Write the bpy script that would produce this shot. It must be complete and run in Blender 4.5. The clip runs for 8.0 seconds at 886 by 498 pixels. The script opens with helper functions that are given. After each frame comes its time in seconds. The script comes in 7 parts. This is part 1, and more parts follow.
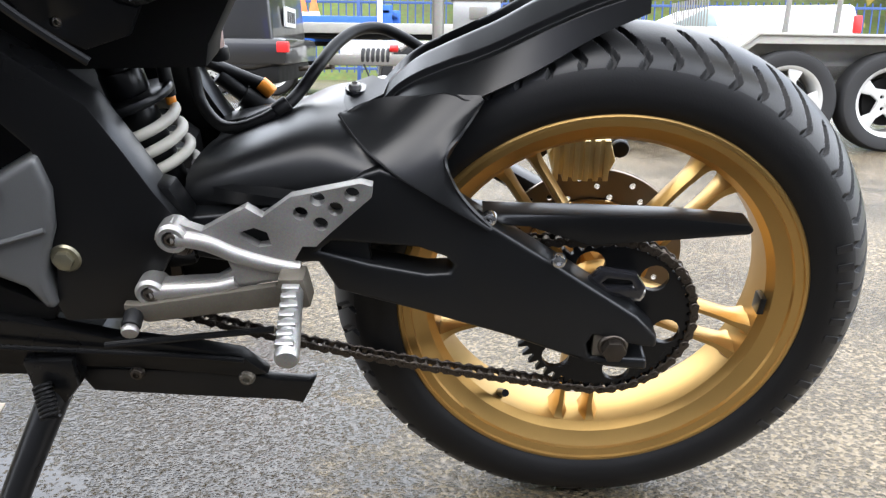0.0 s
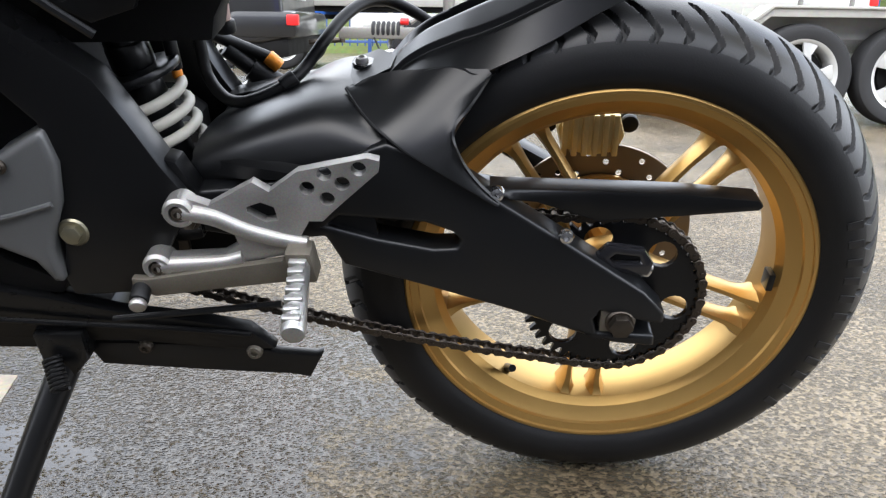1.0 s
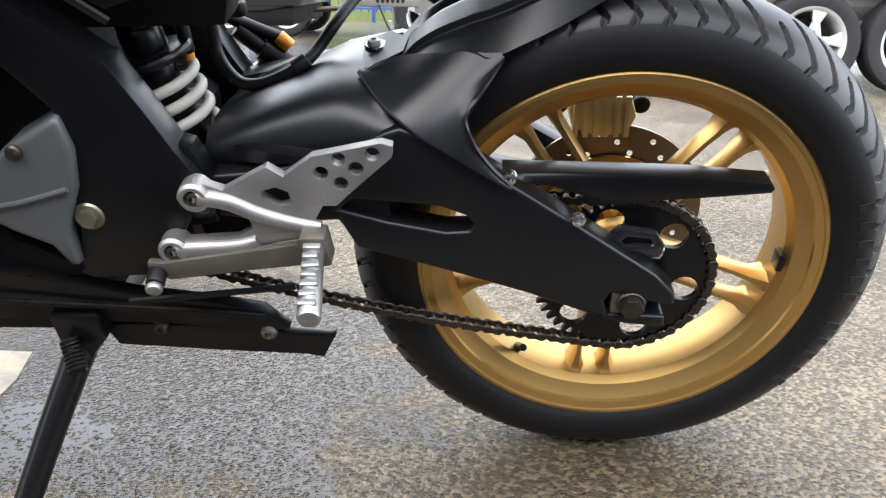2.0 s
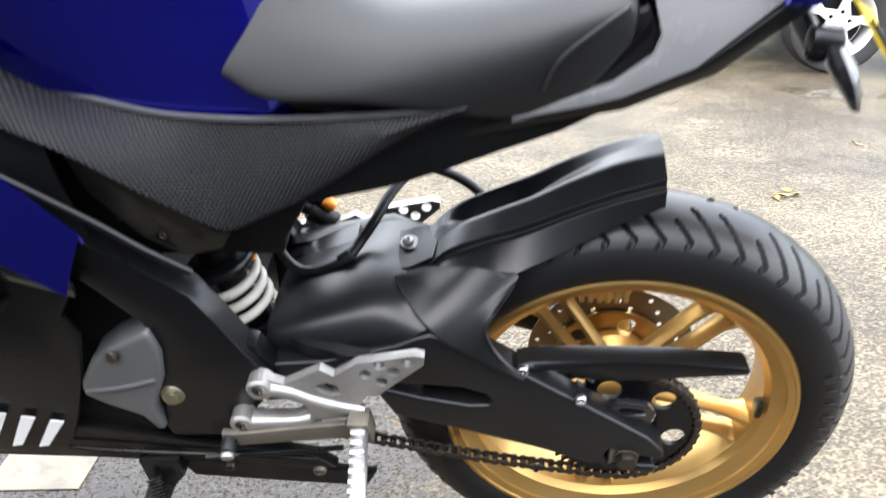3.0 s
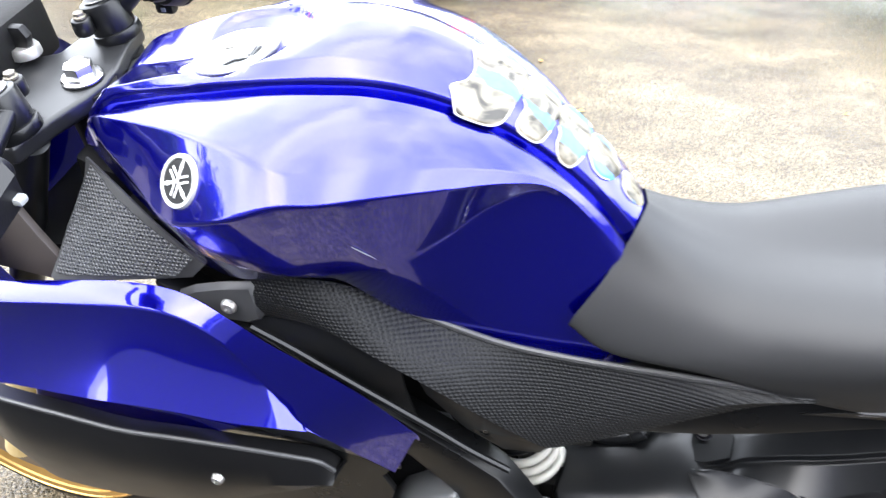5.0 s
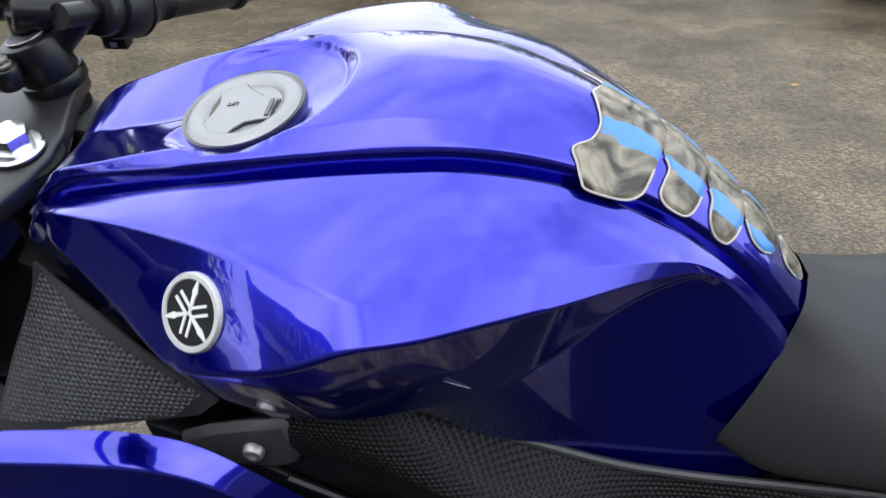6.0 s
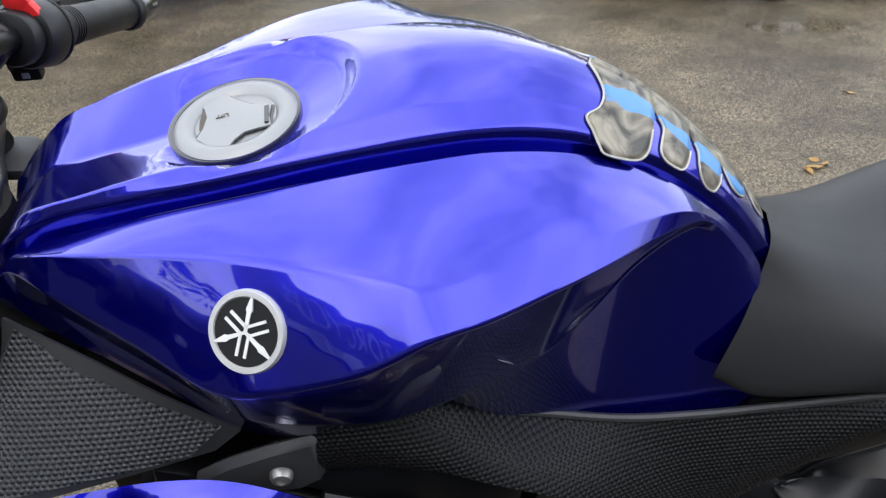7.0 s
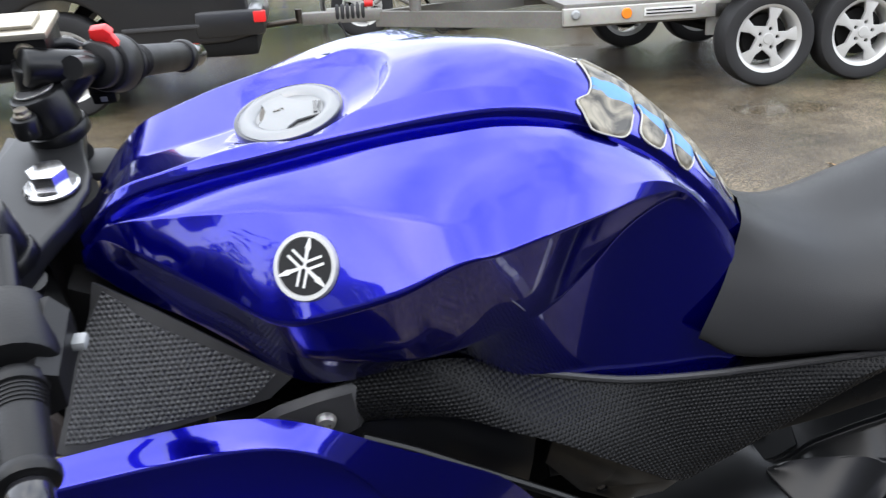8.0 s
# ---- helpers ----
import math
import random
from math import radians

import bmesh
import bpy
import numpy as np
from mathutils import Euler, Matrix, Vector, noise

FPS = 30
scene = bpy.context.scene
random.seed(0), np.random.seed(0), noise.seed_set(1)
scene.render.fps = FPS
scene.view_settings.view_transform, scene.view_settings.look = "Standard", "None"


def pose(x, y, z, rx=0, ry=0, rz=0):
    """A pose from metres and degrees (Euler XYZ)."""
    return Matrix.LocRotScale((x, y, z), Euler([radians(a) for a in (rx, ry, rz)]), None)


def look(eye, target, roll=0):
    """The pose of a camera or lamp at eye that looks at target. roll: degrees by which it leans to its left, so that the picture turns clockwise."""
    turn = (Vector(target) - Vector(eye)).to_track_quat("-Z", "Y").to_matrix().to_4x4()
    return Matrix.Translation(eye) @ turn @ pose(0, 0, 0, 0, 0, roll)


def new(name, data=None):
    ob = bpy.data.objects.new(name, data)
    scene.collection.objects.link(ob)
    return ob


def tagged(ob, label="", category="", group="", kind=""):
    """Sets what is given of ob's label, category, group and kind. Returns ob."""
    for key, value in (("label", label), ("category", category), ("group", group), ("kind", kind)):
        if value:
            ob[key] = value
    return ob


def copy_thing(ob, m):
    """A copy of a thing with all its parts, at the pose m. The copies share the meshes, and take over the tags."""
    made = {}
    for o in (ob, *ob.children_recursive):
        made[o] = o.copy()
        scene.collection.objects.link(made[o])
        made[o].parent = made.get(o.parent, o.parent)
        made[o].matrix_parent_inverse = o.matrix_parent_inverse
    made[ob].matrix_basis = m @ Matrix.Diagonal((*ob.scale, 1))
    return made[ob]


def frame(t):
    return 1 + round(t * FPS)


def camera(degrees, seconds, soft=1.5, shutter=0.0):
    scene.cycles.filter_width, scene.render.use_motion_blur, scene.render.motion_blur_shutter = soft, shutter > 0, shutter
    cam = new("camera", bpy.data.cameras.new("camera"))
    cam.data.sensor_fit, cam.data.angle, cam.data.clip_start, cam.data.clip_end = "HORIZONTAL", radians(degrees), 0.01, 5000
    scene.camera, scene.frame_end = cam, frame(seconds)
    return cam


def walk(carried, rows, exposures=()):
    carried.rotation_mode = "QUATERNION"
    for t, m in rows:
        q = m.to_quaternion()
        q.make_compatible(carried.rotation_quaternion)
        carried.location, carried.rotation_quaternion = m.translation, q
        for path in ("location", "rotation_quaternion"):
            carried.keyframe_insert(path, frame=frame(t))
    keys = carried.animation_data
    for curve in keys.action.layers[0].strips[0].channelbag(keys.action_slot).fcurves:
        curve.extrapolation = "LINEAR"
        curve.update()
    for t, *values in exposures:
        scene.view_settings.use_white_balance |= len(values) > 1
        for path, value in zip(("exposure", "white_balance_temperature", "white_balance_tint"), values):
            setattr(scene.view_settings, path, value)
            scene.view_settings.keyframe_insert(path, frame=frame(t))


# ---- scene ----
# ---- camera ----
cam = camera(54.48, 8.0, soft=1.3, shutter=0.42)
PATH = [
    (0.0, -0.1716, -1.0660, 0.5572, 76.95, -0.74, 0.74),
    (0.5, -0.1758, -1.0619, 0.5550, 75.89, -0.68, 0.78),
    (1.0, -0.1681, -1.0636, 0.5573, 75.25, -0.76, 1.47),
    (1.2, -0.1736, -1.0639, 0.5598, 75.09, -0.89, 1.16),
    (2.3, -0.1792, -1.0670, 0.5948, 72.33, 0.00, 2.40),
    (2.5, -0.1849, -1.0810, 0.6447, 71.84, 0.35, 2.88),
    (3.0, -0.1736, -1.1197, 0.8931, 68.39, -0.13, 3.55),
    (3.5, -0.1219, -1.1821, 1.0776, 66.36, -1.40, 4.22),
    (3.8, -0.1075, -1.2051, 1.1550, 67.51, -0.72, 8.60),
    (4.0, -0.1205, -1.2014, 1.1727, 67.34, -0.99, 12.54),
    (4.5, -0.2387, -1.1243, 1.1856, 66.09, -4.01, 15.39),
    (5.0, -0.3451, -1.0466, 1.2070, 62.29, -0.61, 16.96),
    (5.2, -0.3942, -0.9961, 1.1957, 61.67, -0.26, 16.66),
    (6.3, -0.6029, -0.8319, 1.1883, 60.47, 0.98, 4.61),
    (6.5, -0.6495, -0.8400, 1.1872, 59.93, 1.17, 0.33),
    (7.0, -0.6940, -0.8657, 1.1767, 61.71, 1.81, -5.92),
    (7.5, -0.6896, -0.9256, 1.1491, 65.49, 2.15, -6.18),
    (7.7, -0.7028, -0.9644, 1.1353, 67.15, 2.35, -6.53),
    (8.0, -0.7254, -1.0091, 1.1317, 68.40, 3.15, -6.33),
]
EXPOSURES = [(0.0, 1.36), (0.5, 1.17), (1.0, 1.16), (2.3, 1.38), (2.7, 1.5), (3.2, 1.95), (3.7, 2.08), (4.0, 1.9), (4.5, 1.86), (5.2, 2.2), (6.3, -0.08), (7.0, 0.3), (8.0, 0.58)]
walk(cam, [(t, pose(*p)) for t, *p in PATH], EXPOSURES)

# ---- light: a bright overcast sky ----
world = bpy.data.worlds.new("overcast")
scene.world = world
world.use_nodes = True
wn, wl = world.node_tree.nodes, world.node_tree.links
sky = wn.new("ShaderNodeTexSky")
sky.sky_type, sky.sun_disc = "NISHITA", False
sky.sun_elevation, sky.sun_rotation = radians(50), radians(200)
sky.air_density, sky.dust_density = 1.0, 4.0
bg = wn["Background"]
cloud = wn.new("ShaderNodeTexNoise")
cloud.inputs["Scale"].default_value, cloud.inputs["Detail"].default_value = 2.2, 6.0
ramp = wn.new("ShaderNodeValToRGB")
ramp.color_ramp.elements[0].position, ramp.color_ramp.elements[1].position = 0.35, 0.7
ramp.color_ramp.elements[0].color = (7.0, 8.0, 10.0, 1)
ramp.color_ramp.elements[1].color = (18.0, 18.4, 19.0, 1)
mixer = wn.new("ShaderNodeMix")
mixer.data_type = "RGBA"
mixer.inputs["Factor"].default_value = 0.82
wl.new(cloud.outputs["Fac"], ramp.inputs["Fac"])
wl.new(sky.outputs["Color"], mixer.inputs["A"])
wl.new(ramp.outputs["Color"], mixer.inputs["B"])
wl.new(mixer.outputs["Result"], bg.inputs["Color"])
bg.inputs["Strength"].default_value = 0.18
sun = new("sun", bpy.data.lights.new("sun", "SUN"))
sun.data.energy, sun.data.angle, sun.data.color = 0.3, radians(120), (1.0, 0.96, 0.9)
sun.matrix_world = look((0, 0, 10), (2.0, 6.0, 0))


# ---- materials ----
def material(name, color, rough=0.5, metal=0.0, coat=0.0, grain=0.0, scale=400.0, bump=0.0, wear=0.0, wear_scale=9.0, spec=0.5):
    m = bpy.data.materials.new(name)
    m.use_nodes = True
    n, l = m.node_tree.nodes, m.node_tree.links
    b = n["Principled BSDF"]
    b.inputs["Metallic"].default_value = metal
    b.inputs["Coat Weight"].default_value = coat
    b.inputs["Coat Roughness"].default_value = 0.03
    b.inputs["Specular IOR Level"].default_value = spec
    tc = n.new("ShaderNodeTexCoord")
    big = n.new("ShaderNodeTexNoise")
    big.inputs["Scale"].default_value, big.inputs["Detail"].default_value = wear_scale, 5.0
    small = n.new("ShaderNodeTexNoise")
    small.inputs["Scale"].default_value, small.inputs["Detail"].default_value = scale, 3.0
    for t in (big, small):
        l.new(tc.outputs["Object"], t.inputs["Vector"])
    mix = n.new("ShaderNodeMix")
    mix.data_type = "RGBA"
    mix.inputs["A"].default_value = (*[c * (1 - wear) for c in color], 1)
    mix.inputs["B"].default_value = (*[min(1, c * (1 + wear)) for c in color], 1)
    l.new(big.outputs["Fac"], mix.inputs["Factor"])
    mix2 = n.new("ShaderNodeMix")
    mix2.data_type, mix2.blend_type = "RGBA", "MULTIPLY"
    mix2.inputs["Factor"].default_value = grain
    l.new(mix.outputs["Result"], mix2.inputs["A"])
    l.new(small.outputs["Color"], mix2.inputs["B"])
    l.new(mix2.outputs["Result"], b.inputs["Base Color"])
    rr = n.new("ShaderNodeMapRange")
    rr.inputs["To Min"].default_value, rr.inputs["To Max"].default_value = max(0.02, rough - 0.08 - wear * 0.1), rough + 0.08 + wear * 0.1
    if rough < 0.12:
        rr.inputs["To Min"].default_value, rr.inputs["To Max"].default_value = rough, rough + 0.02
    l.new(big.outputs["Fac"], rr.inputs["Value"])
    l.new(rr.outputs["Result"], b.inputs["Roughness"])
    if bump:
        bn = n.new("ShaderNodeBump")
        bn.inputs["Strength"].default_value, bn.inputs["Distance"].default_value = bump, 0.001
        l.new(small.outputs["Fac"], bn.inputs["Height"])
        l.new(bn.outputs["Normal"], b.inputs["Normal"])
    return m


def math_node(n, l, op, a, b=None):
    x = n.new("ShaderNodeMath")
    x.operation = op
    for i, v in enumerate((a, b)):
        if v is None:
            continue
        if isinstance(v, (int, float)):
            x.inputs[i].default_value = v
        else:
            l.new(v, x.inputs[i])
    return x.outputs[0]


def dotted(name, color, pitch, rough, depth, cz, cy, spec=0.5):
    """Plastic with a hexagonal field of small raised dots; cz and cy give the slope of the panel."""
    m = material(name, color, rough, wear=0.15, spec=spec)
    n, l = m.node_tree.nodes, m.node_tree.links
    tc = n.new("ShaderNodeTexCoord")
    sep = n.new("ShaderNodeSeparateXYZ")
    l.new(tc.outputs["Object"], sep.inputs[0])
    u = math_node(n, l, "DIVIDE", sep.outputs["X"], pitch)
    v = math_node(n, l, "DIVIDE", math_node(n, l, "ADD", math_node(n, l, "MULTIPLY", sep.outputs["Z"], cz), math_node(n, l, "MULTIPLY", sep.outputs["Y"], cy)), pitch * 1.732)
    fields = []
    for off in (100.0, 100.5):
        a = math_node(n, l, "SUBTRACT", math_node(n, l, "FRACT", math_node(n, l, "ADD", u, off)), 0.5)
        c = math_node(n, l, "MULTIPLY", math_node(n, l, "SUBTRACT", math_node(n, l, "FRACT", math_node(n, l, "ADD", v, off)), 0.5), 1.732)
        fields.append(math_node(n, l, "SQRT", math_node(n, l, "ADD", math_node(n, l, "MULTIPLY", a, a), math_node(n, l, "MULTIPLY", c, c))))
    d = math_node(n, l, "MINIMUM", fields[0], fields[1])
    mr = n.new("ShaderNodeMapRange")
    mr.interpolation_type = "SMOOTHSTEP"
    for k, val in (("From Min", 0.46), ("From Max", 0.08), ("To Min", 0.0), ("To Max", 1.0)):
        mr.inputs[k].default_value = val
    l.new(d, mr.inputs["Value"])
    bn = n.new("ShaderNodeBump")
    bn.inputs["Strength"].default_value, bn.inputs["Distance"].default_value = 1.0, depth
    l.new(mr.outputs["Result"], bn.inputs["Height"])
    l.new(bn.outputs["Normal"], n["Principled BSDF"].inputs["Normal"])
    return m


BLUE = material("blue_paint", (0.0022, 0.0018, 0.35), 0.18, metal=0.87, coat=1.0, wear=0.03)
BLUE.node_tree.nodes["Principled BSDF"].inputs["Coat IOR"].default_value = 1.62
PLASTIC = material("black_plastic", (0.005, 0.005, 0.0054), 0.36, grain=0.3, scale=900, bump=0.1, wear=0.2, spec=0.36)
SATIN = material("satin_black", (0.0048, 0.005, 0.0054), 0.3, grain=0.2, scale=700, bump=0.05, wear=0.25, spec=0.34)
DARK = material("grimy_black", (0.009, 0.0088, 0.0085), 0.6, grain=0.5, scale=200, bump=0.2, wear=0.5, spec=0.15)
GLOSS = material("gloss_black", (0.012, 0.012, 0.014), 0.1, coat=0.5)
VINYL = material("seat_vinyl", (0.0165, 0.0167, 0.017), 0.47, grain=0.4, scale=1500, bump=0.25, wear=0.15, wear_scale=5, spec=0.42)
RUBBER = material("tyre_rubber", (0.008, 0.0081, 0.0085), 0.45, spec=0.3, grain=0.4, scale=500, bump=0.15, wear=0.35, wear_scale=14)
GOLD = material("gold_paint", (0.54, 0.335, 0.11), 0.33, metal=0.82, grain=0.12, scale=900, wear=0.08)
GOLD_BRIGHT = material("gold_anodised", (0.75, 0.6, 0.3), 0.4, metal=0.55, grain=0.1, wear=0.08)
ALLOY = material("cast_aluminium", (0.52, 0.505, 0.48), 0.45, metal=0.85, grain=0.45, scale=600, bump=0.2, wear=0.25, wear_scale=25)
DULL_ALLOY = material("oxidised_aluminium", (0.2, 0.18, 0.145), 0.5, metal=0.7, grain=0.4, scale=500, bump=0.2, wear=0.3, wear_scale=40)
CHROME = material("zinc_steel", (0.72, 0.72, 0.72), 0.2, metal=1.0, wear=0.1, wear_scale=60)
STEEL = material("oily_steel", (0.1, 0.085, 0.07), 0.38, metal=0.9, grain=0.3, scale=900, wear=0.4, wear_scale=60)
DISC = material("brake_disc_steel", (0.24, 0.2, 0.16), 0.35, metal=0.9, wear=0.15)
SPRING = material("cream_paint", (0.48, 0.46, 0.4), 0.4, grain=0.15, scale=300, wear=0.12)
ENGINE = material("grey_engine_paint", (0.135, 0.138, 0.138), 0.42, metal=0.4, grain=0.25, scale=900, wear=0.15)
AMBER = material("amber_plastic", (0.8, 0.28, 0.03), 0.3)
RED = material("red_plastic", (0.7, 0.02, 0.02), 0.35)
WHITE = material("white_paint", (0.75, 0.75, 0.72), 0.4, wear=0.08, grain=0.1)
YELLOW = material("plate_yellow", (0.85, 0.58, 0.01), 0.35, wear=0.05)
SMOKE = material("smoked_plastic", (0.3, 0.31, 0.31), 0.3, wear=0.1)
CARBON = dotted("dotted_black_panel", (0.0095, 0.0097, 0.01), 0.0044, 0.38, 0.0009, 0.92, 0.4, 0.2)
INFILL = dotted("dotted_infill_panel", (0.085, 0.086, 0.088), 0.0048, 0.38, 0.0026, 0.8, 0.595)
GREY_PLASTIC = material("grey_black_plastic", (0.05, 0.05, 0.051), 0.42, grain=0.3, scale=900, bump=0.1, wear=0.15)
MATT = material("matt_moulded_black", (0.0075, 0.008, 0.0088), 0.33, grain=0.3, scale=900, bump=0.06, wear=0.2, spec=0.42)
GRIP = material("grip_rubber", (0.006, 0.006, 0.0066), 0.45, grain=0.4, scale=500, bump=0.2, wear=0.3, wear_scale=30, spec=0.4)
# paler than the rubber for dusty wear and for the sky light on it
TREAD = material("worn_and_lit_tread", (0.021, 0.021, 0.0215), 0.38, spec=0.45, grain=0.4, scale=500, bump=0.15, wear=0.35, wear_scale=14)


# ---- mesh helpers ----
def finish(bm, sharp=38):
    bmesh.ops.remove_doubles(bm, verts=bm.verts, dist=1e-6)
    bmesh.ops.recalc_face_normals(bm, faces=bm.faces)
    for f in bm.faces:
        f.smooth = True
    for e in bm.edges:
        if len(e.link_faces) == 2 and e.calc_face_angle(0) > radians(sharp):
            e.smooth = False


def part(name, bm, mat, parent=None, label="", sharp=38, m=None):
    """Links a bmesh as one mesh object, under a thing or a part."""
    finish(bm, sharp)
    me = bpy.data.meshes.new(name)
    bm.to_mesh(me)
    bm.free()
    me.materials.append(mat)
    ob = new(name, me)
    ob.parent = parent
    if m is not None:
        ob.matrix_basis = m
    return tagged(ob, label)


def share(name, ob, parent, m):
    """Another object on the mesh of ob."""
    o = new(name, ob.data)
    o.parent, o.matrix_basis = parent, m
    return o


def add(*bms):
    out = bmesh.new()
    for b in bms:
        me = bpy.data.meshes.new("t")
        b.to_mesh(me)
        b.free()
        out.from_mesh(me)
        bpy.data.meshes.remove(me)
    return out


def plate(outer, depth, holes=(), y=0.0, bev=0.002, seg=2):
    """A slab: outline points (x, z) at y, or (x, y, z), pushed in by depth along +y, with holes and eased edges."""
    bm = bmesh.new()
    edges = []
    for ring in (outer, *holes):
        vs = [bm.verts.new((p[0], y, p[1]) if len(p) == 2 else p) for p in ring]
        edges += [bm.edges.new((vs[i], vs[(i + 1) % len(vs)])) for i in range(len(vs))]
    r = bmesh.ops.triangle_fill(bm, use_beauty=True, use_dissolve=False, edges=edges, normal=(0, -1, 0))
    faces = [g for g in r["geom"] if isinstance(g, bmesh.types.BMFace)]
    ex = bmesh.ops.extrude_face_region(bm, geom=faces, use_keep_orig=True)
    bmesh.ops.translate(bm, verts=[g for g in ex["geom"] if isinstance(g, bmesh.types.BMVert)], vec=(0, depth, 0))
    bmesh.ops.recalc_face_normals(bm, faces=bm.faces)
    if bev:
        sharp = [e for e in bm.edges if len(e.link_faces) == 2 and e.calc_face_angle(0) > radians(50)]
        bmesh.ops.bevel(bm, geom=sharp, offset=bev, segments=seg, affect="EDGES", profile=0.6, clamp_overlap=True)
    return bm


def smooth_path(pts, k=6, closed=False):
    """Catmull-Rom through the points."""
    P = [Vector(p) for p in pts]
    n, out = len(P), []
    for i in range(n if closed else n - 1):
        a, b = P[i], P[(i + 1) % n]
        p = P[i - 1] if (i or closed) else a * 2 - b
        q = P[(i + 2) % n] if (closed or i + 2 < n) else b * 2 - a
        for j in range(k):
            t = j / k
            out.append(0.5 * (2 * a + (b - p) * t + (2 * p - 5 * a + 4 * b - q) * t * t + (3 * a - p - 3 * b + q) * t ** 3))
    return out if closed else out + [P[-1]]


def tube(pts, r, seg=12, k=6, closed=False):
    P = smooth_path(pts, k, closed) if k > 1 else [Vector(p) for p in pts]
    bm = bmesh.new()
    rings, up = [], None
    n = len(P)
    for i, p in enumerate(P):
        d = (P[(i + 1) % n] - P[i - 1]) if (closed or 0 < i < n - 1) else (P[1] - P[0] if i == 0 else P[-1] - P[-2])
        d.normalize()
        if up is None:
            up = d.orthogonal().normalized()
        up = (up - d * up.dot(d)).normalized()
        s = d.cross(up)
        rad = r(i / (n - 1)) if callable(r) else r
        rings.append([bm.verts.new(p + rad * (math.cos(a) * up + math.sin(a) * s)) for a in [2 * math.pi * j / seg for j in range(seg)]])
    for i in range(n if closed else n - 1):
        a, b = rings[i], rings[(i + 1) % n]
        for j in range(seg):
            bm.faces.new((a[j], a[(j + 1) % seg], b[(j + 1) % seg], b[j]))
    if not closed:
        bm.faces.new(rings[0][::-1])
        bm.faces.new(rings[-1])
    return bm


def rod(a, b, r, seg=20, r2=None, bev=0.0):
    a, b = Vector(a), Vector(b)
    r2 = r if r2 is None else r2
    if not bev:
        return tube([a, b], lambda t: r + (r2 - r) * t, seg, 1)
    d = (b - a).normalized()
    return tube([a, a + d * bev * 0.3, a + d * bev, b - d * bev, b - d * bev * 0.3, b], lambda t: (r - bev, r - bev * 0.3, r, r2, r2 - bev * 0.3, r2 - bev)[round(t * 5)], seg, 1)


def lathe(profile, seg=96, centre=(0, 0, 0)):
    """Profile of (radius, y), turned about the y axis; closed when it ends where it began."""
    bm = bmesh.new()
    cx, cy, cz = centre
    closed = profile[0] == profile[-1]
    prof = profile[:-1] if closed else profile
    rings = []
    for r, y in prof:
        if r < 1e-6:
            rings.append([bm.verts.new((cx, cy + y, cz))] * seg)
        else:
            rings.append([bm.verts.new((cx + r * math.cos(a), cy + y, cz + r * math.sin(a))) for a in [2 * math.pi * j / seg for j in range(seg)]])
    for i in range(len(prof) if closed else len(prof) - 1):
        a, b = rings[i], rings[(i + 1) % len(prof)]
        for j in range(seg):
            q = []
            for v in (a[j], a[(j + 1) % seg], b[(j + 1) % seg], b[j]):
                if v not in q:
                    q.append(v)
            if len(q) > 2:
                bm.faces.new(q)
    return bm


def loft(secs, ends=True, closed=False):
    bm = bmesh.new()
    rows = [[bm.verts.new(p) for p in s] for s in secs]
    m = len(rows[0])
    for a, b in zip(rows, rows[1:]):
        for j in range(m if closed else m - 1):
            bm.faces.new((a[j], a[(j + 1) % m], b[(j + 1) % m], b[j]))
    if ends and closed:
        bm.faces.new(rows[0][::-1])
        bm.faces.new(rows[-1])
    return bm


def refine(stations, k=5):
    """More stations between those given, smooth along each line of points."""
    lines = [smooth_path(l, k) for l in zip(*stations)]
    return list(zip(*lines))


def rounded(sec, r=0.2, n=3, hold=True, metres=False):
    """A section whose inner corners are eased; r, one number or one a corner, is a share of the shorter neighbouring side, or metres.
    Two more points beside each corner keep the sides between flat."""
    P = [Vector(p) for p in sec]
    out = [P[0]]
    for i, (a, b, c) in enumerate(zip(P, P[1:], P[2:])):
        k = r[i] if isinstance(r, (list, tuple)) else r
        short = min((a - b).length, (c - b).length)
        d = min(k, short * 0.3) if metres else short * k
        u, w = (a - b).normalized(), (c - b).normalized()
        p, q = b + u * d, b + w * d
        if hold:
            out.append(b + u * d * 1.5)
        for j in range(n + 1):
            t = j / n
            out.append((1 - t) ** 2 * p + 2 * t * (1 - t) * b + t * t * q)
        if hold:
            out.append(b + w * d * 1.5)
    return out + [P[-1]]


def mirrored(half):
    """A whole section from its left half, which begins at the middle (y = 0) and has y < 0."""
    return [Vector((p[0], -p[1], p[2])) for p in half[:0:-1]] + list(half)


def thicken(bm, t):
    """A sheet given thickness t along its averaged normals, closed round its rim."""
    bmesh.ops.recalc_face_normals(bm, faces=bm.faces)
    bm.normal_update()
    faces, rims = bm.faces[:], [e for e in bm.edges if len(e.link_faces) == 1]
    low = {v: bm.verts.new(v.co - v.normal * t) for v in bm.verts[:]}
    for f in faces:
        bm.faces.new([low[v] for v in reversed(f.verts)])
    for e in rims:
        a, b = e.verts
        bm.faces.new((a, b, low[b], low[a]))
    return bm


def box(x0, x1, y0, y1, z0, z1, bev=0.005):
    bm = bmesh.new()
    bmesh.ops.create_cube(bm, size=1)
    bmesh.ops.scale(bm, vec=(x1 - x0, y1 - y0, z1 - z0), verts=bm.verts)
    bmesh.ops.translate(bm, vec=((x0 + x1) / 2, (y0 + y1) / 2, (z0 + z1) / 2), verts=bm.verts)
    if bev:
        bmesh.ops.bevel(bm, geom=bm.edges[:], offset=bev, segments=2, affect="EDGES", profile=0.6)
    return bm


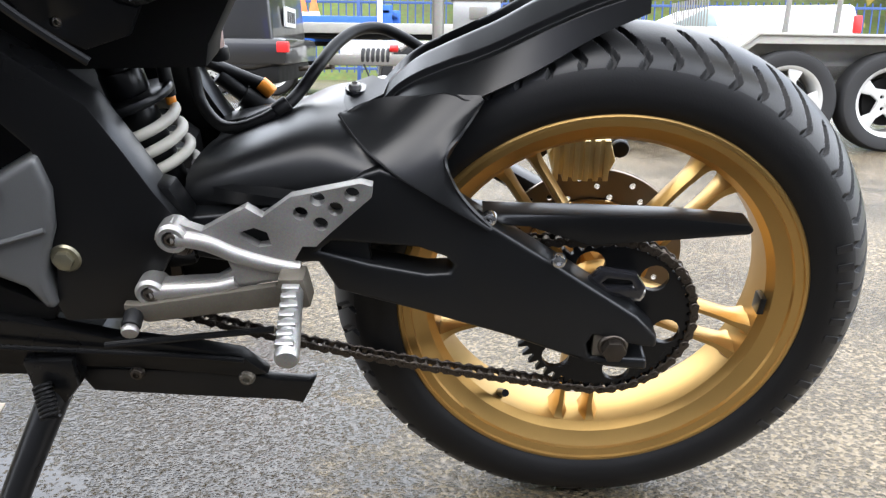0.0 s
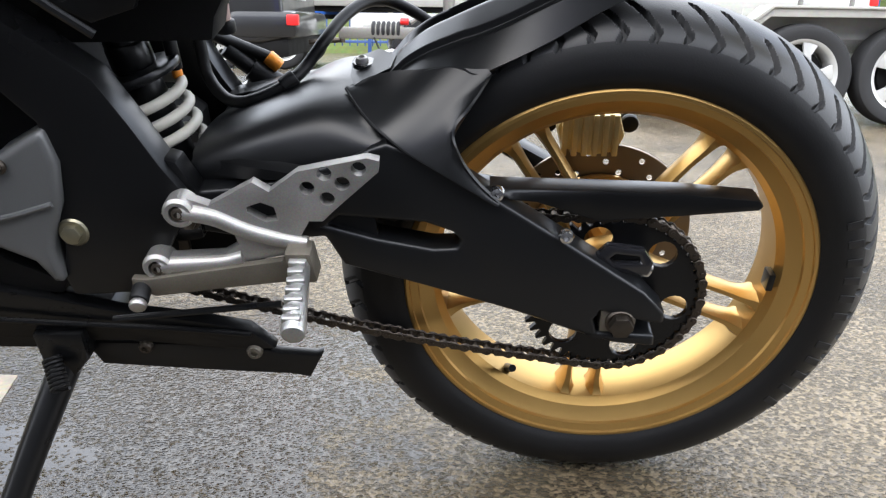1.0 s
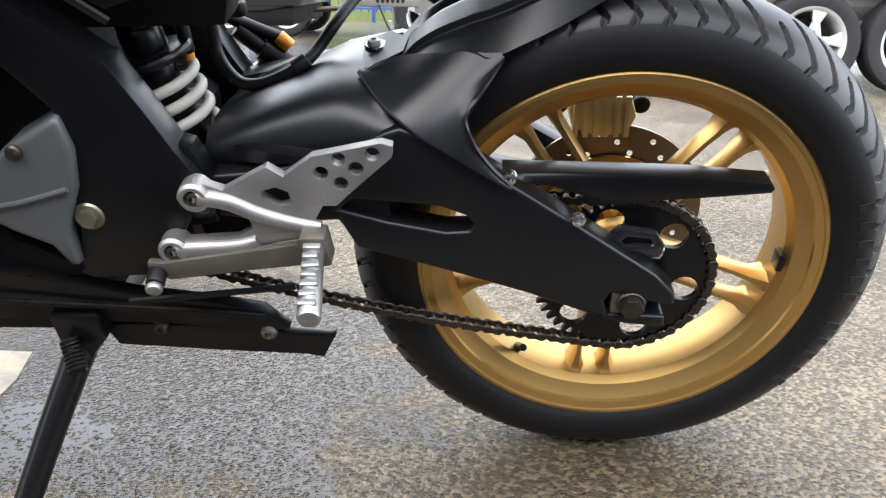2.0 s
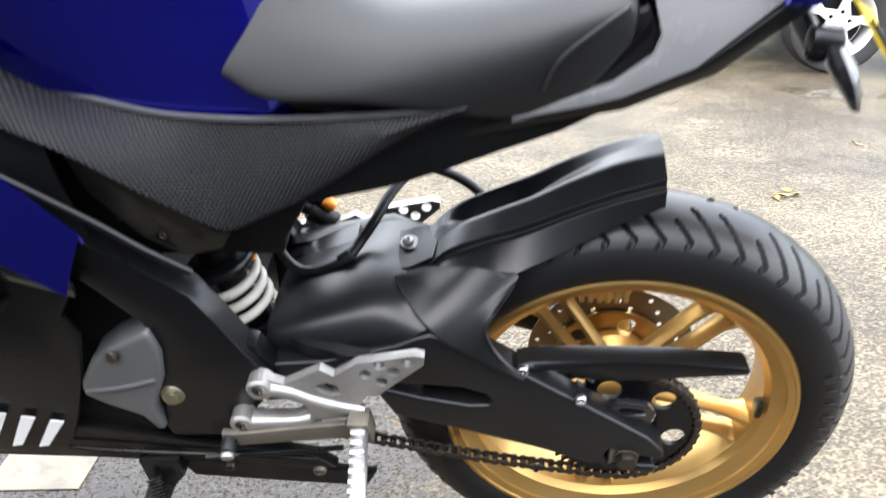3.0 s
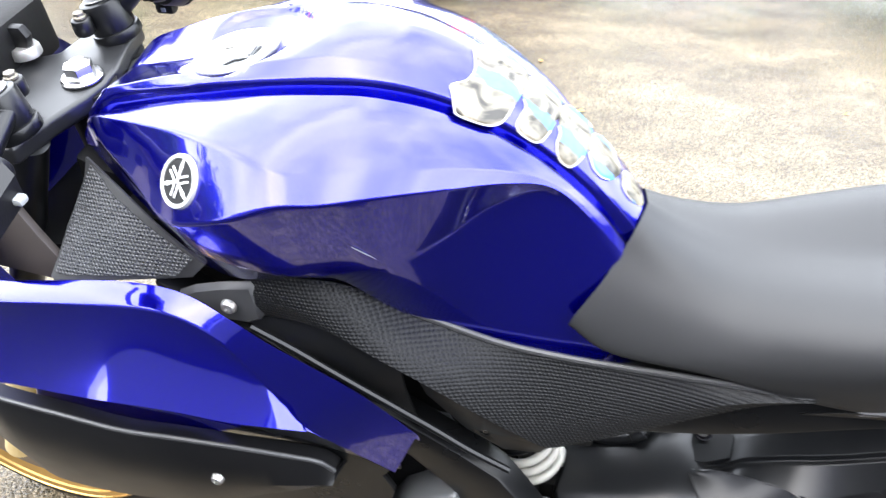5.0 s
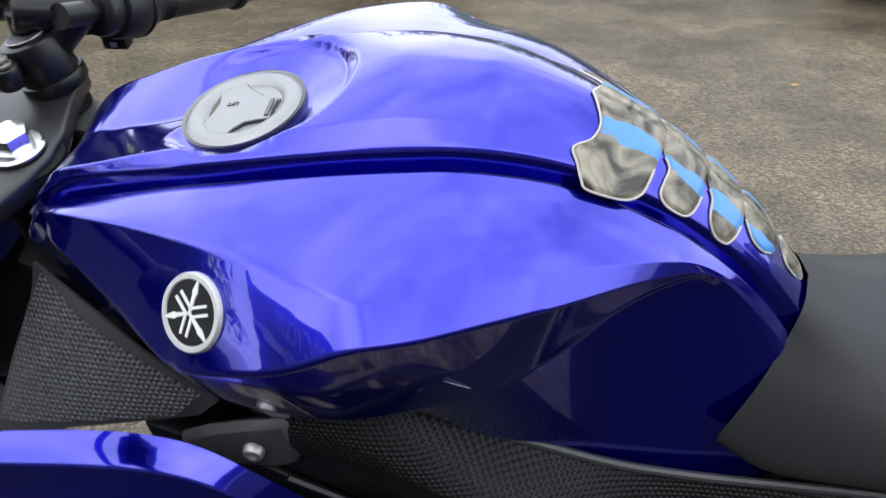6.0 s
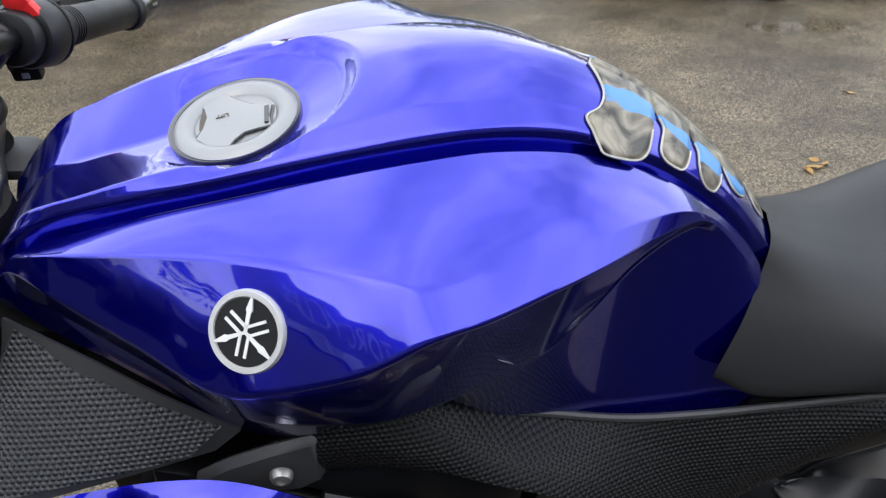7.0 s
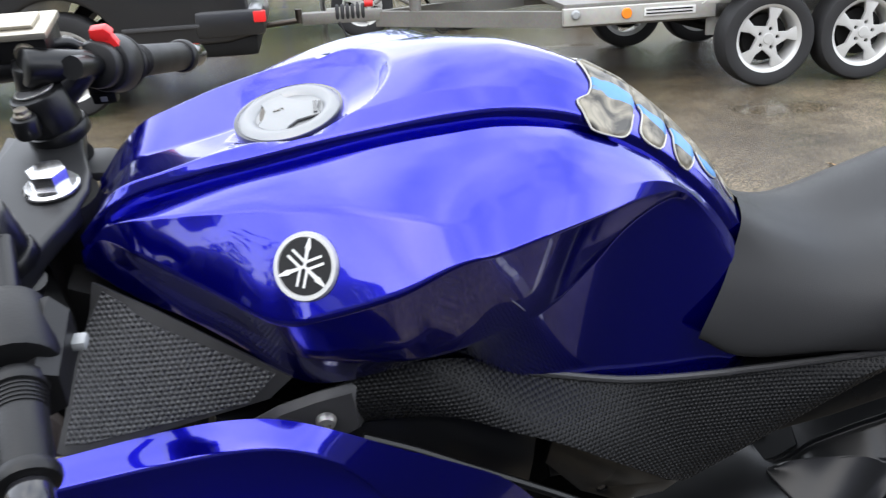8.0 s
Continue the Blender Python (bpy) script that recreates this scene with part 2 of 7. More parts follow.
def arc(cx, cz, r, a0, a1, n=10):
    return [(cx + r * math.cos(radians(a0 + (a1 - a0) * i / n)), cz + r * math.sin(radians(a0 + (a1 - a0) * i / n))) for i in range(n + 1)]


def ring(cx, cz, r, n=16):
    return arc(cx, cz, r, 0, 360, n)[:-1]


def hex_bolt(r=0.011, h=0.009, flange=0.0155):
    """A flanged hexagon head that points along -y."""
    head = plate([(r * math.cos(radians(60 * i)), r * math.sin(radians(60 * i))) for i in range(6)], h, y=-h - 0.002, bev=0.001)
    return add(head, lathe([(0, 0), (flange, 0), (flange, -0.002), (flange - 0.002, -0.004), (0, -0.004)], 20))


def button_bolt(r=0.008):
    return lathe([(0, -0.002), (r * 0.42, -0.002), (r * 0.45, -0.0055), (r * 0.8, -0.0045), (r, -0.001), (r, 0.002)], 20)


# ---- ground ----
def asphalt():
    m = material("wet_asphalt", (0.1, 0.098, 0.095), 0.5, wear=0.3, wear_scale=3.0)
    n, l = m.node_tree.nodes, m.node_tree.links
    b = n["Principled BSDF"]
    b.inputs["Specular IOR Level"].default_value = 0.34
    tc = n.new("ShaderNodeTexCoord")

    def noise_at(scale, detail=4.0, rough=0.55):
        t = n.new("ShaderNodeTexNoise")
        t.inputs["Scale"].default_value, t.inputs["Detail"].default_value, t.inputs["Roughness"].default_value = scale, detail, rough
        l.new(tc.outputs["Object"], t.inputs["Vector"])
        return t.outputs["Fac"]

    def span(v, a, b_, c, d):
        r = n.new("ShaderNodeMapRange")
        for k, x in zip(("From Min", "From Max", "To Min", "To Max"), (a, b_, c, d)):
            r.inputs[k].default_value = x
        l.new(v, r.inputs["Value"])
        return r.outputs["Result"]

    stones = n.new("ShaderNodeTexVoronoi")
    stones.inputs["Scale"].default_value = 165.0
    l.new(tc.outputs["Object"], stones.inputs["Vector"])
    fine = noise_at(300.0, 2.0)
    patch = noise_at(1.1, 6.0, 0.6)
    stain = noise_at(3.3, 5.0)

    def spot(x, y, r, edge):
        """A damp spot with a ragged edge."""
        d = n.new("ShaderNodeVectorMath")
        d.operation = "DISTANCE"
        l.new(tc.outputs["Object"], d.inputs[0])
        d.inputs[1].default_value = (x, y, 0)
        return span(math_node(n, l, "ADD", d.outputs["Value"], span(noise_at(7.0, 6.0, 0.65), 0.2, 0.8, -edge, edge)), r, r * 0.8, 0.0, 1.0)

    wet = span(patch, 0.4, 0.6, 0.0, 1.0)
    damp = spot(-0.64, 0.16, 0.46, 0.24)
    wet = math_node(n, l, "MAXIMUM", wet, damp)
    puddle = math_node(n, l, "MAXIMUM", span(noise_at(0.9, 3.0, 0.45), 0.6, 0.66, 0.0, 1.0), spot(-0.74, -0.06, 0.11, 0.12))
    # a broad strip of standing water across the yard
    sep = n.new("ShaderNodeSeparateXYZ")
    l.new(tc.outputs["Object"], sep.inputs[0])
    across = math_node(n, l, "ADD", sep.outputs["Y"], span(noise_at(0.8, 5.0, 0.6), 0.25, 0.75, -1.1, 1.1))
    film = math_node(n, l, "MULTIPLY", span(across, 4.6, 5.3, 0.0, 1.0), span(across, 8.6, 7.6, 0.0, 1.0))
    poke = span(stones.outputs["Color"], 0.6, 0.72, 0.0, 1.0)
    puddle = math_node(n, l, "MAXIMUM", puddle, math_node(n, l, "MULTIPLY", damp, 0.75))
    puddle = math_node(n, l, "MAXIMUM", math_node(n, l, "MULTIPLY", puddle, math_node(n, l, "SUBTRACT", 1.0, poke)), math_node(n, l, "MULTIPLY", film, 0.5))
    wet = math_node(n, l, "MAXIMUM", wet, film)
    # colour: tan-grey stones, darker where wet
    cr = n.new("ShaderNodeValToRGB")
    e = cr.color_ramp.elements
    e[0].position, e[1].position = 0.22, 0.8
    e[0].color, e[1].color = (0.062, 0.055, 0.045, 1), (0.195, 0.173, 0.139, 1)
    mid = cr.color_ramp.elements.new(0.55)
    mid.color = (0.108, 0.096, 0.078, 1)
    l.new(stones.outputs["Color"], cr.inputs["Fac"])
    dark = n.new("ShaderNodeMix")
    dark.data_type, dark.blend_type = "RGBA", "MULTIPLY"
    dark.inputs["Factor"].default_value = 1.0
    shade = n.new("ShaderNodeCombineColor")
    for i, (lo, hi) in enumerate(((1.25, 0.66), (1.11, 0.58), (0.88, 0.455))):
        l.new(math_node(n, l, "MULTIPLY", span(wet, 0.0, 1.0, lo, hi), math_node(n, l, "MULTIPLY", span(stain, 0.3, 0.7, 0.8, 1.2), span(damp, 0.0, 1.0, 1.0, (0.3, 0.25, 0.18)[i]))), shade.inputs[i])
    l.new(cr.outputs["Color"], dark.inputs["A"])
    l.new(shade.outputs[0], dark.inputs["B"])
    l.new(dark.outputs["Result"], b.inputs["Base Color"])
    rough = math_node(n, l, "SUBTRACT", span(wet, 0.0, 1.0, 0.26, 0.16), math_node(n, l, "MULTIPLY", puddle, 0.14))
    l.new(rough, b.inputs["Roughness"])
    bn = n.new("ShaderNodeBump")
    bn.inputs["Distance"].default_value = 0.0026
    l.new(span(math_node(n, l, "MAXIMUM", puddle, math_node(n, l, "MULTIPLY", wet, 0.2)), 0.0, 1.0, 1.0, 0.05), bn.inputs["Strength"])
    lumps = noise_at(70.0, 3.0, 0.6)
    tops = span(stones.outputs["Distance"], 0.22, 0.62, 1.0, 0.0)
    l.new(math_node(n, l, "ADD", math_node(n, l, "MULTIPLY", tops, 0.7), math_node(n, l, "ADD", math_node(n, l, "MULTIPLY", fine, 0.3), math_node(n, l, "MULTIPLY", lumps, 2.4))), bn.inputs["Height"])
    l.new(bn.outputs["Normal"], b.inputs["Normal"])
    return m


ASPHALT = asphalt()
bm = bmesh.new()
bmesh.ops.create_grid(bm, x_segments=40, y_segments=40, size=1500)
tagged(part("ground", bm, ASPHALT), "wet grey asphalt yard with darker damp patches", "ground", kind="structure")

# ---- motorcycle ----
bike = new("motorcycle")
bike.matrix_basis = pose(0, 0, 0.003, 0, -0.735, 0) @ pose(0, 0, 0, 16.65, 0, 0)
tagged(bike, "blue and black sports motorcycle with gold wheels on its stand", "motorcycle")


# rear wheel
def tyre_mesh(R0, width, seg=1400, rows=72, rim_r=0.2285, pairs=19, groove=0.0055):
    """A round-shouldered tyre about the y axis with cut chevron grooves in its tread."""
    half, crown = width / 2, R0 - 0.245 * R0 / 0.305
    a_max = radians(76)
    prof = []
    for i in range(rows + 1):
        a = -a_max + 2 * a_max * i / rows
        prof.append((R0 - crown + crown * math.cos(a), half * math.sin(a), math.degrees(a)))
    side = [(0.88, 1.0), (0.55, 1.0), (0.25, 0.93), (0.0, 0.82)]
    edge = prof[-1][0]
    low = [(rim_r + (edge - rim_r) * s - 0.003, -half * w, None) for s, w in side[::-1]]
    high = [(r, -y, None) for r, y, _ in low[::-1]]
    prof = low + prof + high
    per = 2 * math.pi / pairs

    def depth(th, deg):
        if deg is None:
            return 0.0
        s = abs(deg)
        u = (th + (0.25 * per if deg > 0 else 0.0)) % per
        best = 0.0
        for at, s0, s1 in ((0.17 * per, 10, 61), (0.5 * per, 27, 58), (0.83 * per, 10, 61)):
            if not s0 <= s <= s1:
                continue
            line = -(s - 10) / 40 * 0.033 / R0 if s < 50 else (-0.033 + (s - 50) / 10 * 0.007) / R0
            d = abs((u - at - line + per / 2) % per - per / 2) * R0
            w = 0.003 * min(1, (s - s0) / 3 + 0.3, (s1 - s) / 3 + 0.3)
            best = max(best, min(1.0, max(0.0, (w + 0.0012 - d) / 0.0012)))
        return best * groove

    bm = bmesh.new()
    grid = []
    for r, y, deg in prof:
        grid.append([])
        for j in range(seg):
            th = 2 * math.pi * j / seg
            q = r - depth(th, deg)
            grid[-1].append(bm.verts.new((q * math.cos(th), y, q * math.sin(th))))
    for (r, _, deg), row in zip(prof, grid):
        row += [deg is not None and abs(deg) < 60, r]
    for a, b in zip(grid, grid[1:]):
        for j in range(seg):
            f = bm.faces.new((a[j], a[(j + 1) % seg], b[(j + 1) % seg], b[j]))
            # groove faces keep the darker rubber, which paints in their shade
            cut = sum(abs(v.co.x ** 2 + v.co.z ** 2 - q * q) > 2 * q * 0.002 for v, q in zip(f.verts, (a[-1], a[-1], b[-1], b[-1])))
            f.material_index = 1 if a[-2] and b[-2] and not cut else 0
    return bm


RIM = [(0.2285, -0.05), (0.2285, -0.0565), (0.2262, -0.0582), (0.2225, -0.0582), (0.2215, -0.0555), (0.2135, -0.0525), (0.2125, -0.0485), (0.206, -0.0435), (0.197, -0.038), (0.19, -0.028), (0.187, 0.0),
       (0.19, 0.028), (0.197, 0.038), (0.206, 0.0435), (0.2125, 0.0485), (0.2215, 0.0555), (0.2262, 0.0582), (0.2285, 0.0565), (0.2285, 0.05), (0.219, 0.046), (0.202, 0.032), (0.197, 0.0), (0.202, -0.032), (0.219, -0.046), (0.2285, -0.05)]
wheel = part("rear_wheel", lathe(RIM, 160), GOLD, bike, "gold-painted cast alloy wheel", sharp=22, m=pose(0, 0, 0.305))
part("tyre", tyre_mesh(0.305, 0.132), RUBBER, wheel, "black road tyre with chevron grooves", sharp=30).data.materials.append(TREAD)
for k in range(11):
    a = radians(-38 + 5.2 * k + (4 if k > 4 else 0))
    part("sidewall_mark", box(-0.008, 0.008, -0.0006, 0.0006, -0.0045, 0.0045, 0.0003), TREAD, wheel, m=Matrix.Translation((0.262 * math.cos(a), -0.0661, 0.262 * math.sin(a))) @ Euler((0, -a, 0)).to_matrix().to_4x4())
part("hub", lathe([(0.02, -0.06), (0.045, -0.06), (0.05, -0.05), (0.05, -0.035), (0.036, -0.02), (0.034, 0.02), (0.05, 0.04), (0.05, 0.05), (0.02, 0.055), (0.02, -0.06)], 40), GOLD, wheel)


def spoke(off):
    """One arm of a twin spoke, standing up from the hub to the rim, with a flared foot."""
    secs = []
    for z, w, d in ((0.036, 0.012, 0.02), (0.06, 0.008, 0.017), (0.1, 0.006, 0.015), (0.145, 0.0055, 0.014), (0.17, 0.0065, 0.016), (0.184, 0.01, 0.02), (0.192, 0.016, 0.026)):
        x = off * (0.55 + 0.45 * min(1, z / 0.12)) * (1.0 + 0.1 * (z > 0.18))
        secs.append([Vector((x + w * c, d * s - 0.003, z)) for c, s in ((-1, -0.35), (-0.45, -1), (0.45, -1), (1, -0.35), (1, 0.6), (0.5, 1), (-0.5, 1), (-1, 0.6))])
    return loft(refine(secs, 3), closed=True)


arms = [part("spoke", spoke(s), GOLD, wheel) for s in (-0.018, 0.018)]
for k in range(5):
    m = pose(0, 0, 0, 0, 90 - (50 - 72 * k), 0)
    for a in arms:
        if k:
            share("spoke", a, wheel, m)
        else:
            a.matrix_basis = m
part("valve_stem", rod((-0.106, -0.012, -0.158), (-0.102, -0.05, -0.128), 0.006, 10, 0.0045), RUBBER, wheel)
part("wheel_weight", box(-0.004, 0.004, -0.01, 0.01, -0.011, 0.011, 0.002), SATIN, wheel, m=pose(0.186, -0.03, -0.01, 0, 3, 0))


def sprocket_mesh(r, teeth, y0, t, windows=6):
    out = []
    for i in range(teeth):
        a = 360 / teeth * i
        for da, q in ((-0.36, r - 0.006), (-0.12, r + 0.004), (0.12, r + 0.004), (0.36, r - 0.006)):
            th = radians(a + da * 360 / teeth)
            out.append((q * math.cos(th), q * math.sin(th)))
    holes = []
    for k in range(windows):
        a = radians(360 / windows * k + 46)
        holes.append(ring(0.0715 * math.cos(a), 0.0715 * math.sin(a), 0.0155, 16))
    return plate(out, t, holes + [ring(0, 0, 0.022)], y=y0, bev=0.0006, seg=1)


part("rear_sprocket", sprocket_mesh(0.096, 48, -0.0785, 0.007), SATIN, wheel, "black toothed rear sprocket", sharp=30)
part("brake_disc", plate(ring(0, 0, 0.115, 64), 0.004, [ring(0, 0, 0.07, 40)] + [ring((0.081 + 0.0115 * (j % 3)) * math.cos(radians(12 * j + 3)), (0.081 + 0.0115 * (j % 3)) * math.sin(radians(12 * j + 3)), 0.0036, 10) for j in range(30)], y=0.062, bev=0.0005, seg=1), DISC, wheel, "drilled steel brake disc")
part("disc_carrier", plate(ring(0, 0, 0.078, 40), 0.006, [ring(0.056 * math.cos(radians(72 * k)), 0.056 * math.sin(radians(72 * k)), 0.013, 14) for k in range(5)], y=0.054, bev=0.001), GOLD, wheel)

# brake caliper on the far side
calip = part("brake_caliper", plate([(-0.058, 0.135), (-0.05, 0.155), (0.012, 0.152), (0.02, 0.125), (0.012, 0.105), (-0.02, 0.1), (-0.052, 0.11)], 0.05, y=0.04, bev=0.006), GOLD_BRIGHT, bike, "gold anodised brake caliper", m=pose(0, 0, 0.314))
for k in range(6):
    part("cooling_rib", box(-0.052 + 0.0115 * k, -0.0455 + 0.0115 * k, 0.036, 0.05, 0.102, 0.152, 0.0015), GOLD_BRIGHT, calip)
part("caliper_bracket", plate([(-0.05, 0.11), (0.0, 0.105), (0.02, 0.06), (0.03, 0.0), (-0.03, 0.0), (-0.04, 0.06)], 0.01, [ring(-0.01, 0.075, 0.022)], y=0.07, bev=0.002), GOLD_BRIGHT, calip)
for sx in (-0.066, 0.028):
    part("slide_pin_boot", add(*[rod((sx, 0.062 + 0.012 * i, 0.13), (sx, 0.072 + 0.012 * i, 0.13), 0.011, 14, bev=0.003) for i in range(4)]), RUBBER, calip)

# swingarm
arm_out = [(-0.43, 0.45), (-0.36, 0.457), (-0.31, 0.473), (-0.275, 0.484), (-0.25, 0.497), (-0.235, 0.502), (-0.19, 0.485), (-0.127, 0.441), (-0.051, 0.389), (0.026, 0.335), (0.049, 0.31), (0.05, 0.296), (0.03, 0.298), (-0.018, 0.312),
           (-0.024, 0.3), (-0.02, 0.283), (0.042, 0.281), (0.043, 0.266), (-0.0, 0.27), (-0.044, 0.285), (-0.106, 0.31), (-0.202, 0.342), (-0.283, 0.367), (-0.3, 0.4), (-0.36, 0.395), (-0.45, 0.41)]
slot = [(-0.285, 0.424), (-0.2, 0.417), (-0.172, 0.406), (-0.164, 0.396), (-0.168, 0.387), (-0.192, 0.386), (-0.25, 0.398), (-0.3, 0.412)]
arm = part("swingarm", plate(arm_out, 0.036, [slot], y=-0.121, bev=0.009, seg=3), MATT, bike, "satin black cast swingarm")
part("slot_web", plate([(-0.31, 0.43), (-0.25, 0.425), (-0.247, 0.385), (-0.3, 0.39)], 0.012, y=-0.112, bev=0.003), MATT, arm)
part("far_arm", plate([(-0.44, 0.47), (-0.3, 0.5), (-0.15, 0.44), (0.03, 0.335), (0.045, 0.27), (-0.1, 0.31), (-0.28, 0.37), (-0.45, 0.41)], 0.036, [[(-0.27, 0.455), (-0.15, 0.415), (-0.08, 0.37), (-0.09, 0.345), (-0.19, 0.365), (-0.28, 0.395)]], y=0.085, bev=0.009), SATIN, arm)
part("cross_member", plate([(-0.44, 0.46), (-0.34, 0.505), (-0.32, 0.4), (-0.44, 0.42)], 0.19, y=-0.095, bev=0.01), SATIN, arm)
part("axle_block", plate([(-0.017, 0.311), (0.022, 0.311), (0.02, 0.283), (-0.017, 0.283)], 0.02, y=-0.118, bev=0.002), DULL_ALLOY, arm)
part("axle_nut", hex_bolt(0.013, 0.012, 0.016), STEEL, arm, m=pose(0.004, -0.118, 0.297))
part("adjuster_guide", plate([(-0.03, 0.366), (-0.014, 0.384), (0.024, 0.378), (0.034, 0.362), (0.03, 0.348), (-0.006, 0.352)], 0.012, [[(-0.012, 0.368), (-0.006, 0.374), (0.018, 0.371), (0.022, 0.363), (-0.006, 0.362)]], y=-0.108, bev=0.003), GLOSS, arm)
part("adjuster_bolt", hex_bolt(0.0075, 0.007, 0.01), CHROME, arm, m=pose(0.027, -0.096, 0.351))
part("side_rib", loft([[(-0.434, -0.07, 0.475), (-0.434, -0.08, 0.472), (-0.43, -0.09, 0.457), (-0.43, -0.07, 0.45)], [(-0.38, -0.1, 0.48), (-0.38, -0.112, 0.475), (-0.38, -0.115, 0.462), (-0.38, -0.1, 0.455)], [(-0.32, -0.116, 0.478), (-0.32, -0.13, 0.474), (-0.32, -0.128, 0.467), (-0.32, -0.112, 0.46)], [(-0.27, -0.114, 0.468), (-0.27, -0.122, 0.466), (-0.27, -0.121, 0.462), (-0.27, -0.112, 0.458)]], closed=True), SATIN, arm)


# hugger over the rear tyre
hug_st = []
for x, za, yb, zb, ye, ze, dip in (
        (0.02, 0.672, 0.037, 0.656, 0.046, 0.634, 0.0), (-0.03, 0.659, 0.038, 0.64, 0.051, 0.613, 0.008), (-0.08, 0.637, 0.038, 0.618, 0.06, 0.586, 0.02),
        (-0.121, 0.615, 0.038, 0.598, 0.068, 0.568, 0.03), (-0.15, 0.602, 0.038, 0.586, 0.077, 0.559, 0.035), (-0.163, 0.596, 0.038, 0.582, 0.073, 0.562, 0.035),
        (-0.176, 0.59, 0.038, 0.577, 0.068, 0.563, 0.035), (-0.2, 0.578, 0.038, 0.567, 0.062, 0.557, 0.03), (-0.222, 0.56, 0.036, 0.553, 0.055, 0.549, 0.01), (-0.24, 0.54, 0.036, 0.535, 0.053, 0.543, 0.01), (-0.255, 0.527, 0.037, 0.526, 0.05, 0.537, 0.0), (-0.276, 0.519, 0.038, 0.52, 0.05, 0.53, 0.0)):
    hug_st.append(rounded([(x, 0.058, zb - 0.03), (x, 0.049, za - 0.004), (x, 0.027, za - dip * 0.9), (x, -0.004, za - 0.001), (x, -yb, zb + 0.003), (x, -yb - 0.001, zb - 0.005), (x, -yb - 0.0065, zb - 0.007), (x, -ye - 0.002, ze - 0.004)], [0.2, 0.15, 0.15, 0.1, 0.2, 0.2]))


def even(pts, n):
    """n + 1 points at even steps along the smooth curve through pts."""
    c = smooth_path([Vector(q) for q in pts], 8)
    d = [0.0]
    for a, b in zip(c, c[1:]):
        d.append(d[-1] + (b - a).length)
    out, j = [], 0
    for i in range(n + 1):
        s = d[-1] * i / n
        while j < len(c) - 2 and d[j + 1] < s:
            j += 1
        out.append(c[j].lerp(c[j + 1], (s - d[j]) / max(1e-9, d[j + 1] - d[j])))
    return out


hugger = part("rear_hugger", thicken(loft(refine(hug_st, 6)), 0.003), MATT, bike, "matt black rear mudguard hugger", sharp=50)
top_line = even([(-0.276, -0.05, 0.533), (-0.255, -0.05, 0.541), (-0.228, -0.055, 0.549), (-0.2, -0.06, 0.552), (-0.178, -0.066, 0.557), (-0.158, -0.072, 0.557), (-0.136, -0.076, 0.557), (-0.143, -0.09, 0.546), (-0.156, -0.105, 0.531), (-0.171, -0.117, 0.514), (-0.164, -0.121, 0.489), (-0.147, -0.1245, 0.465), (-0.127, -0.1265, 0.446)], 40)
seam_line = even([(-0.278, -0.052, 0.53), (-0.266, -0.075, 0.523), (-0.252, -0.096, 0.515), (-0.235, -0.1135, 0.507), (-0.215, -0.1225, 0.494), (-0.19, -0.1255, 0.479), (-0.165, -0.1262, 0.463), (-0.14, -0.1268, 0.447), (-0.129, -0.127, 0.44)], 40)
part("hugger_side", thicken(loft([[a, a.lerp(b, 0.3) + Vector((0, 0.003, -0.001)), a.lerp(b, 0.6) + Vector((0, 0.002, -0.001)), a.lerp(b, 0.93), b] for a, b in zip(top_line, seam_line)]), 0.003), MATT, hugger, sharp=60)
rows = [[Vector((x, *q)) for q in s] for x, *s in (
    (-0.432, (-0.085, 0.43), (-0.095, 0.46), (-0.07, 0.478), (0.0, 0.475), (0.075, 0.46)),
    (-0.36, (-0.1, 0.44), (-0.108, 0.48), (-0.082, 0.506), (0.0, 0.508), (0.075, 0.49)),
    (-0.3, (-0.107, 0.45), (-0.113, 0.486), (-0.088, 0.519), (-0.02, 0.529), (0.075, 0.518)),
    (-0.25, (-0.11, 0.46), (-0.116, 0.489), (-0.1, 0.507), (-0.07, 0.524), (0.05, 0.53)),
    (-0.225, (-0.112, 0.47), (-0.117, 0.49), (-0.105, 0.503), (-0.085, 0.524), (0.05, 0.535)))]
part("swingarm_cover", thicken(loft([smooth_path(s, 6) for s in refine(rows, 6)]), 0.003), MATT, arm, sharp=50)
tab = [(x, y, 0.5355 + (x + 0.2666) * 0.42 + (y - 0.004) * 0.1) for x, y in ((-0.281, 0.034), (-0.279, -0.034), (-0.262, -0.036), (-0.236, -0.031), (-0.232, -0.006), (-0.252, 0.03))]
tab_m = Matrix.Translation((-0.2666, 0.004, 0.5385)) @ Euler((radians(-84), 0, 0)).to_matrix().to_4x4() @ Euler((0, radians(-22), 0)).to_matrix().to_4x4()
part("bolt_tab", thicken(loft([tab[:3], tab[:2:-1]]), 0.005), MATT, hugger, "flat tab under the mudguard bolt", sharp=20)
part("bolt_recess", lathe([(0.0, -0.001), (0.0115, -0.001), (0.0125, 0.0), (0.0125, 0.004)], 24), GLOSS, hugger, m=tab_m)
part("hugger_bolt", button_bolt(0.007), ALLOY, hugger, m=tab_m @ Matrix.Translation((-0.002, -0.001, 0)))
part("hugger_seam", tube([tuple(q + Vector((-0.001, -0.0015, 0.001))) for q in seam_line], 0.0016, 6), RUBBER, hugger)
for x, z in ((-0.13, 0.451), (-0.06, 0.404)):
    part("guard_bolt", button_bolt(0.008), CHROME, arm, m=pose(x, -0.122, z))

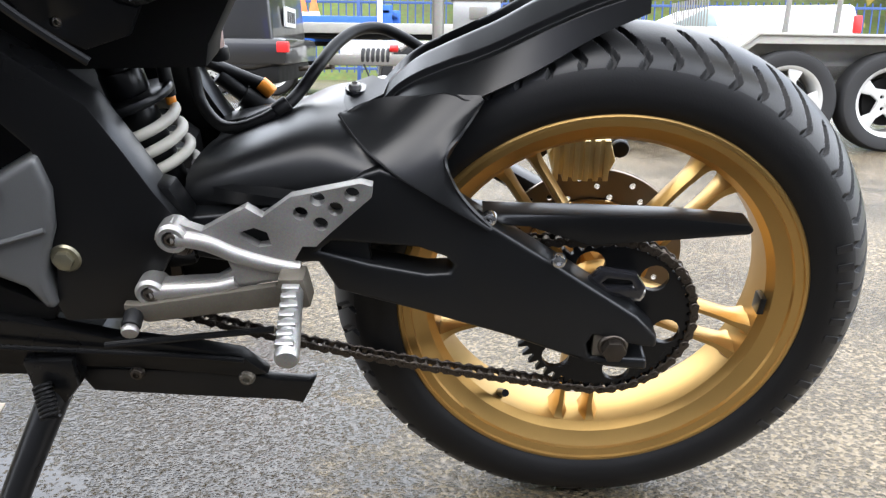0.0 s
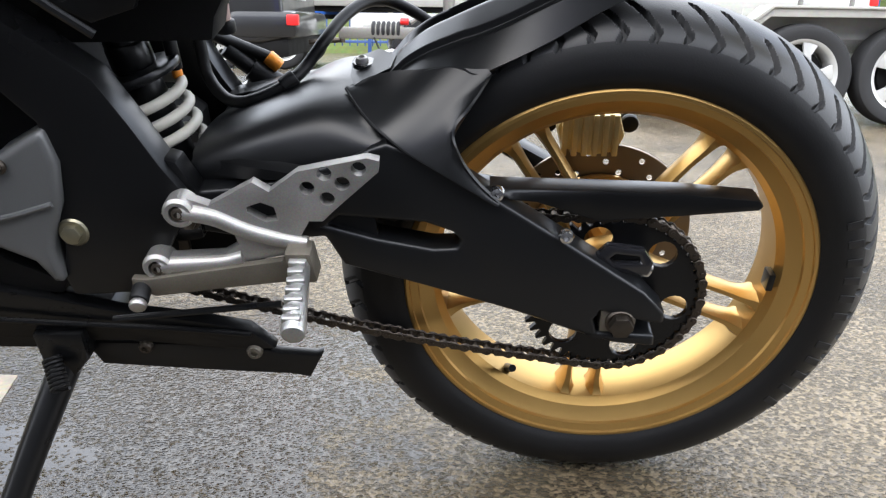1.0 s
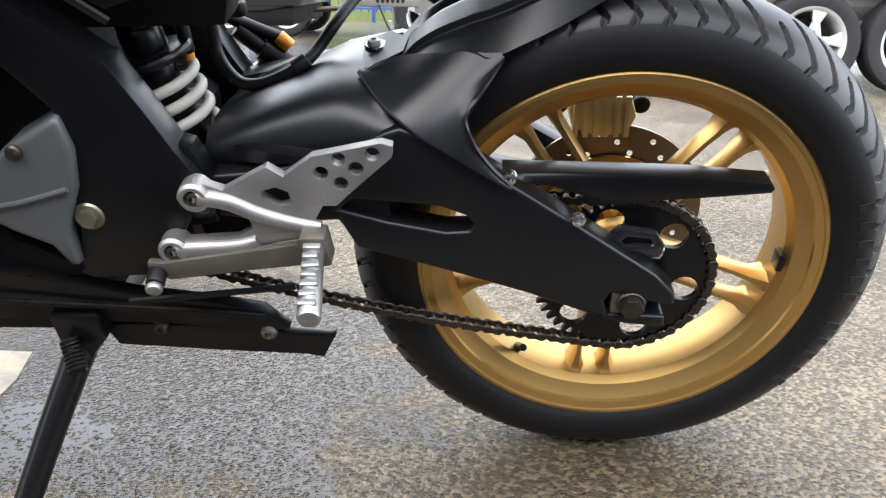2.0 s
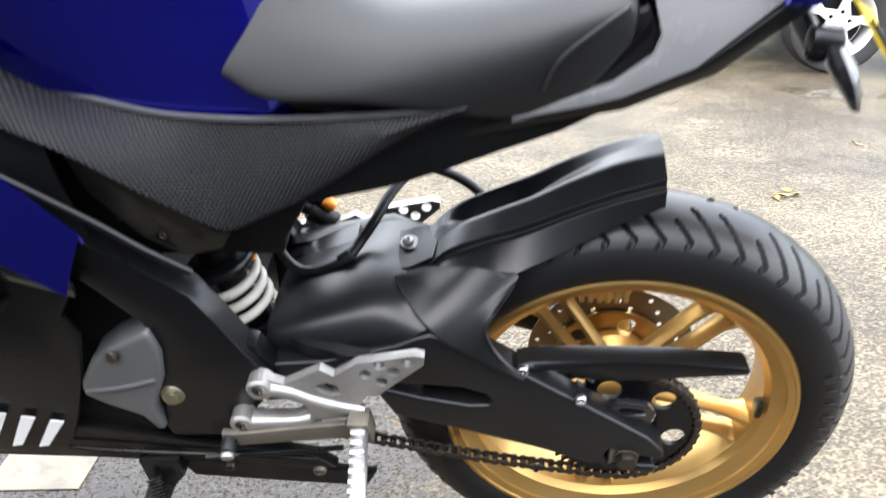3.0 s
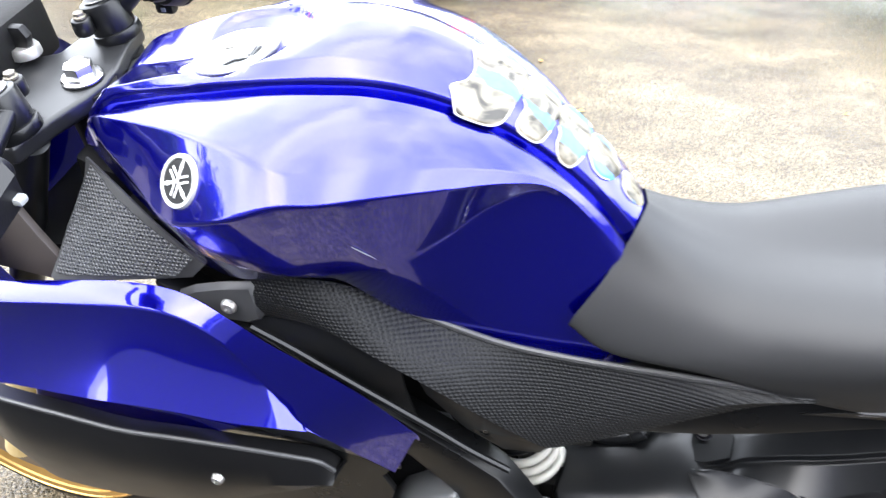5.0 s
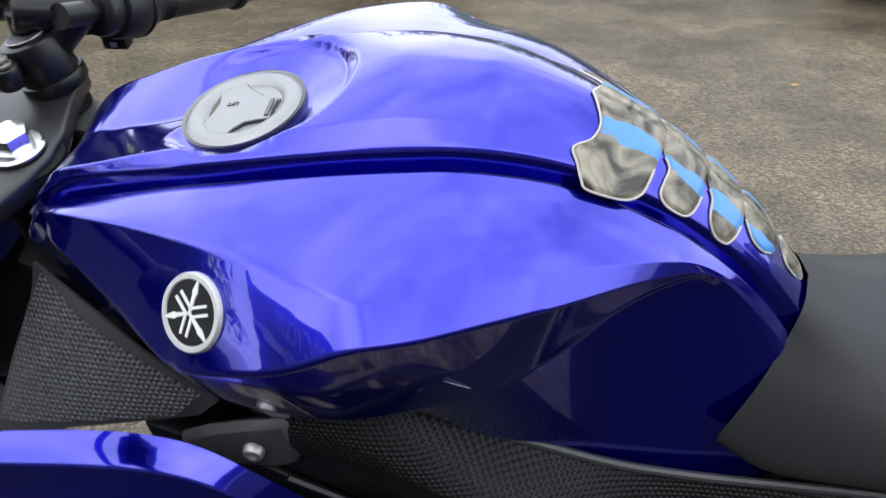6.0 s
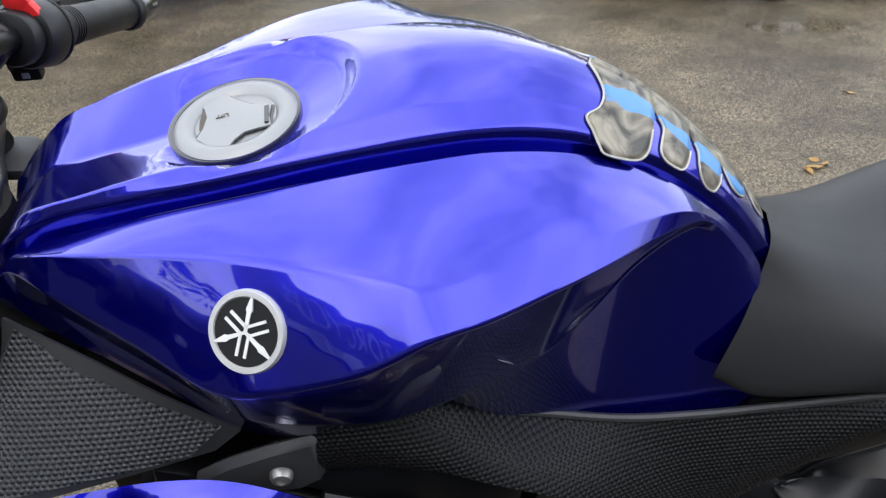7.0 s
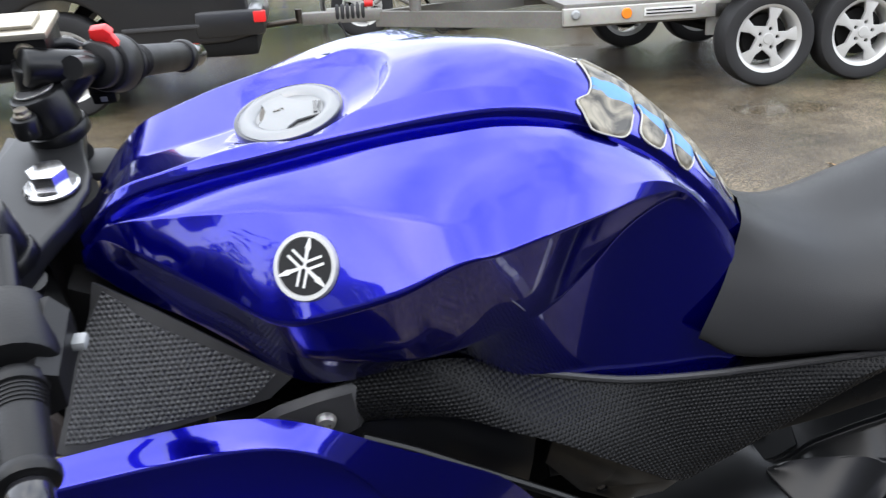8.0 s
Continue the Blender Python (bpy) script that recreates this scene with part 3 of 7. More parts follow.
# chain guard
part("chain_guard", plate([(-0.138, -0.118, 0.454), (-0.12, -0.105, 0.447), (-0.03, -0.095, 0.44), (0.06, -0.09, 0.434), (0.136, -0.088, 0.426), (0.143, -0.088, 0.419), (0.138, -0.088, 0.414), (0.058, -0.09, 0.408), (-0.026, -0.094, 0.404), (-0.06, -0.098, 0.418), (-0.09, -0.104, 0.431), (-0.115, -0.11, 0.436)], 0.03, bev=0.004), SATIN, bike, "satin black chain guard")

# chain: two runs and two wraps
FS = (-0.497, 0.36)


def chain_path():
    pts = []
    for a in range(100, -101, -4):
        pts.append((0.0975 * math.cos(radians(a)), 0.305 + 0.0975 * math.sin(radians(a))))
    for i in range(1, 20):
        t = i / 20
        x = -0.017 + (FS[0] + 0.008 + 0.017) * t
        pts.append((x, 0.209 + (0.316 - 0.209) * t - 0.012 * math.sin(math.pi * t)))
    for a in range(258, 101, -12):
        pts.append((FS[0] + 0.045 * math.cos(radians(a)), FS[1] + 0.045 * math.sin(radians(a))))
    for i in range(1, 20):
        t = i / 20
        pts.append((FS[0] - 0.009 + (-0.017 - FS[0] + 0.009) * t, 0.404 + (0.401 - 0.404) * t))
    return pts


loop = [Vector((x, 0, z)) for x, z in chain_path()]
loop.append(loop[0])
lens = [0.0]
for p, q in zip(loop, loop[1:]):
    lens.append(lens[-1] + (q - p).length)
count = 2 * round(lens[-1] / 0.0127 / 2)
pins = []
for i in range(count):
    d = lens[-1] * i / count
    j = next(k for k in range(len(lens) - 1) if lens[k + 1] >= d)
    pins.append(loop[j].lerp(loop[j + 1], (d - lens[j]) / max(1e-9, lens[j + 1] - lens[j])))


def link_plates(half_gap, t):
    prof = arc(0, 0, 0.0055, 60, 300, 6) + [(0.00635, -0.0036)] + arc(0.0127, 0, 0.0055, 240, 420, 6) + [(0.00635, 0.0036)]
    return [plate(prof, t, y=-half_gap - t, bev=0.0005, seg=1), plate(prof, t, y=half_gap, bev=0.0005, seg=1)]


roller = bmesh.new()
for p in pins:
    c = rod((p.x, -0.082, p.z), (p.x, -0.068, p.z), 0.004, 8)
    me = bpy.data.meshes.new("t")
    c.to_mesh(me)
    c.free()
    roller.from_mesh(me)
    bpy.data.meshes.remove(me)
chain = part("drive_chain", roller, STEEL, bike, "oily dark steel drive chain")
outer = inner = None
for i, p in enumerate(pins):
    q = pins[(i + 1) % count]
    m = pose(p.x, -0.075, p.z, 0, -math.degrees(math.atan2(q.z - p.z, q.x - p.x)), 0)
    if i == 0:
        outer = part("chain_link", add(*link_plates(0.0062, 0.0015), rod((0, -0.0095, 0), (0, 0.0095, 0), 0.0022, 8), rod((0.0127, -0.0095, 0), (0.0127, 0.0095, 0), 0.0022, 8)), STEEL, chain, m=m)
    elif i == 1:
        inner = part("chain_link", add(*link_plates(0.0042, 0.0015)), STEEL, chain, m=m)
    else:
        share("chain_link", inner if i % 2 else outer, chain, m)
part("front_sprocket", plate(ring(FS[0], FS[1], 0.042, 30), 0.007, y=-0.0785, bev=0.001), STEEL, bike)

# engine and frame
engine = part("engine", add(plate([(-0.8, 0.33), (-0.47, 0.31), (-0.46, 0.46), (-0.56, 0.52), (-0.62, 0.62), (-0.85, 0.62), (-0.9, 0.45)], 0.2, y=-0.1, bev=0.02), box(-0.95, -0.7, -0.08, 0.08, 0.3, 0.6, 0.02)), DARK, bike, "dark single-cylinder engine")
cover_out = [(-0.6, 0.497), (-0.566, 0.516), (-0.546, 0.527), (-0.539, 0.492), (-0.545, 0.45), (-0.556, 0.425), (-0.564, 0.398), (-0.561, 0.36), (-0.572, 0.362), (-0.586, 0.385), (-0.621, 0.402), (-0.648, 0.42), (-0.646, 0.44), (-0.625, 0.476)]
cover = part("sprocket_cover", plate(cover_out, 0.05, y=-0.15, bev=0.008, seg=3), ENGINE, engine, "grey cast engine side cover")
part("cover_rib", tube([(-0.64, -0.151, 0.43), (-0.6, -0.152, 0.438), (-0.552, -0.151, 0.452)], 0.003, 8), ENGINE, cover)
part("cover_bolt", hex_bolt(0.006, 0.005, 0.008), STEEL, cover, m=pose(-0.592, -0.152, 0.492))
part("gearbox_side", plate([(-0.66, 0.34), (-0.58, 0.33), (-0.565, 0.36), (-0.585, 0.352), (-0.64, 0.38), (-0.655, 0.48), (-0.72, 0.5), (-0.74, 0.38)], 0.04, y=-0.125, bev=0.006), DARK, engine)
spar_out = [(-0.79, 0.79), (-0.76, 0.772), (-0.684, 0.712), (-0.583, 0.64), (-0.534, 0.606), (-0.492, 0.572), (-0.468, 0.53), (-0.446, 0.487), (-0.424, 0.452), (-0.432, 0.43), (-0.447, 0.405), (-0.486, 0.344), (-0.56, 0.34),
            (-0.565, 0.36), (-0.556, 0.405), (-0.556, 0.432), (-0.546, 0.455), (-0.542, 0.49), (-0.553, 0.53), (-0.6, 0.585), (-0.7, 0.665), (-0.79, 0.72), (-0.86, 0.78), (-0.86, 0.83)]
frame_part = part("frame", plate(spar_out, 0.04, y=-0.14, bev=0.0045, seg=2), SATIN, bike, "black perimeter frame spar")
part("frame_far", plate(spar_out, 0.04, y=0.1, bev=0.007, seg=2), SATIN, frame_part)
part("pivot_bolt", hex_bolt(0.0102, 0.008, 0.0155), material("yellow_zinc", (0.3, 0.28, 0.2), 0.35, metal=0.9, wear=0.3, wear_scale=60), frame_part, "zinc-plated hexagon bolt", m=pose(-0.544, -0.138, 0.415))
part("pivot_bracket", plate([(-0.45, 0.49), (-0.435, 0.485), (-0.42, 0.455), (-0.42, 0.4), (-0.45, 0.395), (-0.46, 0.44)], 0.03, y=-0.128, bev=0.006), SATIN, frame_part)
part("bracket_bolt", hex_bolt(0.008, 0.007, 0.011), STEEL, frame_part, m=pose(-0.43, -0.13, 0.425))
part("subframe_rail", tube([(-0.56, -0.1, 0.66), (-0.4, -0.095, 0.68), (-0.2, -0.08, 0.74), (-0.05, -0.07, 0.8)], 0.014, 12), SATIN, frame_part)
part("airbox", plate([(-0.6, 0.75), (-0.1, 0.75), (-0.15, 0.73), (-0.36, 0.66), (-0.39, 0.61), (-0.395, 0.588), (-0.56, 0.585)], 0.055, y=-0.085, bev=0.006), DARK, bike)
part("front_frame_block", plate([(-0.86, 0.83), (-0.6, 0.84), (-0.5, 0.8), (-0.55, 0.6), (-0.7, 0.62), (-0.9, 0.7)], 0.18, y=-0.09, bev=0.02), DARK, bike)


def helix(cx, cz, tilt, r, z0, z1, turns):
    return [Vector((cx, 0, cz)) + Matrix.Rotation(radians(tilt), 3, "Y") @ Vector((r * math.cos(2 * math.pi * turns * i / 120), r * math.sin(2 * math.pi * turns * i / 120), z0 + (z1 - z0) * i / 120)) for i in range(121)]


shock = part("rear_shock", rod((-0.503, -0.04, 0.597), (-0.450, -0.04, 0.397), 0.02, 16), SATIN, bike, "black shock absorber with a cream coil spring")
part("coil_spring", tube(helix(-0.478, 0.497, -15, 0.037, -0.036, 0.034, 3.6), 0.0058, 10, 1), SPRING, shock, "cream-painted coil spring", m=pose(0, -0.04, 0))
part("spring_seat", add(rod((-0.490, -0.04, 0.547), (-0.487, -0.04, 0.537), 0.044, 24, bev=0.004), rod((-0.496, -0.04, 0.575), (-0.490, -0.04, 0.547), 0.022, 16, bev=0.004)), SATIN, shock)

# rear-set footrest
rs_out = [(-0.448, 0.444), (-0.443, 0.456), (-0.43, 0.463), (-0.415, 0.458), (-0.402, 0.453), (-0.358, 0.478), (-0.343, 0.468), (-0.315, 0.489), (-0.25, 0.503), (-0.239, 0.5), (-0.24, 0.489), (-0.282, 0.45), (-0.295, 0.437), (-0.308, 0.437), (-0.32, 0.416), (-0.322, 0.4),
          (-0.34, 0.398), (-0.45, 0.378), (-0.466, 0.37), (-0.476, 0.383), (-0.466, 0.397), (-0.45, 0.396), (-0.395, 0.4), (-0.378, 0.41), (-0.382, 0.425), (-0.42, 0.437), (-0.43, 0.433)]
rs_holes = [ring(x, z, 0.0072, 14) for x, z in ((-0.29, 0.487), (-0.258, 0.492), (-0.307, 0.472), (-0.274, 0.477), (-0.289, 0.461))]
rs_holes.append([(-0.366, 0.452), (-0.352, 0.457), (-0.34, 0.452), (-0.337, 0.438), (-0.35, 0.436), (-0.366, 0.446)])
rearset = part("footrest_bracket", plate(rs_out, 0.012, rs_holes, y=-0.154, bev=0.0025), ALLOY, bike, "bare cast aluminium footrest bracket")
for pts in ([(-0.43, 0.447), (-0.4, 0.441), (-0.37, 0.427), (-0.335, 0.416), (-0.312, 0.412)], [(-0.46, 0.386), (-0.43, 0.388), (-0.395, 0.391), (-0.375, 0.397)]):
    part("bracket_arm", tube([(x, -0.153, z) for x, z in pts], lambda t: 0.0095 - 0.002 * t, 12), ALLOY, rearset)
for x, z in ((-0.43, 0.447), (-0.46, 0.386)):
    part("boss", lathe([(0.0, -0.004), (0.0085, -0.004), (0.009, -0.009), (0.0125, -0.009), (0.0155, -0.006), (0.016, 0.014), (0.0, 0.014)], 24), ALLOY, rearset, m=pose(x, -0.152, z))
    part("boss_bolt", button_bolt(0.0075), STEEL, rearset, m=pose(x, -0.157, z))
part("gear_lever", plate([(-0.486, 0.378), (-0.47, 0.377), (-0.4, 0.389), (-0.335, 0.4), (-0.325, 0.393), (-0.33, 0.376), (-0.4, 0.367), (-0.465, 0.357), (-0.486, 0.368)], 0.01, y=-0.166, bev=0.002), DULL_ALLOY, rearset, "dull stained aluminium gear lever")
part("lever_toe_peg", add(rod((-0.478, -0.155, 0.368), (-0.477, -0.18, 0.361), 0.0095, 16, bev=0.002)), RUBBER, rearset)
part("toe_peg_tip", rod((-0.477, -0.18, 0.361), (-0.476, -0.188, 0.3585), 0.0085, 16, bev=0.003), ALLOY, rearset)
PEG = material("bright_aluminium", (0.55, 0.55, 0.53), 0.36, metal=0.85, grain=0.4, scale=500, bump=0.4, wear=0.2, wear_scale=40)
peg = part("footpeg", rod((-0.316, -0.17, 0.404), (-0.309, -0.266, 0.386), 0.0092, 20, 0.0112, bev=0.004), PEG, rearset, "bright ribbed aluminium footpeg")
for k in range(7):
    part("peg_rib", box(-0.0095, 0.0075 - 0.002 * (k % 2), -0.0036, 0.0036, -0.004, 0.0118, 0.0018), PEG, peg, m=pose(-0.3152 + 0.0008 * k, -0.184 - 0.0116 * k, 0.4018 - 0.0022 * k, 11, 0, 4 * (k % 3)))
part("peg_hinge", add(plate([(-0.33, 0.416), (-0.305, 0.416), (-0.3, 0.385), (-0.325, 0.38)], 0.028, y=-0.18, bev=0.003)), DULL_ALLOY, rearset)
part("shift_rod", rod((-0.516, -0.16, 0.325), (-0.345, -0.15, 0.339), 0.0035, 8), SATIN, rearset)

# the same bracket on the far side
far_set = part("footrest_bracket", plate(rs_out, 0.012, rs_holes, y=0.142, bev=0.0025), ALLOY, bike, "bare cast aluminium footrest bracket")
part("footpeg", rod((-0.316, 0.17, 0.404), (-0.309, 0.265, 0.386), 0.0105, 20, 0.0115, bev=0.003), ALLOY, far_set)

part("pivot_housing", plate([(-0.48, 0.452), (-0.44, 0.45), (-0.33, 0.44), (-0.318, 0.4), (-0.345, 0.378), (-0.354, 0.35), (-0.392, 0.326), (-0.461, 0.316), (-0.486, 0.33)], 0.06, y=-0.06, bev=0.008), DARK, frame_part)

# belly pan and side stand
part("belly_pan", add(plate([(-0.95, -0.14, 0.38), (-0.66, -0.14, 0.35), (-0.637, -0.138, 0.343), (-0.581, -0.135, 0.33), (-0.525, -0.13, 0.312), (-0.445, -0.126, 0.298), (-0.392, -0.122, 0.284), (-0.365, -0.12, 0.257), (-0.40, -0.12, 0.255), (-0.524, -0.122, 0.268), (-0.6, -0.125, 0.27), (-0.95, -0.13, 0.29)], 0.02, bev=0.004),
                     plate([(-0.577, -0.116, 0.2615), (-0.4, -0.118, 0.26), (-0.362, -0.118, 0.25), (-0.322, -0.118, 0.247), (-0.314, -0.118, 0.251), (-0.331, -0.118, 0.217), (-0.35, -0.118, 0.221), (-0.45, -0.118, 0.226), (-0.561, -0.118, 0.233)], 0.014, bev=0.002),
                     plate([(-0.95, 0.24), (-0.6, 0.24), (-0.56, 0.25), (-0.57, 0.27), (-0.95, 0.27)], 0.2, y=-0.1, bev=0.004)), SATIN, bike, "black belly pan")
part("pan_bolt", button_bolt(0.009), DULL_ALLOY, bike, m=pose(-0.389, -0.12, 0.254))
part("pan_bolt", button_bolt(0.008), STEEL, bike, m=pose(-0.507, -0.122, 0.261))
part("pan_lip", tube([(-0.7, -0.142, 0.315), (-0.642, -0.141, 0.309), (-0.536, -0.134, 0.298), (-0.46, -0.129, 0.29), (-0.389, -0.123, 0.279)], 0.0032, 8), SATIN, bike)
stand = part("side_stand", tube([(-0.585, -0.1, 0.265), (-0.6, -0.13, 0.235), (-0.64, -0.2, 0.14), (-0.685, -0.28, 0.02), (-0.7, -0.3, -0.06)], lambda t: 0.019 - 0.007 * t, 14), SATIN, bike, "black steel side stand")
part("stand_bracket", plate([(-0.62, 0.29), (-0.565, 0.29), (-0.565, 0.255), (-0.585, 0.23), (-0.615, 0.24)], 0.03, y=-0.14, bev=0.006), SATIN, stand)
part("stand_spring", tube(helix(0, 0, 0, 0.009, 0, 0.036, 8), 0.0018, 6, 1), RUBBER, stand, m=Matrix.Translation((-0.601, -0.146, 0.262)) @ Euler((radians(135), 0, radians(30))).to_matrix().to_4x4())

# ---- fuel tank: middle top, cover, shoulder, groove, panel edge, upper crease, waist, lower crease, bottom ----
TANK_RAILS = [
    # middle line
    [(-0.950, 0.000, 0.952), (-0.930, 0.000, 0.978), (-0.905, 0.000, 1.000), (-0.870, 0.000, 1.009), (-0.830, 0.000, 1.018), (-0.790, 0.000, 1.030), (-0.760, 0.000, 1.040), (-0.720, 0.000, 1.058), (-0.690, 0.000, 1.068), (-0.650, 0.000, 1.077), (-0.610, 0.000, 1.077), (-0.580, 0.000, 1.074), (-0.540, 0.000, 1.060), (-0.500, 0.000, 1.038), (-0.480, 0.000, 1.024), (-0.440, 0.000, 0.988), (-0.400, 0.000, 0.944), (-0.360, 0.000, 0.889)],
    # ridge of the middle cover
    [(-0.950, 0.028, 0.953), (-0.930, 0.038, 0.982), (-0.905, 0.050, 1.007), (-0.870, 0.055, 1.020), (-0.830, 0.058, 1.033), (-0.790, 0.060, 1.043), (-0.760, 0.060, 1.050), (-0.730, 0.058, 1.056), (-0.700, 0.055, 1.061), (-0.650, 0.050, 1.067), (-0.610, 0.047, 1.065), (-0.580, 0.045, 1.059), (-0.540, 0.041, 1.043), (-0.500, 0.036, 1.021), (-0.480, 0.034, 1.008), (-0.440, 0.032, 0.974), (-0.400, 0.032, 0.932), (-0.360, 0.030, 0.876)],
    # shoulder
    [(-0.950, 0.045, 0.961), (-0.920, 0.055, 0.992), (-0.880, 0.0585, 1.0085), (-0.830, 0.066, 1.025), (-0.770, 0.074, 1.042), (-0.700, 0.072, 1.051), (-0.650, 0.068, 1.054), (-0.600, 0.063, 1.053), (-0.540, 0.053, 1.036), (-0.480, 0.043, 1.001), (-0.440, 0.038, 0.967), (-0.400, 0.036, 0.923), (-0.360, 0.031, 0.861)],
    # groove
    [(-0.950, 0.046, 0.942), (-0.920, 0.056, 0.973), (-0.880, 0.0585, 0.9885), (-0.830, 0.0665, 1.0055), (-0.770, 0.075, 1.023), (-0.700, 0.073, 1.032), (-0.650, 0.069, 1.035), (-0.600, 0.064, 1.034), (-0.540, 0.054, 1.017), (-0.480, 0.044, 0.982), (-0.440, 0.039, 0.948), (-0.400, 0.037, 0.904), (-0.360, 0.032, 0.842)],
    # inner edge of the flank
    [(-0.950, 0.053, 0.951), (-0.920, 0.063, 0.982), (-0.880, 0.0645, 0.9965), (-0.830, 0.0725, 1.0135), (-0.770, 0.080, 1.030), (-0.700, 0.080, 1.041), (-0.650, 0.076, 1.044), (-0.600, 0.071, 1.043), (-0.540, 0.061, 1.026), (-0.480, 0.051, 0.991), (-0.440, 0.046, 0.957), (-0.400, 0.044, 0.913), (-0.360, 0.039, 0.851)],
    # upper crease
    [(-0.950, 0.055, 0.948), (-0.928, 0.061, 0.974), (-0.9004, 0.0789, 0.9940), (-0.8589, 0.0937, 1.0050), (-0.8171, 0.1076, 1.0135), (-0.7773, 0.1232, 1.0220), (-0.7386, 0.1381, 1.0281), (-0.7095, 0.1489, 1.0291), (-0.6800, 0.1591, 1.0274), (-0.6552, 0.1637, 1.0230), (-0.620, 0.150, 1.0155), (-0.580, 0.134, 1.0125), (-0.540, 0.115, 1.0055), (-0.480, 0.079, 0.9835), (-0.440, 0.0565, 0.954), (-0.400, 0.048, 0.907), (-0.360, 0.043, 0.848)],
    # flank crease
    [(-0.950, 0.057, 0.943), (-0.930, 0.064, 0.968), (-0.900, 0.090, 0.974), (-0.870, 0.110, 0.966), (-0.840, 0.131, 0.960), (-0.810, 0.155, 0.956), (-0.787, 0.171, 0.955), (-0.760, 0.184, 0.965), (-0.700, 0.196, 0.990), (-0.655, 0.188, 1.005), (-0.620, 0.173, 1.000), (-0.580, 0.154, 0.998), (-0.540, 0.131, 0.992), (-0.480, 0.086, 0.974), (-0.440, 0.059, 0.951), (-0.400, 0.051, 0.902), (-0.360, 0.046, 0.845)],
    # knee crease
    [(-0.950, 0.056, 0.935), (-0.925, 0.067, 0.945), (-0.900, 0.085, 0.948), (-0.870, 0.104, 0.940), (-0.830, 0.128, 0.927), (-0.790, 0.152, 0.912), (-0.765, 0.160, 0.903), (-0.700, 0.162, 0.893), (-0.660, 0.150, 0.884), (-0.620, 0.138, 0.888), (-0.5780, 0.1249, 0.8966), (-0.5377, 0.1018, 0.9135), (-0.500, 0.080, 0.938), (-0.460, 0.062, 0.950), (-0.440, 0.057, 0.940), (-0.400, 0.054, 0.893), (-0.360, 0.050, 0.840)],
    # bottom edge
    [(-0.950, 0.054, 0.930), (-0.910, 0.078, 0.914), (-0.870, 0.103, 0.909), (-0.830, 0.121, 0.889), (-0.800, 0.129, 0.862), (-0.775, 0.132, 0.848), (-0.747, 0.139, 0.853), (-0.720, 0.144, 0.863), (-0.696, 0.139, 0.864), (-0.648, 0.125, 0.860), (-0.600, 0.106, 0.806), (-0.540, 0.097, 0.770), (-0.480, 0.095, 0.755), (-0.440, 0.094, 0.751), (-0.400, 0.092, 0.752), (-0.360, 0.085, 0.790)],
]


def rail(pts, k=8):
    """The curve through pts as a function of x."""
    c = smooth_path([Vector(p) for p in pts], k)

    def at(x):
        for a, b in zip(c, c[1:]):
            if a.x <= x <= b.x:
                return a.lerp(b, (x - a.x) / max(1e-9, b.x - a.x))
        return (c[0] if x < c[0].x else c[-1]).copy()
    return at


rails = [rail(r) for r in TANK_RAILS]
secs = []
for i in range(230):
    x = -0.95 + 0.59 * i / 229
    half = [r(x) for r in rails]
    half = [Vector((x, -q.y, q.z)) for q in half]
    swell = 0.0015 * math.exp(-((x + 0.77) / 0.09) ** 2) + 0.005 * math.exp(-((x + 0.58) / 0.08) ** 2)
    half[5:5] = [half[4].lerp(half[5], u) + Vector((0, -0.3, 1)) * swell * 4 * u * (1 - u) for u in (0.2, 0.4, 0.6, 0.8)]
    belly = 0.0012 * math.exp(-((x + 0.75) / 0.07) ** 4)
    half[10:10] = [half[9].lerp(half[10], u) + Vector((-0.36, -0.69, 0.63)) * belly * 4 * u * (1 - u) for u in (0.25, 0.5, 0.75)]
    dome = half[0].lerp(half[1], 0.5) + Vector((0, 0, 0.42 * max(0.0, half[0].z - half[1].z)))
    half[1:1] = [half[0] * (1 - k / 12) ** 2 + dome * 2 * (k / 12) * (1 - k / 12) + half[1] * (k / 12) ** 2 for k in range(1, 12)]
    k = min(1.0, max(0.0, (x + 0.72) / 0.05))
    half.append(Vector((x, half[-1].y * (0.6 + 0.16 * k + 0.17 * min(1.0, max(0.0, (x + 0.64) / 0.07))), half[-1].z + 0.01 - 0.052 * k)))
    secs.append(half)


CAP = Vector((-0.769, -0.006, 1.0335))


def bowl(v):
    """The hollow round the filler cap, with a firm rim behind it."""
    e = math.hypot((v.x + 0.760) / 0.077, v.y / 0.068)
    k = min(1.0, max(0.0, (1.0 - e) / 0.16))
    floor = CAP.z - 0.0005 + (v.x - CAP.x) * 0.14 + 0.35 * max(0.0, math.hypot(v.x - CAP.x, v.y - CAP.y) - 0.048)
    return Vector((v.x, v.y, v.z + (min(v.z, floor) - v.z) * k * k * (3 - 2 * k)))


fine = [mirrored(rounded(s, [0.0005] * 11 + [0.006, 0.004, 0.0015, 0.0015, 0.004, 0.004, 0.004, 0.004, 0.004, 0.004, 0.004, 0.004, 0.003, 0.003, 0.003], 3, True, True)) for s in secs]
fine = [[bowl(Vector(v)) for v in cut] for cut in fine]
tank = part("fuel_tank", loft(fine), BLUE, bike, "metallic blue fuel tank with sharp creases", sharp=42)

for sgn in (-1, 1):
    part("tank_seam", tube([(q.x, sgn * q.y, q.z + 0.001) for q in [rails[3](-0.945 + 0.57 * i / 30) for i in range(31)]], 0.0018, 6, 2), GLOSS, tank, "black seam between tank cover and flank")

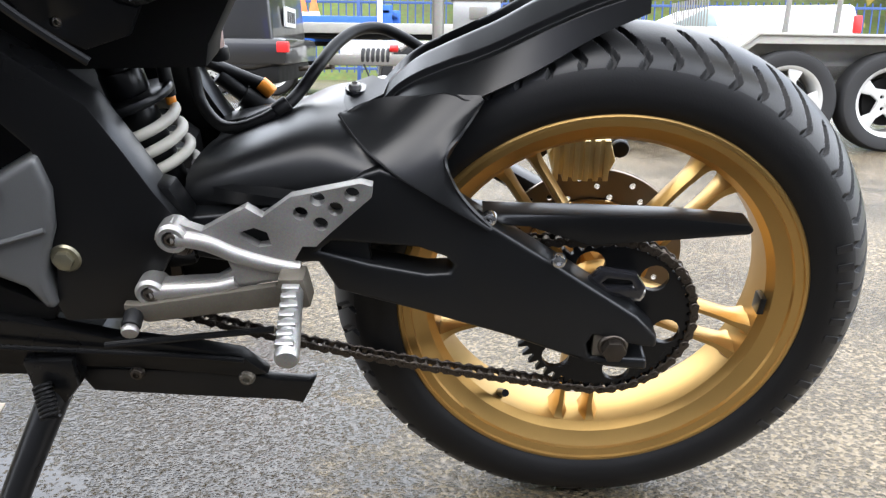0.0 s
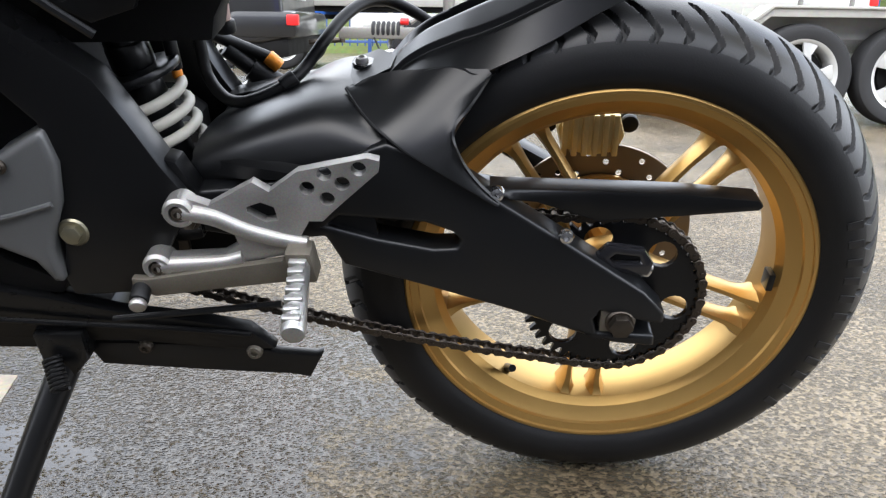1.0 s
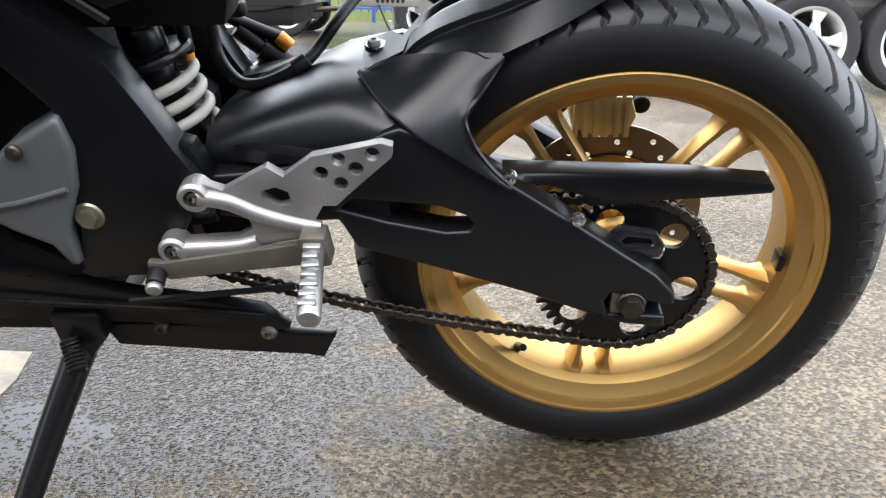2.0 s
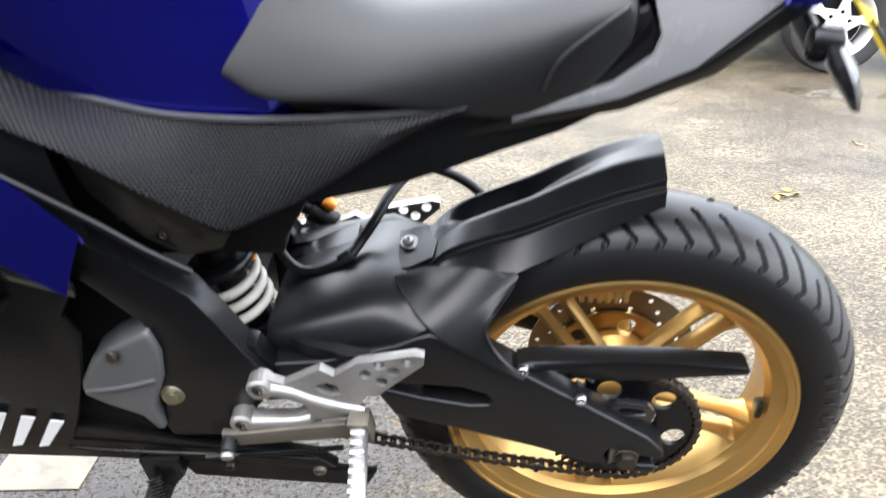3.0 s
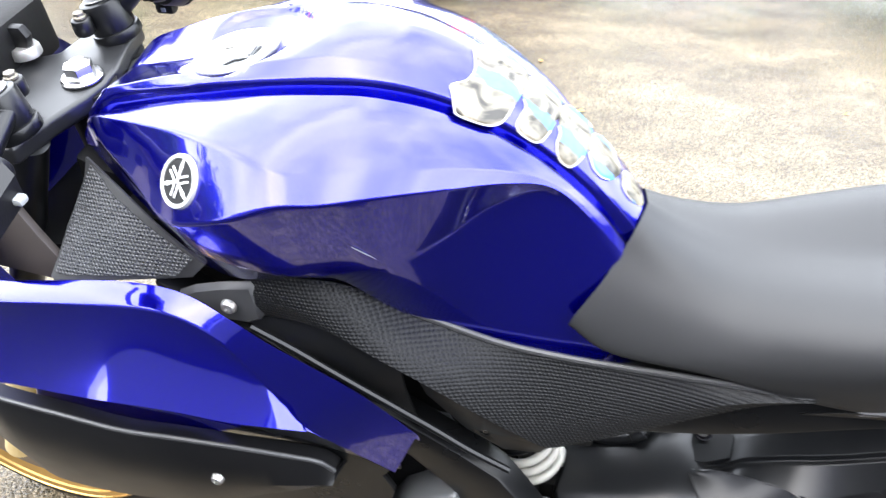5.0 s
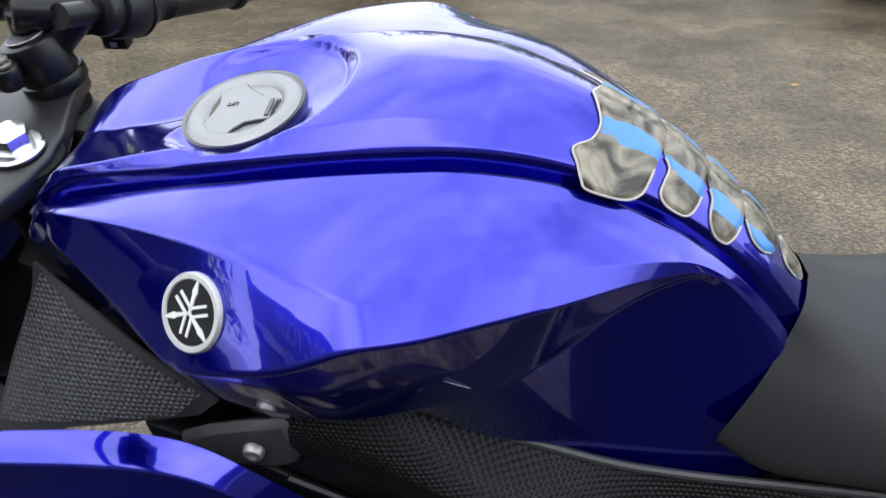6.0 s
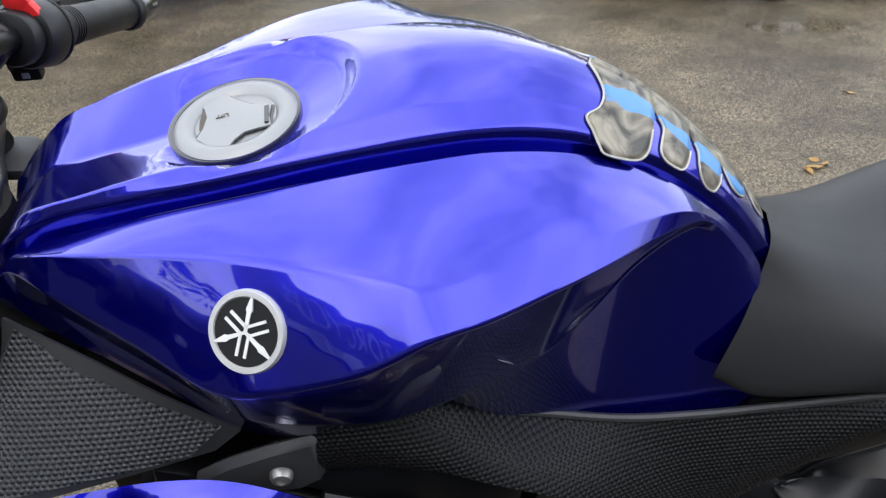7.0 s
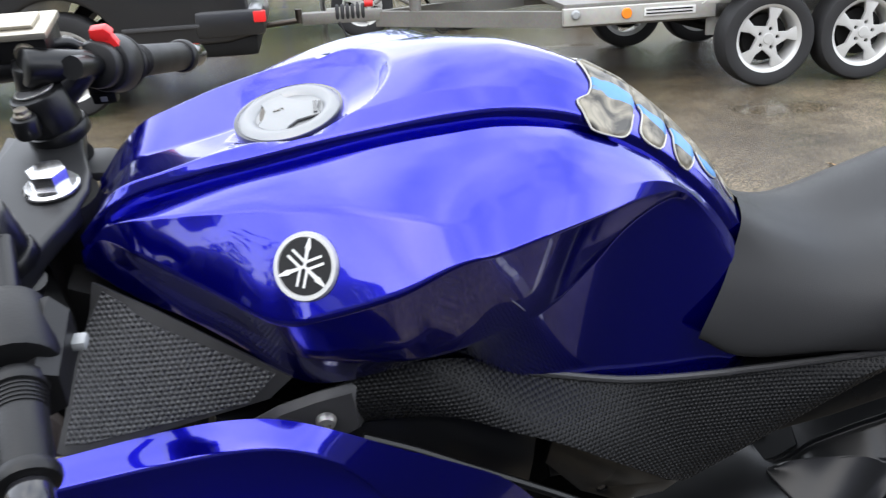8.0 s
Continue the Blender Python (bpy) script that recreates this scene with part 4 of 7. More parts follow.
# filler cap
cap_m = Matrix.Translation(CAP) @ Euler((0, radians(-8), 0)).to_matrix().to_4x4()
up_turn = Euler((radians(-90), 0, 0)).to_matrix().to_4x4()
part("cap_recess", lathe([(0.042, 0.004), (0.042, -0.0024), (0.0448, -0.0024), (0.0458, -0.0022), (0.0462, 0.0), (0.0462, 0.006)], 64), GLOSS, tank, "black gasket round the filler cap", m=cap_m @ Matrix.Translation((-0.0012, 0.0024, 0)) @ up_turn)
cap = part("fuel_cap", lathe([(0.0, -0.002), (0.028, -0.002), (0.0305, -0.0045), (0.0345, -0.006), (0.0395, -0.0055), (0.0428, -0.003), (0.0435, 0.006), (0.0, 0.006)], 64), material("brushed_alloy", (0.3, 0.305, 0.305), 0.42, metal=0.8, grain=0.2, scale=900, wear=0.1, wear_scale=30), tank, "brushed silver fuel filler cap", m=cap_m @ up_turn)
outline = [(-0.0300, 0.0262), (-0.0190, 0.0330), (-0.0085, 0.0352), (-0.0050, 0.0265), (0.0027, 0.0190), (0.0130, 0.0110), (0.0262, 0.0064), (0.0250, -0.0050), (0.0265, -0.0172), (0.0170, -0.0180), (0.0079, -0.0196), (0.0015, -0.0260), (-0.0020, -0.0325), (-0.0150, -0.0300), (-0.0262, -0.0178), (-0.0222, -0.0070), (-0.0205, 0.0060), (-0.0235, 0.0170)]
SATIN_ALLOY = material("satin_alloy", (0.29, 0.295, 0.295), 0.42, metal=0.8, grain=0.15, wear=0.1)
part("lock_flap", plate([(x * 0.96, y * 0.96) for x, y in outline], 0.0022, y=-0.0046, bev=0.0006), SATIN_ALLOY, cap, "three-lobed silver lock flap")
# flat dark plates stand in for shade round the flap and in its notches
part("flap_shadow_gap", plate([(x * 1.03 - 0.0004, y * 1.03 + 0.0006) for x, y in outline], 0.001, y=-0.0032, bev=0), GLOSS, cap)
part("left_notch_shade", plate([(-0.0232, 0.0135), (-0.0205, 0.0140), (-0.0178, 0.0055), (-0.0192, -0.0060), (-0.0216, -0.0130), (-0.0240, -0.0070), (-0.0245, 0.0035)], 0.001, y=-0.0042, bev=0), STEEL, cap)
part("right_notch_shade", plate([(0.0205, 0.0042), (0.0236, 0.0046), (0.0240, -0.0140), (0.0212, -0.0142)], 0.001, y=-0.0058, bev=0), GLOSS, cap)


def lettering(text, size, mat, parent, m, name="lettering"):
    c = bpy.data.curves.new("t", "FONT")
    c.body, c.size, c.align_x, c.align_y, c.extrude = text, size, "CENTER", "CENTER", 0.0003
    o = new("t", c)
    me = bpy.data.meshes.new_from_object(o.evaluated_get(bpy.context.evaluated_depsgraph_get()))
    bpy.data.objects.remove(o)
    bpy.data.curves.remove(c)
    me.materials.append(mat)
    ob = new(name, me)
    ob.parent, ob.matrix_basis = parent, m
    return ob



lettering("LIFT", 0.005, DULL_ALLOY, cap, Matrix.Translation((-0.0085, -0.0049, 0.0035)) @ Euler((radians(90), radians(180), 0)).to_matrix().to_4x4())

# round emblem on the tank flank: plain bars on a black disc in a silver ring
em_n = Vector((-0.365, -0.690, 0.626))
em_m = Matrix.Translation(Vector((-0.7601, -0.1577, 0.9939)) + em_n * 0.0015) @ (-em_n).to_track_quat("Y", "Z").to_matrix().to_4x4()
emblem = part("emblem", lathe([(0.0, -0.0025), (0.0205, -0.0025), (0.0212, -0.004), (0.0242, -0.004), (0.0252, -0.002), (0.0252, 0.004), (0.0, 0.004)], 48), material("emblem_silver", (0.52, 0.52, 0.5), 0.35, metal=0.25, wear=0.05), tank, "round silver and black tank emblem", m=em_m)
part("emblem_disc", lathe([(0.0, -0.0032), (0.0204, -0.0032), (0.0204, 0.0), (0.0, 0.0)], 40), RUBBER, emblem)
for k in range(3):
    bar = part("emblem_bar", add(plate([(-0.0009, 0.0), (0.0009, 0.0), (0.0014, 0.012), (0.0022, 0.0135), (0.0006, 0.021), (-0.0006, 0.021), (-0.0022, 0.0135), (-0.0014, 0.012)], 0.001, y=-0.0042, bev=0),
                                 plate([(0.0018, -0.002), (0.0036, -0.002), (0.0036, -0.015), (0.0018, -0.015)], 0.001, y=-0.0042, bev=0), plate([(-0.0036, -0.002), (-0.0018, -0.002), (-0.0018, -0.015), (-0.0036, -0.015)], 0.001, y=-0.0042, bev=0)), WHITE, emblem, m=pose(0, 0, 0, 0, 120 * k, 0))


for pts in ([(-0.6105, -0.1501, 0.9337), (-0.6032, -0.1435, 0.9214), (-0.5956, -0.135, 0.9066)], [(-0.5926, -0.1321, 0.9023), (-0.5827, -0.1289, 0.9092), (-0.5662, -0.1175, 0.9135)], [(-0.6273, -0.1363, 0.8867), (-0.6189, -0.1363, 0.8913), (-0.6095, -0.1357, 0.8955)], [(-0.4575, -0.0633, 0.9287), (-0.4522, -0.0633, 0.9195), (-0.4412, -0.0611, 0.912)]):
    part("paint_scratch", tube(pts, lambda t: 0.0002 + 0.0003 * math.sin(math.pi * t), 5, 3), SMOKE, tank, "chalky scratch in the paint")

# tank pad laid on the rear slope
def on_tank(x, y):
    """Height of the tank's skin at x and a small |y|, from the rails."""
    top, edge, fold = (r(x) for r in rails[:3])
    s = abs(y)
    if s <= edge.y:
        u, bulge = s / edge.y, 0.5 * (top.z + edge.z) + 0.42 * max(0.0, top.z - edge.z)
        return top.z * (1 - u) ** 2 + bulge * 2 * u * (1 - u) + edge.z * u * u
    return edge.z + (fold.z - edge.z) * (s - edge.y) / max(1e-4, fold.y - edge.y)


def pad_lobe(front, rear, n=18, k=26, lift=0.0032):
    """A soft-edged patch on the tank between two outlines, each a run of (x, y) of the same sense."""
    a, b = (even([(x, y, 0) for x, y in c], k) for c in (front, rear))
    rows = []
    for i in range(n + 1):
        u = i / n
        row = []
        for j in range(k + 1):
            p = a[j].lerp(b[j], u)
            rim = min(u, 1 - u) * (a[j] - b[j]).length
            side = min(j, k - j) / k * (a[0] - a[-1]).length
            h = min(1.0, min(rim, side) / 0.0035)
            row.append(Vector((p.x, p.y, on_tank(p.x, p.y) + 0.0006 + lift * (1 - (1 - h) ** 2))))
        rows.append(row)
    return thicken(loft(rows), 0.002)


def pad_material():
    m = material("gel_pad", (0.35, 0.32, 0.24), 0.38, coat=0.2)
    n, l = m.node_tree.nodes, m.node_tree.links
    tc = n.new("ShaderNodeTexCoord")
    warp = n.new("ShaderNodeTexNoise")
    warp.inputs["Scale"].default_value, warp.inputs["Detail"].default_value, warp.inputs["Distortion"].default_value = 38.0, 3.0, 1.4
    flame = n.new("ShaderNodeTexNoise")
    flame.inputs["Scale"].default_value, flame.inputs["Detail"].default_value = 55.0, 2.0
    stretch = n.new("ShaderNodeMapping")
    stretch.inputs["Scale"].default_value = (0.35, 1.0, 0.35)
    l.new(tc.outputs["Object"], warp.inputs["Vector"])
    l.new(tc.outputs["Object"], stretch.inputs["Vector"])
    l.new(stretch.outputs["Vector"], flame.inputs["Vector"])
    sep = n.new("ShaderNodeSeparateXYZ")
    l.new(tc.outputs["Object"], sep.inputs[0])
    off = math_node(n, l, "ABSOLUTE", math_node(n, l, "SUBTRACT", math_node(n, l, "ABSOLUTE", sep.outputs["Y"]), 0.021))
    lick = math_node(n, l, "ADD", math_node(n, l, "MULTIPLY", off, -42.0), flame.outputs["Fac"])
    a, b = n.new("ShaderNodeValToRGB"), n.new("ShaderNodeValToRGB")
    e = a.color_ramp.elements
    e[0].position, e[0].color, e[1].position, e[1].color = 0.36, (0.022, 0.018, 0.011, 1), 0.66, (0.3, 0.27, 0.2, 1)
    e = b.color_ramp.elements
    e[0].position, e[0].color, e[1].position, e[1].color = 0.24, (0, 0, 0, 1), 0.265, (0.9, 0.9, 0.9, 1)
    l.new(warp.outputs["Fac"], a.inputs["Fac"])
    l.new(lick, b.inputs["Fac"])
    mx = n.new("ShaderNodeMix")
    mx.data_type = "RGBA"
    mx.inputs["B"].default_value = (0.06, 0.27, 0.62, 1)
    l.new(b.outputs["Color"], mx.inputs["Factor"])
    l.new(a.outputs["Color"], mx.inputs["A"])
    l.new(mx.outputs["Result"], n["Principled BSDF"].inputs["Base Color"])
    return m


PAD = pad_material()
pad = part("tank_pad", pad_lobe([(-0.528, 0.0), (-0.524, -0.011), (-0.522, -0.022), (-0.527, -0.033), (-0.538, -0.042), (-0.535, -0.05), (-0.532, -0.058), (-0.528, -0.062)], [(-0.478, 0.0), (-0.48, -0.011), (-0.483, -0.022), (-0.486, -0.03), (-0.489, -0.038), (-0.493, -0.046), (-0.5, -0.053), (-0.51, -0.058)]), PAD, tank, "glossy smoky gel tank pad with blue flames")
LOBES = [([(-0.528, 0.0), (-0.524, 0.011), (-0.522, 0.022), (-0.527, 0.033), (-0.538, 0.042), (-0.535, 0.05), (-0.532, 0.058), (-0.528, 0.062)], [(-0.478, 0.0), (-0.48, 0.011), (-0.483, 0.022), (-0.486, 0.03), (-0.489, 0.038), (-0.493, 0.046), (-0.5, 0.053), (-0.51, 0.058)])]
for sgn in (-1, 1):
    for rows in (([(-0.479, 0.0), (-0.481, 0.01), (-0.479, 0.019), (-0.476, 0.024), (-0.479, 0.033), (-0.481, 0.04), (-0.477, 0.044)], [(-0.446, 0.0), (-0.449, 0.01), (-0.451, 0.019), (-0.453, 0.026), (-0.456, 0.033), (-0.46, 0.039), (-0.466, 0.043)]),
                 ([(-0.447, 0.0), (-0.449, 0.009), (-0.447, 0.017), (-0.445, 0.022), (-0.446, 0.03), (-0.445, 0.036), (-0.441, 0.039)], [(-0.419, 0.0), (-0.42, 0.009), (-0.421, 0.017), (-0.423, 0.023), (-0.426, 0.03), (-0.43, 0.035), (-0.434, 0.038)]),
                 ([(-0.42, 0.0), (-0.421, 0.008), (-0.419, 0.015), (-0.416, 0.021), (-0.412, 0.025)], [(-0.39, 0.0), (-0.392, 0.008), (-0.395, 0.015), (-0.399, 0.021), (-0.405, 0.025)]),
                 ([(-0.389, 0.0), (-0.389, 0.005), (-0.387, 0.01), (-0.383, 0.014)], [(-0.366, 0.0), (-0.367, 0.005), (-0.37, 0.01), (-0.376, 0.014)])):
        LOBES.append([[(x, sgn * y) for x, y in c] for c in rows])
# pale colour paints the sky highlight along the pad's bevelled edge
RIM_GLINT = material("pale_rim_glint", (0.46, 0.44, 0.38), 0.2, coat=0.6)
for i, (front, rear) in enumerate([([(x, -y) for x, y in LOBES[0][0]], [(x, -y) for x, y in LOBES[0][1]])] + LOBES):
    if i:
        part("pad_lobe", pad_lobe(front, rear), PAD, pad)
    edge = (front if i < 2 else front[2:]) + rear[:2:-1]
    part("pad_rim", tube([(x, y, on_tank(x, y) + 0.0016) for x, y in edge], 0.0009, 6), RIM_GLINT, pad, "pale line standing in for the sky glint on the gel edge")

# ---- rider's seat ----
SEAT_RAILS = [
    # top
    [(-0.362, 0.000, 0.898), (-0.325, 0.000, 0.876), (-0.270, 0.000, 0.858), (-0.205, 0.000, 0.862), (-0.150, 0.000, 0.868), (-0.100, 0.000, 0.874), (-0.060, 0.000, 0.885), (-0.046, 0.000, 0.882)],
    # upper edge
    [(-0.368, -0.028, 0.893), (-0.328, -0.040, 0.872), (-0.270, -0.052, 0.856), (-0.205, -0.060, 0.866), (-0.150, -0.062, 0.878), (-0.100, -0.060, 0.888), (-0.060, -0.056, 0.895), (-0.046, -0.050, 0.887)],
    # side
    [(-0.380, -0.048, 0.872), (-0.338, -0.068, 0.852), (-0.272, -0.086, 0.840), (-0.203, -0.100, 0.852), (-0.147, -0.104, 0.868), (-0.096, -0.100, 0.883), (-0.056, -0.090, 0.891), (-0.044, -0.080, 0.889)],
    # flank
    [(-0.396, -0.070, 0.848), (-0.350, -0.090, 0.826), (-0.278, -0.107, 0.815), (-0.200, -0.121, 0.822), (-0.140, -0.126, 0.838), (-0.088, -0.122, 0.862), (-0.050, -0.114, 0.882), (-0.042, -0.104, 0.876)],
    # hem
    [(-0.420, -0.094, 0.816), (-0.376, -0.106, 0.795), (-0.285, -0.114, 0.794), (-0.198, -0.120, 0.786), (-0.132, -0.118, 0.784), (-0.090, -0.116, 0.802), (-0.052, -0.114, 0.846), (-0.044, -0.104, 0.850)],
    # underside
    [(-0.418, -0.092, 0.806), (-0.374, -0.100, 0.787), (-0.284, -0.106, 0.786), (-0.197, -0.110, 0.778), (-0.130, -0.108, 0.776), (-0.088, -0.105, 0.795), (-0.050, -0.100, 0.840), (-0.042, -0.090, 0.845)],
]
SEAT = list(zip(*SEAT_RAILS))
BOLT = Vector((-0.096, 0.0, 0.884))
rows = []
for s in refine([[Vector(p) for p in s] for s in SEAT], 7):
    cross = smooth_path(s, 5)
    row = []
    for p in mirrored(cross):
        d = math.hypot(p.x - BOLT.x, p.y - BOLT.y)
        row.append(Vector((p.x, p.y, p.z - 0.0175 * math.exp(-(d / 0.019) ** 2))))
    rows.append(row)
seat = part("rider_seat", loft(rows), VINYL, bike, "black grained vinyl rider seat", sharp=60)
part("seat_bolt", lathe([(0.0, -0.003), (0.0095, -0.003), (0.0105, 0.0), (0.0105, 0.003)], 20), WHITE, seat, m=pose(-0.096, -0.001, 0.859, -93, 0, 0))
part("seat_welt", tube([(-0.122, -0.125, 0.812), (-0.11, -0.128, 0.84), (-0.085, -0.124, 0.862), (-0.052, -0.116, 0.884)], 0.0022, 6), VINYL, seat)
part("seat_base", loft([[(-0.36, -0.1, 0.8), (-0.36, -0.1, 0.78), (-0.36, 0.1, 0.78), (-0.36, 0.1, 0.8)], [(-0.2, -0.112, 0.79), (-0.2, -0.1, 0.765), (-0.2, 0.1, 0.765), (-0.2, 0.112, 0.79)], [(-0.08, -0.112, 0.81), (-0.08, -0.1, 0.775), (-0.08, 0.1, 0.775), (-0.08, 0.112, 0.81)], [(-0.03, -0.106, 0.87), (-0.03, -0.1, 0.84), (-0.03, 0.1, 0.84), (-0.03, 0.106, 0.87)]], closed=True), DARK, seat)

# ---- pillion pad and tail ----
# mid-grey base under a gloss coat
PANEL_GREY = material("gloss_grey_panel", (0.2, 0.2, 0.202), 0.27, coat=0.9, wear=0.08, grain=0.1)
TAIL = [
    (0.036, 1.003, 0.051, 0.996, 0.092, 0.966, 0.931), (0.1, 1.004, 0.05, 0.997, 0.089, 0.977, 0.945), (0.18, 1.004, 0.047, 0.998, 0.081, 0.987, 0.962), (0.26, 1.008, 0.043, 1.002, 0.072, 0.996, 0.977), (0.33, 1.014, 0.036, 1.01, 0.06, 1.005, 0.99), (0.37, 1.014, 0.028, 1.011, 0.045, 1.007, 1.0)]
NOSE = [[(-0.05, 0, 0.895), (-0.047, -0.035, 0.893), (-0.042, -0.06, 0.89), (-0.04, -0.07, 0.884), (-0.03, -0.05, 0.88)],
        [(-0.037, 0, 0.966), (-0.029, -0.044, 0.968), (-0.017, -0.085, 0.954), (-0.012, -0.08, 0.914), (-0.01, -0.055, 0.908)],
        [(-0.013, 0, 0.988), (-0.007, -0.047, 0.983), (0.001, -0.089, 0.961), (0.002, -0.086, 0.921), (0.0, -0.06, 0.915)]]
rows = [mirrored(rounded([(x, 0, zc), (x, -ys, zs), (x, -ye, ze), (x - 0.004, -ye + 0.006, zb), (x, -ye * 0.7, zb - 0.004)], 0.1)) for x, zc, ys, zs, ye, ze, zb in TAIL]
nose = [mirrored(rounded(s, 0.1)) for s in NOSE]
PILLION = material("pillion_vinyl", (0.018, 0.0182, 0.0188), 0.37, grain=0.35, scale=1500, bump=0.2, wear=0.1, wear_scale=5, spec=0.5)
pill = part("pillion_seat", loft(nose + refine(rows, 5)), PILLION, bike, "black vinyl pillion seat with a strap", sharp=20)
rows = []
for x in (0.029, 0.057):
    s = rounded([(x, 0, 1.0065), (x, -0.0535, 0.9992), (x, -0.0945, 0.9655), (x, -0.0948, 0.93)], 0.15)
    rows.append(mirrored(s))
part("grab_strap", thicken(loft(rows), 0.003), material("strap_webbing", (0.085, 0.085, 0.085), 0.5, grain=0.3, scale=800, bump=0.2), pill)
part("pillion_base", box(-0.062, -0.012, -0.062, 0.062, 0.835, 0.897, 0.006), DARK, pill)
part("pillion_hole", lathe([(0.0, -0.001), (0.011, -0.001), (0.013, -0.002), (0.014, 0.002)], 20), DARK, pill, m=pose(0.212, -0.018, 1.0045, -90, 0, 0))
for sgn in (-1, 1):
    t = lambda *p: [(x, sgn * y, z) for x, y, z in p]
    dep = 0.012 if sgn < 0 else -0.012
    cowl = part("tail_cowl", plate(t((0.022, 0.098, 0.945), (0.24, 0.08, 1.0), (0.36, 0.06, 1.035), (0.38, 0.055, 1.02), (0.25, 0.088, 0.975), (0.1, 0.114, 0.896), (0.086, 0.115, 0.898)), dep, bev=0.003), PANEL_GREY, bike, "glossy grey tail cowl")
    part("grab_rail", plate(t((0.02, 0.102, 0.948), (0.1, 0.094, 0.968), (0.24, 0.082, 1.003), (0.24, 0.082, 0.995), (0.1, 0.096, 0.958), (0.03, 0.104, 0.938)), dep, bev=0.003), PANEL_GREY, cowl)
    part("tail_side", plate(t((-0.035, 0.1, 0.905), (0.075, 0.098, 0.898), (0.09, 0.1, 0.892), (0.01, 0.122, 0.831), (-0.05, 0.124, 0.803), (-0.15, 0.118, 0.773), (-0.15, 0.117, 0.781), (-0.06, 0.122, 0.814), (-0.028, 0.119, 0.839), (-0.022, 0.115, 0.858)), dep, bev=0.002), PANEL_GREY, cowl)
    part("seat_lip", plate(t((-0.058, 0.1, 0.868), (-0.032, 0.1, 0.876), (-0.02, 0.103, 0.852), (-0.034, 0.108, 0.815), (-0.092, 0.113, 0.783), (-0.17, 0.115, 0.772), (-0.16, 0.112, 0.79), (-0.09, 0.11, 0.82)), dep, bev=0.002), RUBBER, cowl)
    part("tail_triangle", plate(t((0.022, 0.09, 0.942), (0.078, 0.094, 0.9), (-0.04, 0.1, 0.898), (-0.045, 0.085, 0.908)), dep, bev=0.002), DARK, cowl)
    part("blue_under_edge", plate(t((0.084, 0.117, 0.895), (0.1, 0.1155, 0.894), (0.25, 0.0895, 0.973), (0.38, 0.0565, 1.018), (0.38, 0.056, 1.01), (0.25, 0.088, 0.962), (0.1, 0.112, 0.881), (0.076, 0.114, 0.884)), dep, bev=0.002), BLUE, cowl)
    part("under_edge_black", plate(t((-0.16, 0.118, 0.775), (-0.05, 0.125, 0.802), (0.01, 0.123, 0.83), (0.09, 0.108, 0.89), (0.105, 0.104, 0.88), (0.03, 0.113, 0.82), (-0.05, 0.116, 0.786), (-0.2, 0.112, 0.753)), dep, bev=0.002), SATIN, cowl)
part("tail_floor", plate([(-0.05, 0.8), (0.06, 0.86), (0.36, 1.02), (0.36, 1.03), (0.0, 0.91)], 0.15, y=-0.075, bev=0.004), DARK, bike)
# a flexed number plate: near edge, then far edge, top to bottom
near, far = (Vector((0.14, -0.09, 0.882)), Vector((0.273, -0.09, 0.711))), (Vector((0.213, 0.03, 0.818)), Vector((0.326, 0.02, 0.623)))


def on_plate(u, v):
    return near[0].lerp(near[1], v).lerp(far[0].lerp(far[1], v), u)


def plate_sheet(u0, u1, v0, v1, lift, t, n=6):
    nrm = (near[1] - near[0]).cross(far[0] - near[0]).normalized()
    if nrm.x < 0:
        nrm = -nrm
    return thicken(loft([[on_plate(u0 + (u1 - u0) * i / n, v0 + (v1 - v0) * j / n) + nrm * lift for j in range(n + 1)] for i in range(n + 1)]), t)


nplate = part("number_plate", plate_sheet(0, 1, 0, 1, 0.0, 0.002), YELLOW, bike, "yellow rear number plate with black bars")
for r in range(2):
    for c in range(3):
        part("plate_bar", plate_sheet(0.12 + 0.29 * c, 0.19 + 0.29 * c, 0.12 + 0.42 * r, 0.42 + 0.42 * r, 0.0035, 0.003, 2), GLOSS, nplate)
part("plate_hanger", plate([(0.1, 0.9), (0.15, 0.92), (0.155, 0.88), (0.15, 0.86), (0.12, 0.86)], 0.04, y=-0.02, bev=0.006), SATIN, nplate)
for sgn in (-1, 1):
    ind = part("indicator", add(rod((0.115, sgn * 0.04, 0.845), (0.11, sgn * 0.12, 0.845), 0.011, 12), rod((0.101, sgn * 0.115, 0.855), (0.129, sgn * 0.115, 0.852), 0.0125, 12, bev=0.004)), SATIN, bike, "black stalk indicator with a smoked lens")
    part("lens", loft(refine([[(0.108 + 0.011 * c, sgn * (0.118 + 0.014 * s), 0.846) for c, s in [(math.cos(radians(a)), math.sin(radians(a))) for a in range(0, 360, 40)]], [(0.122 + 0.013 * c, sgn * (0.126 + 0.017 * s), 0.82) for c, s in [(math.cos(radians(a)), math.sin(radians(a))) for a in range(0, 360, 40)]], [(0.138 + 0.005 * c, sgn * (0.13 + 0.006 * s), 0.788) for c, s in [(math.cos(radians(a)), math.sin(radians(a))) for a in range(0, 360, 40)]]], 3), closed=True), GLOSS, ind, m=pose(0.012, 0, 0.008))

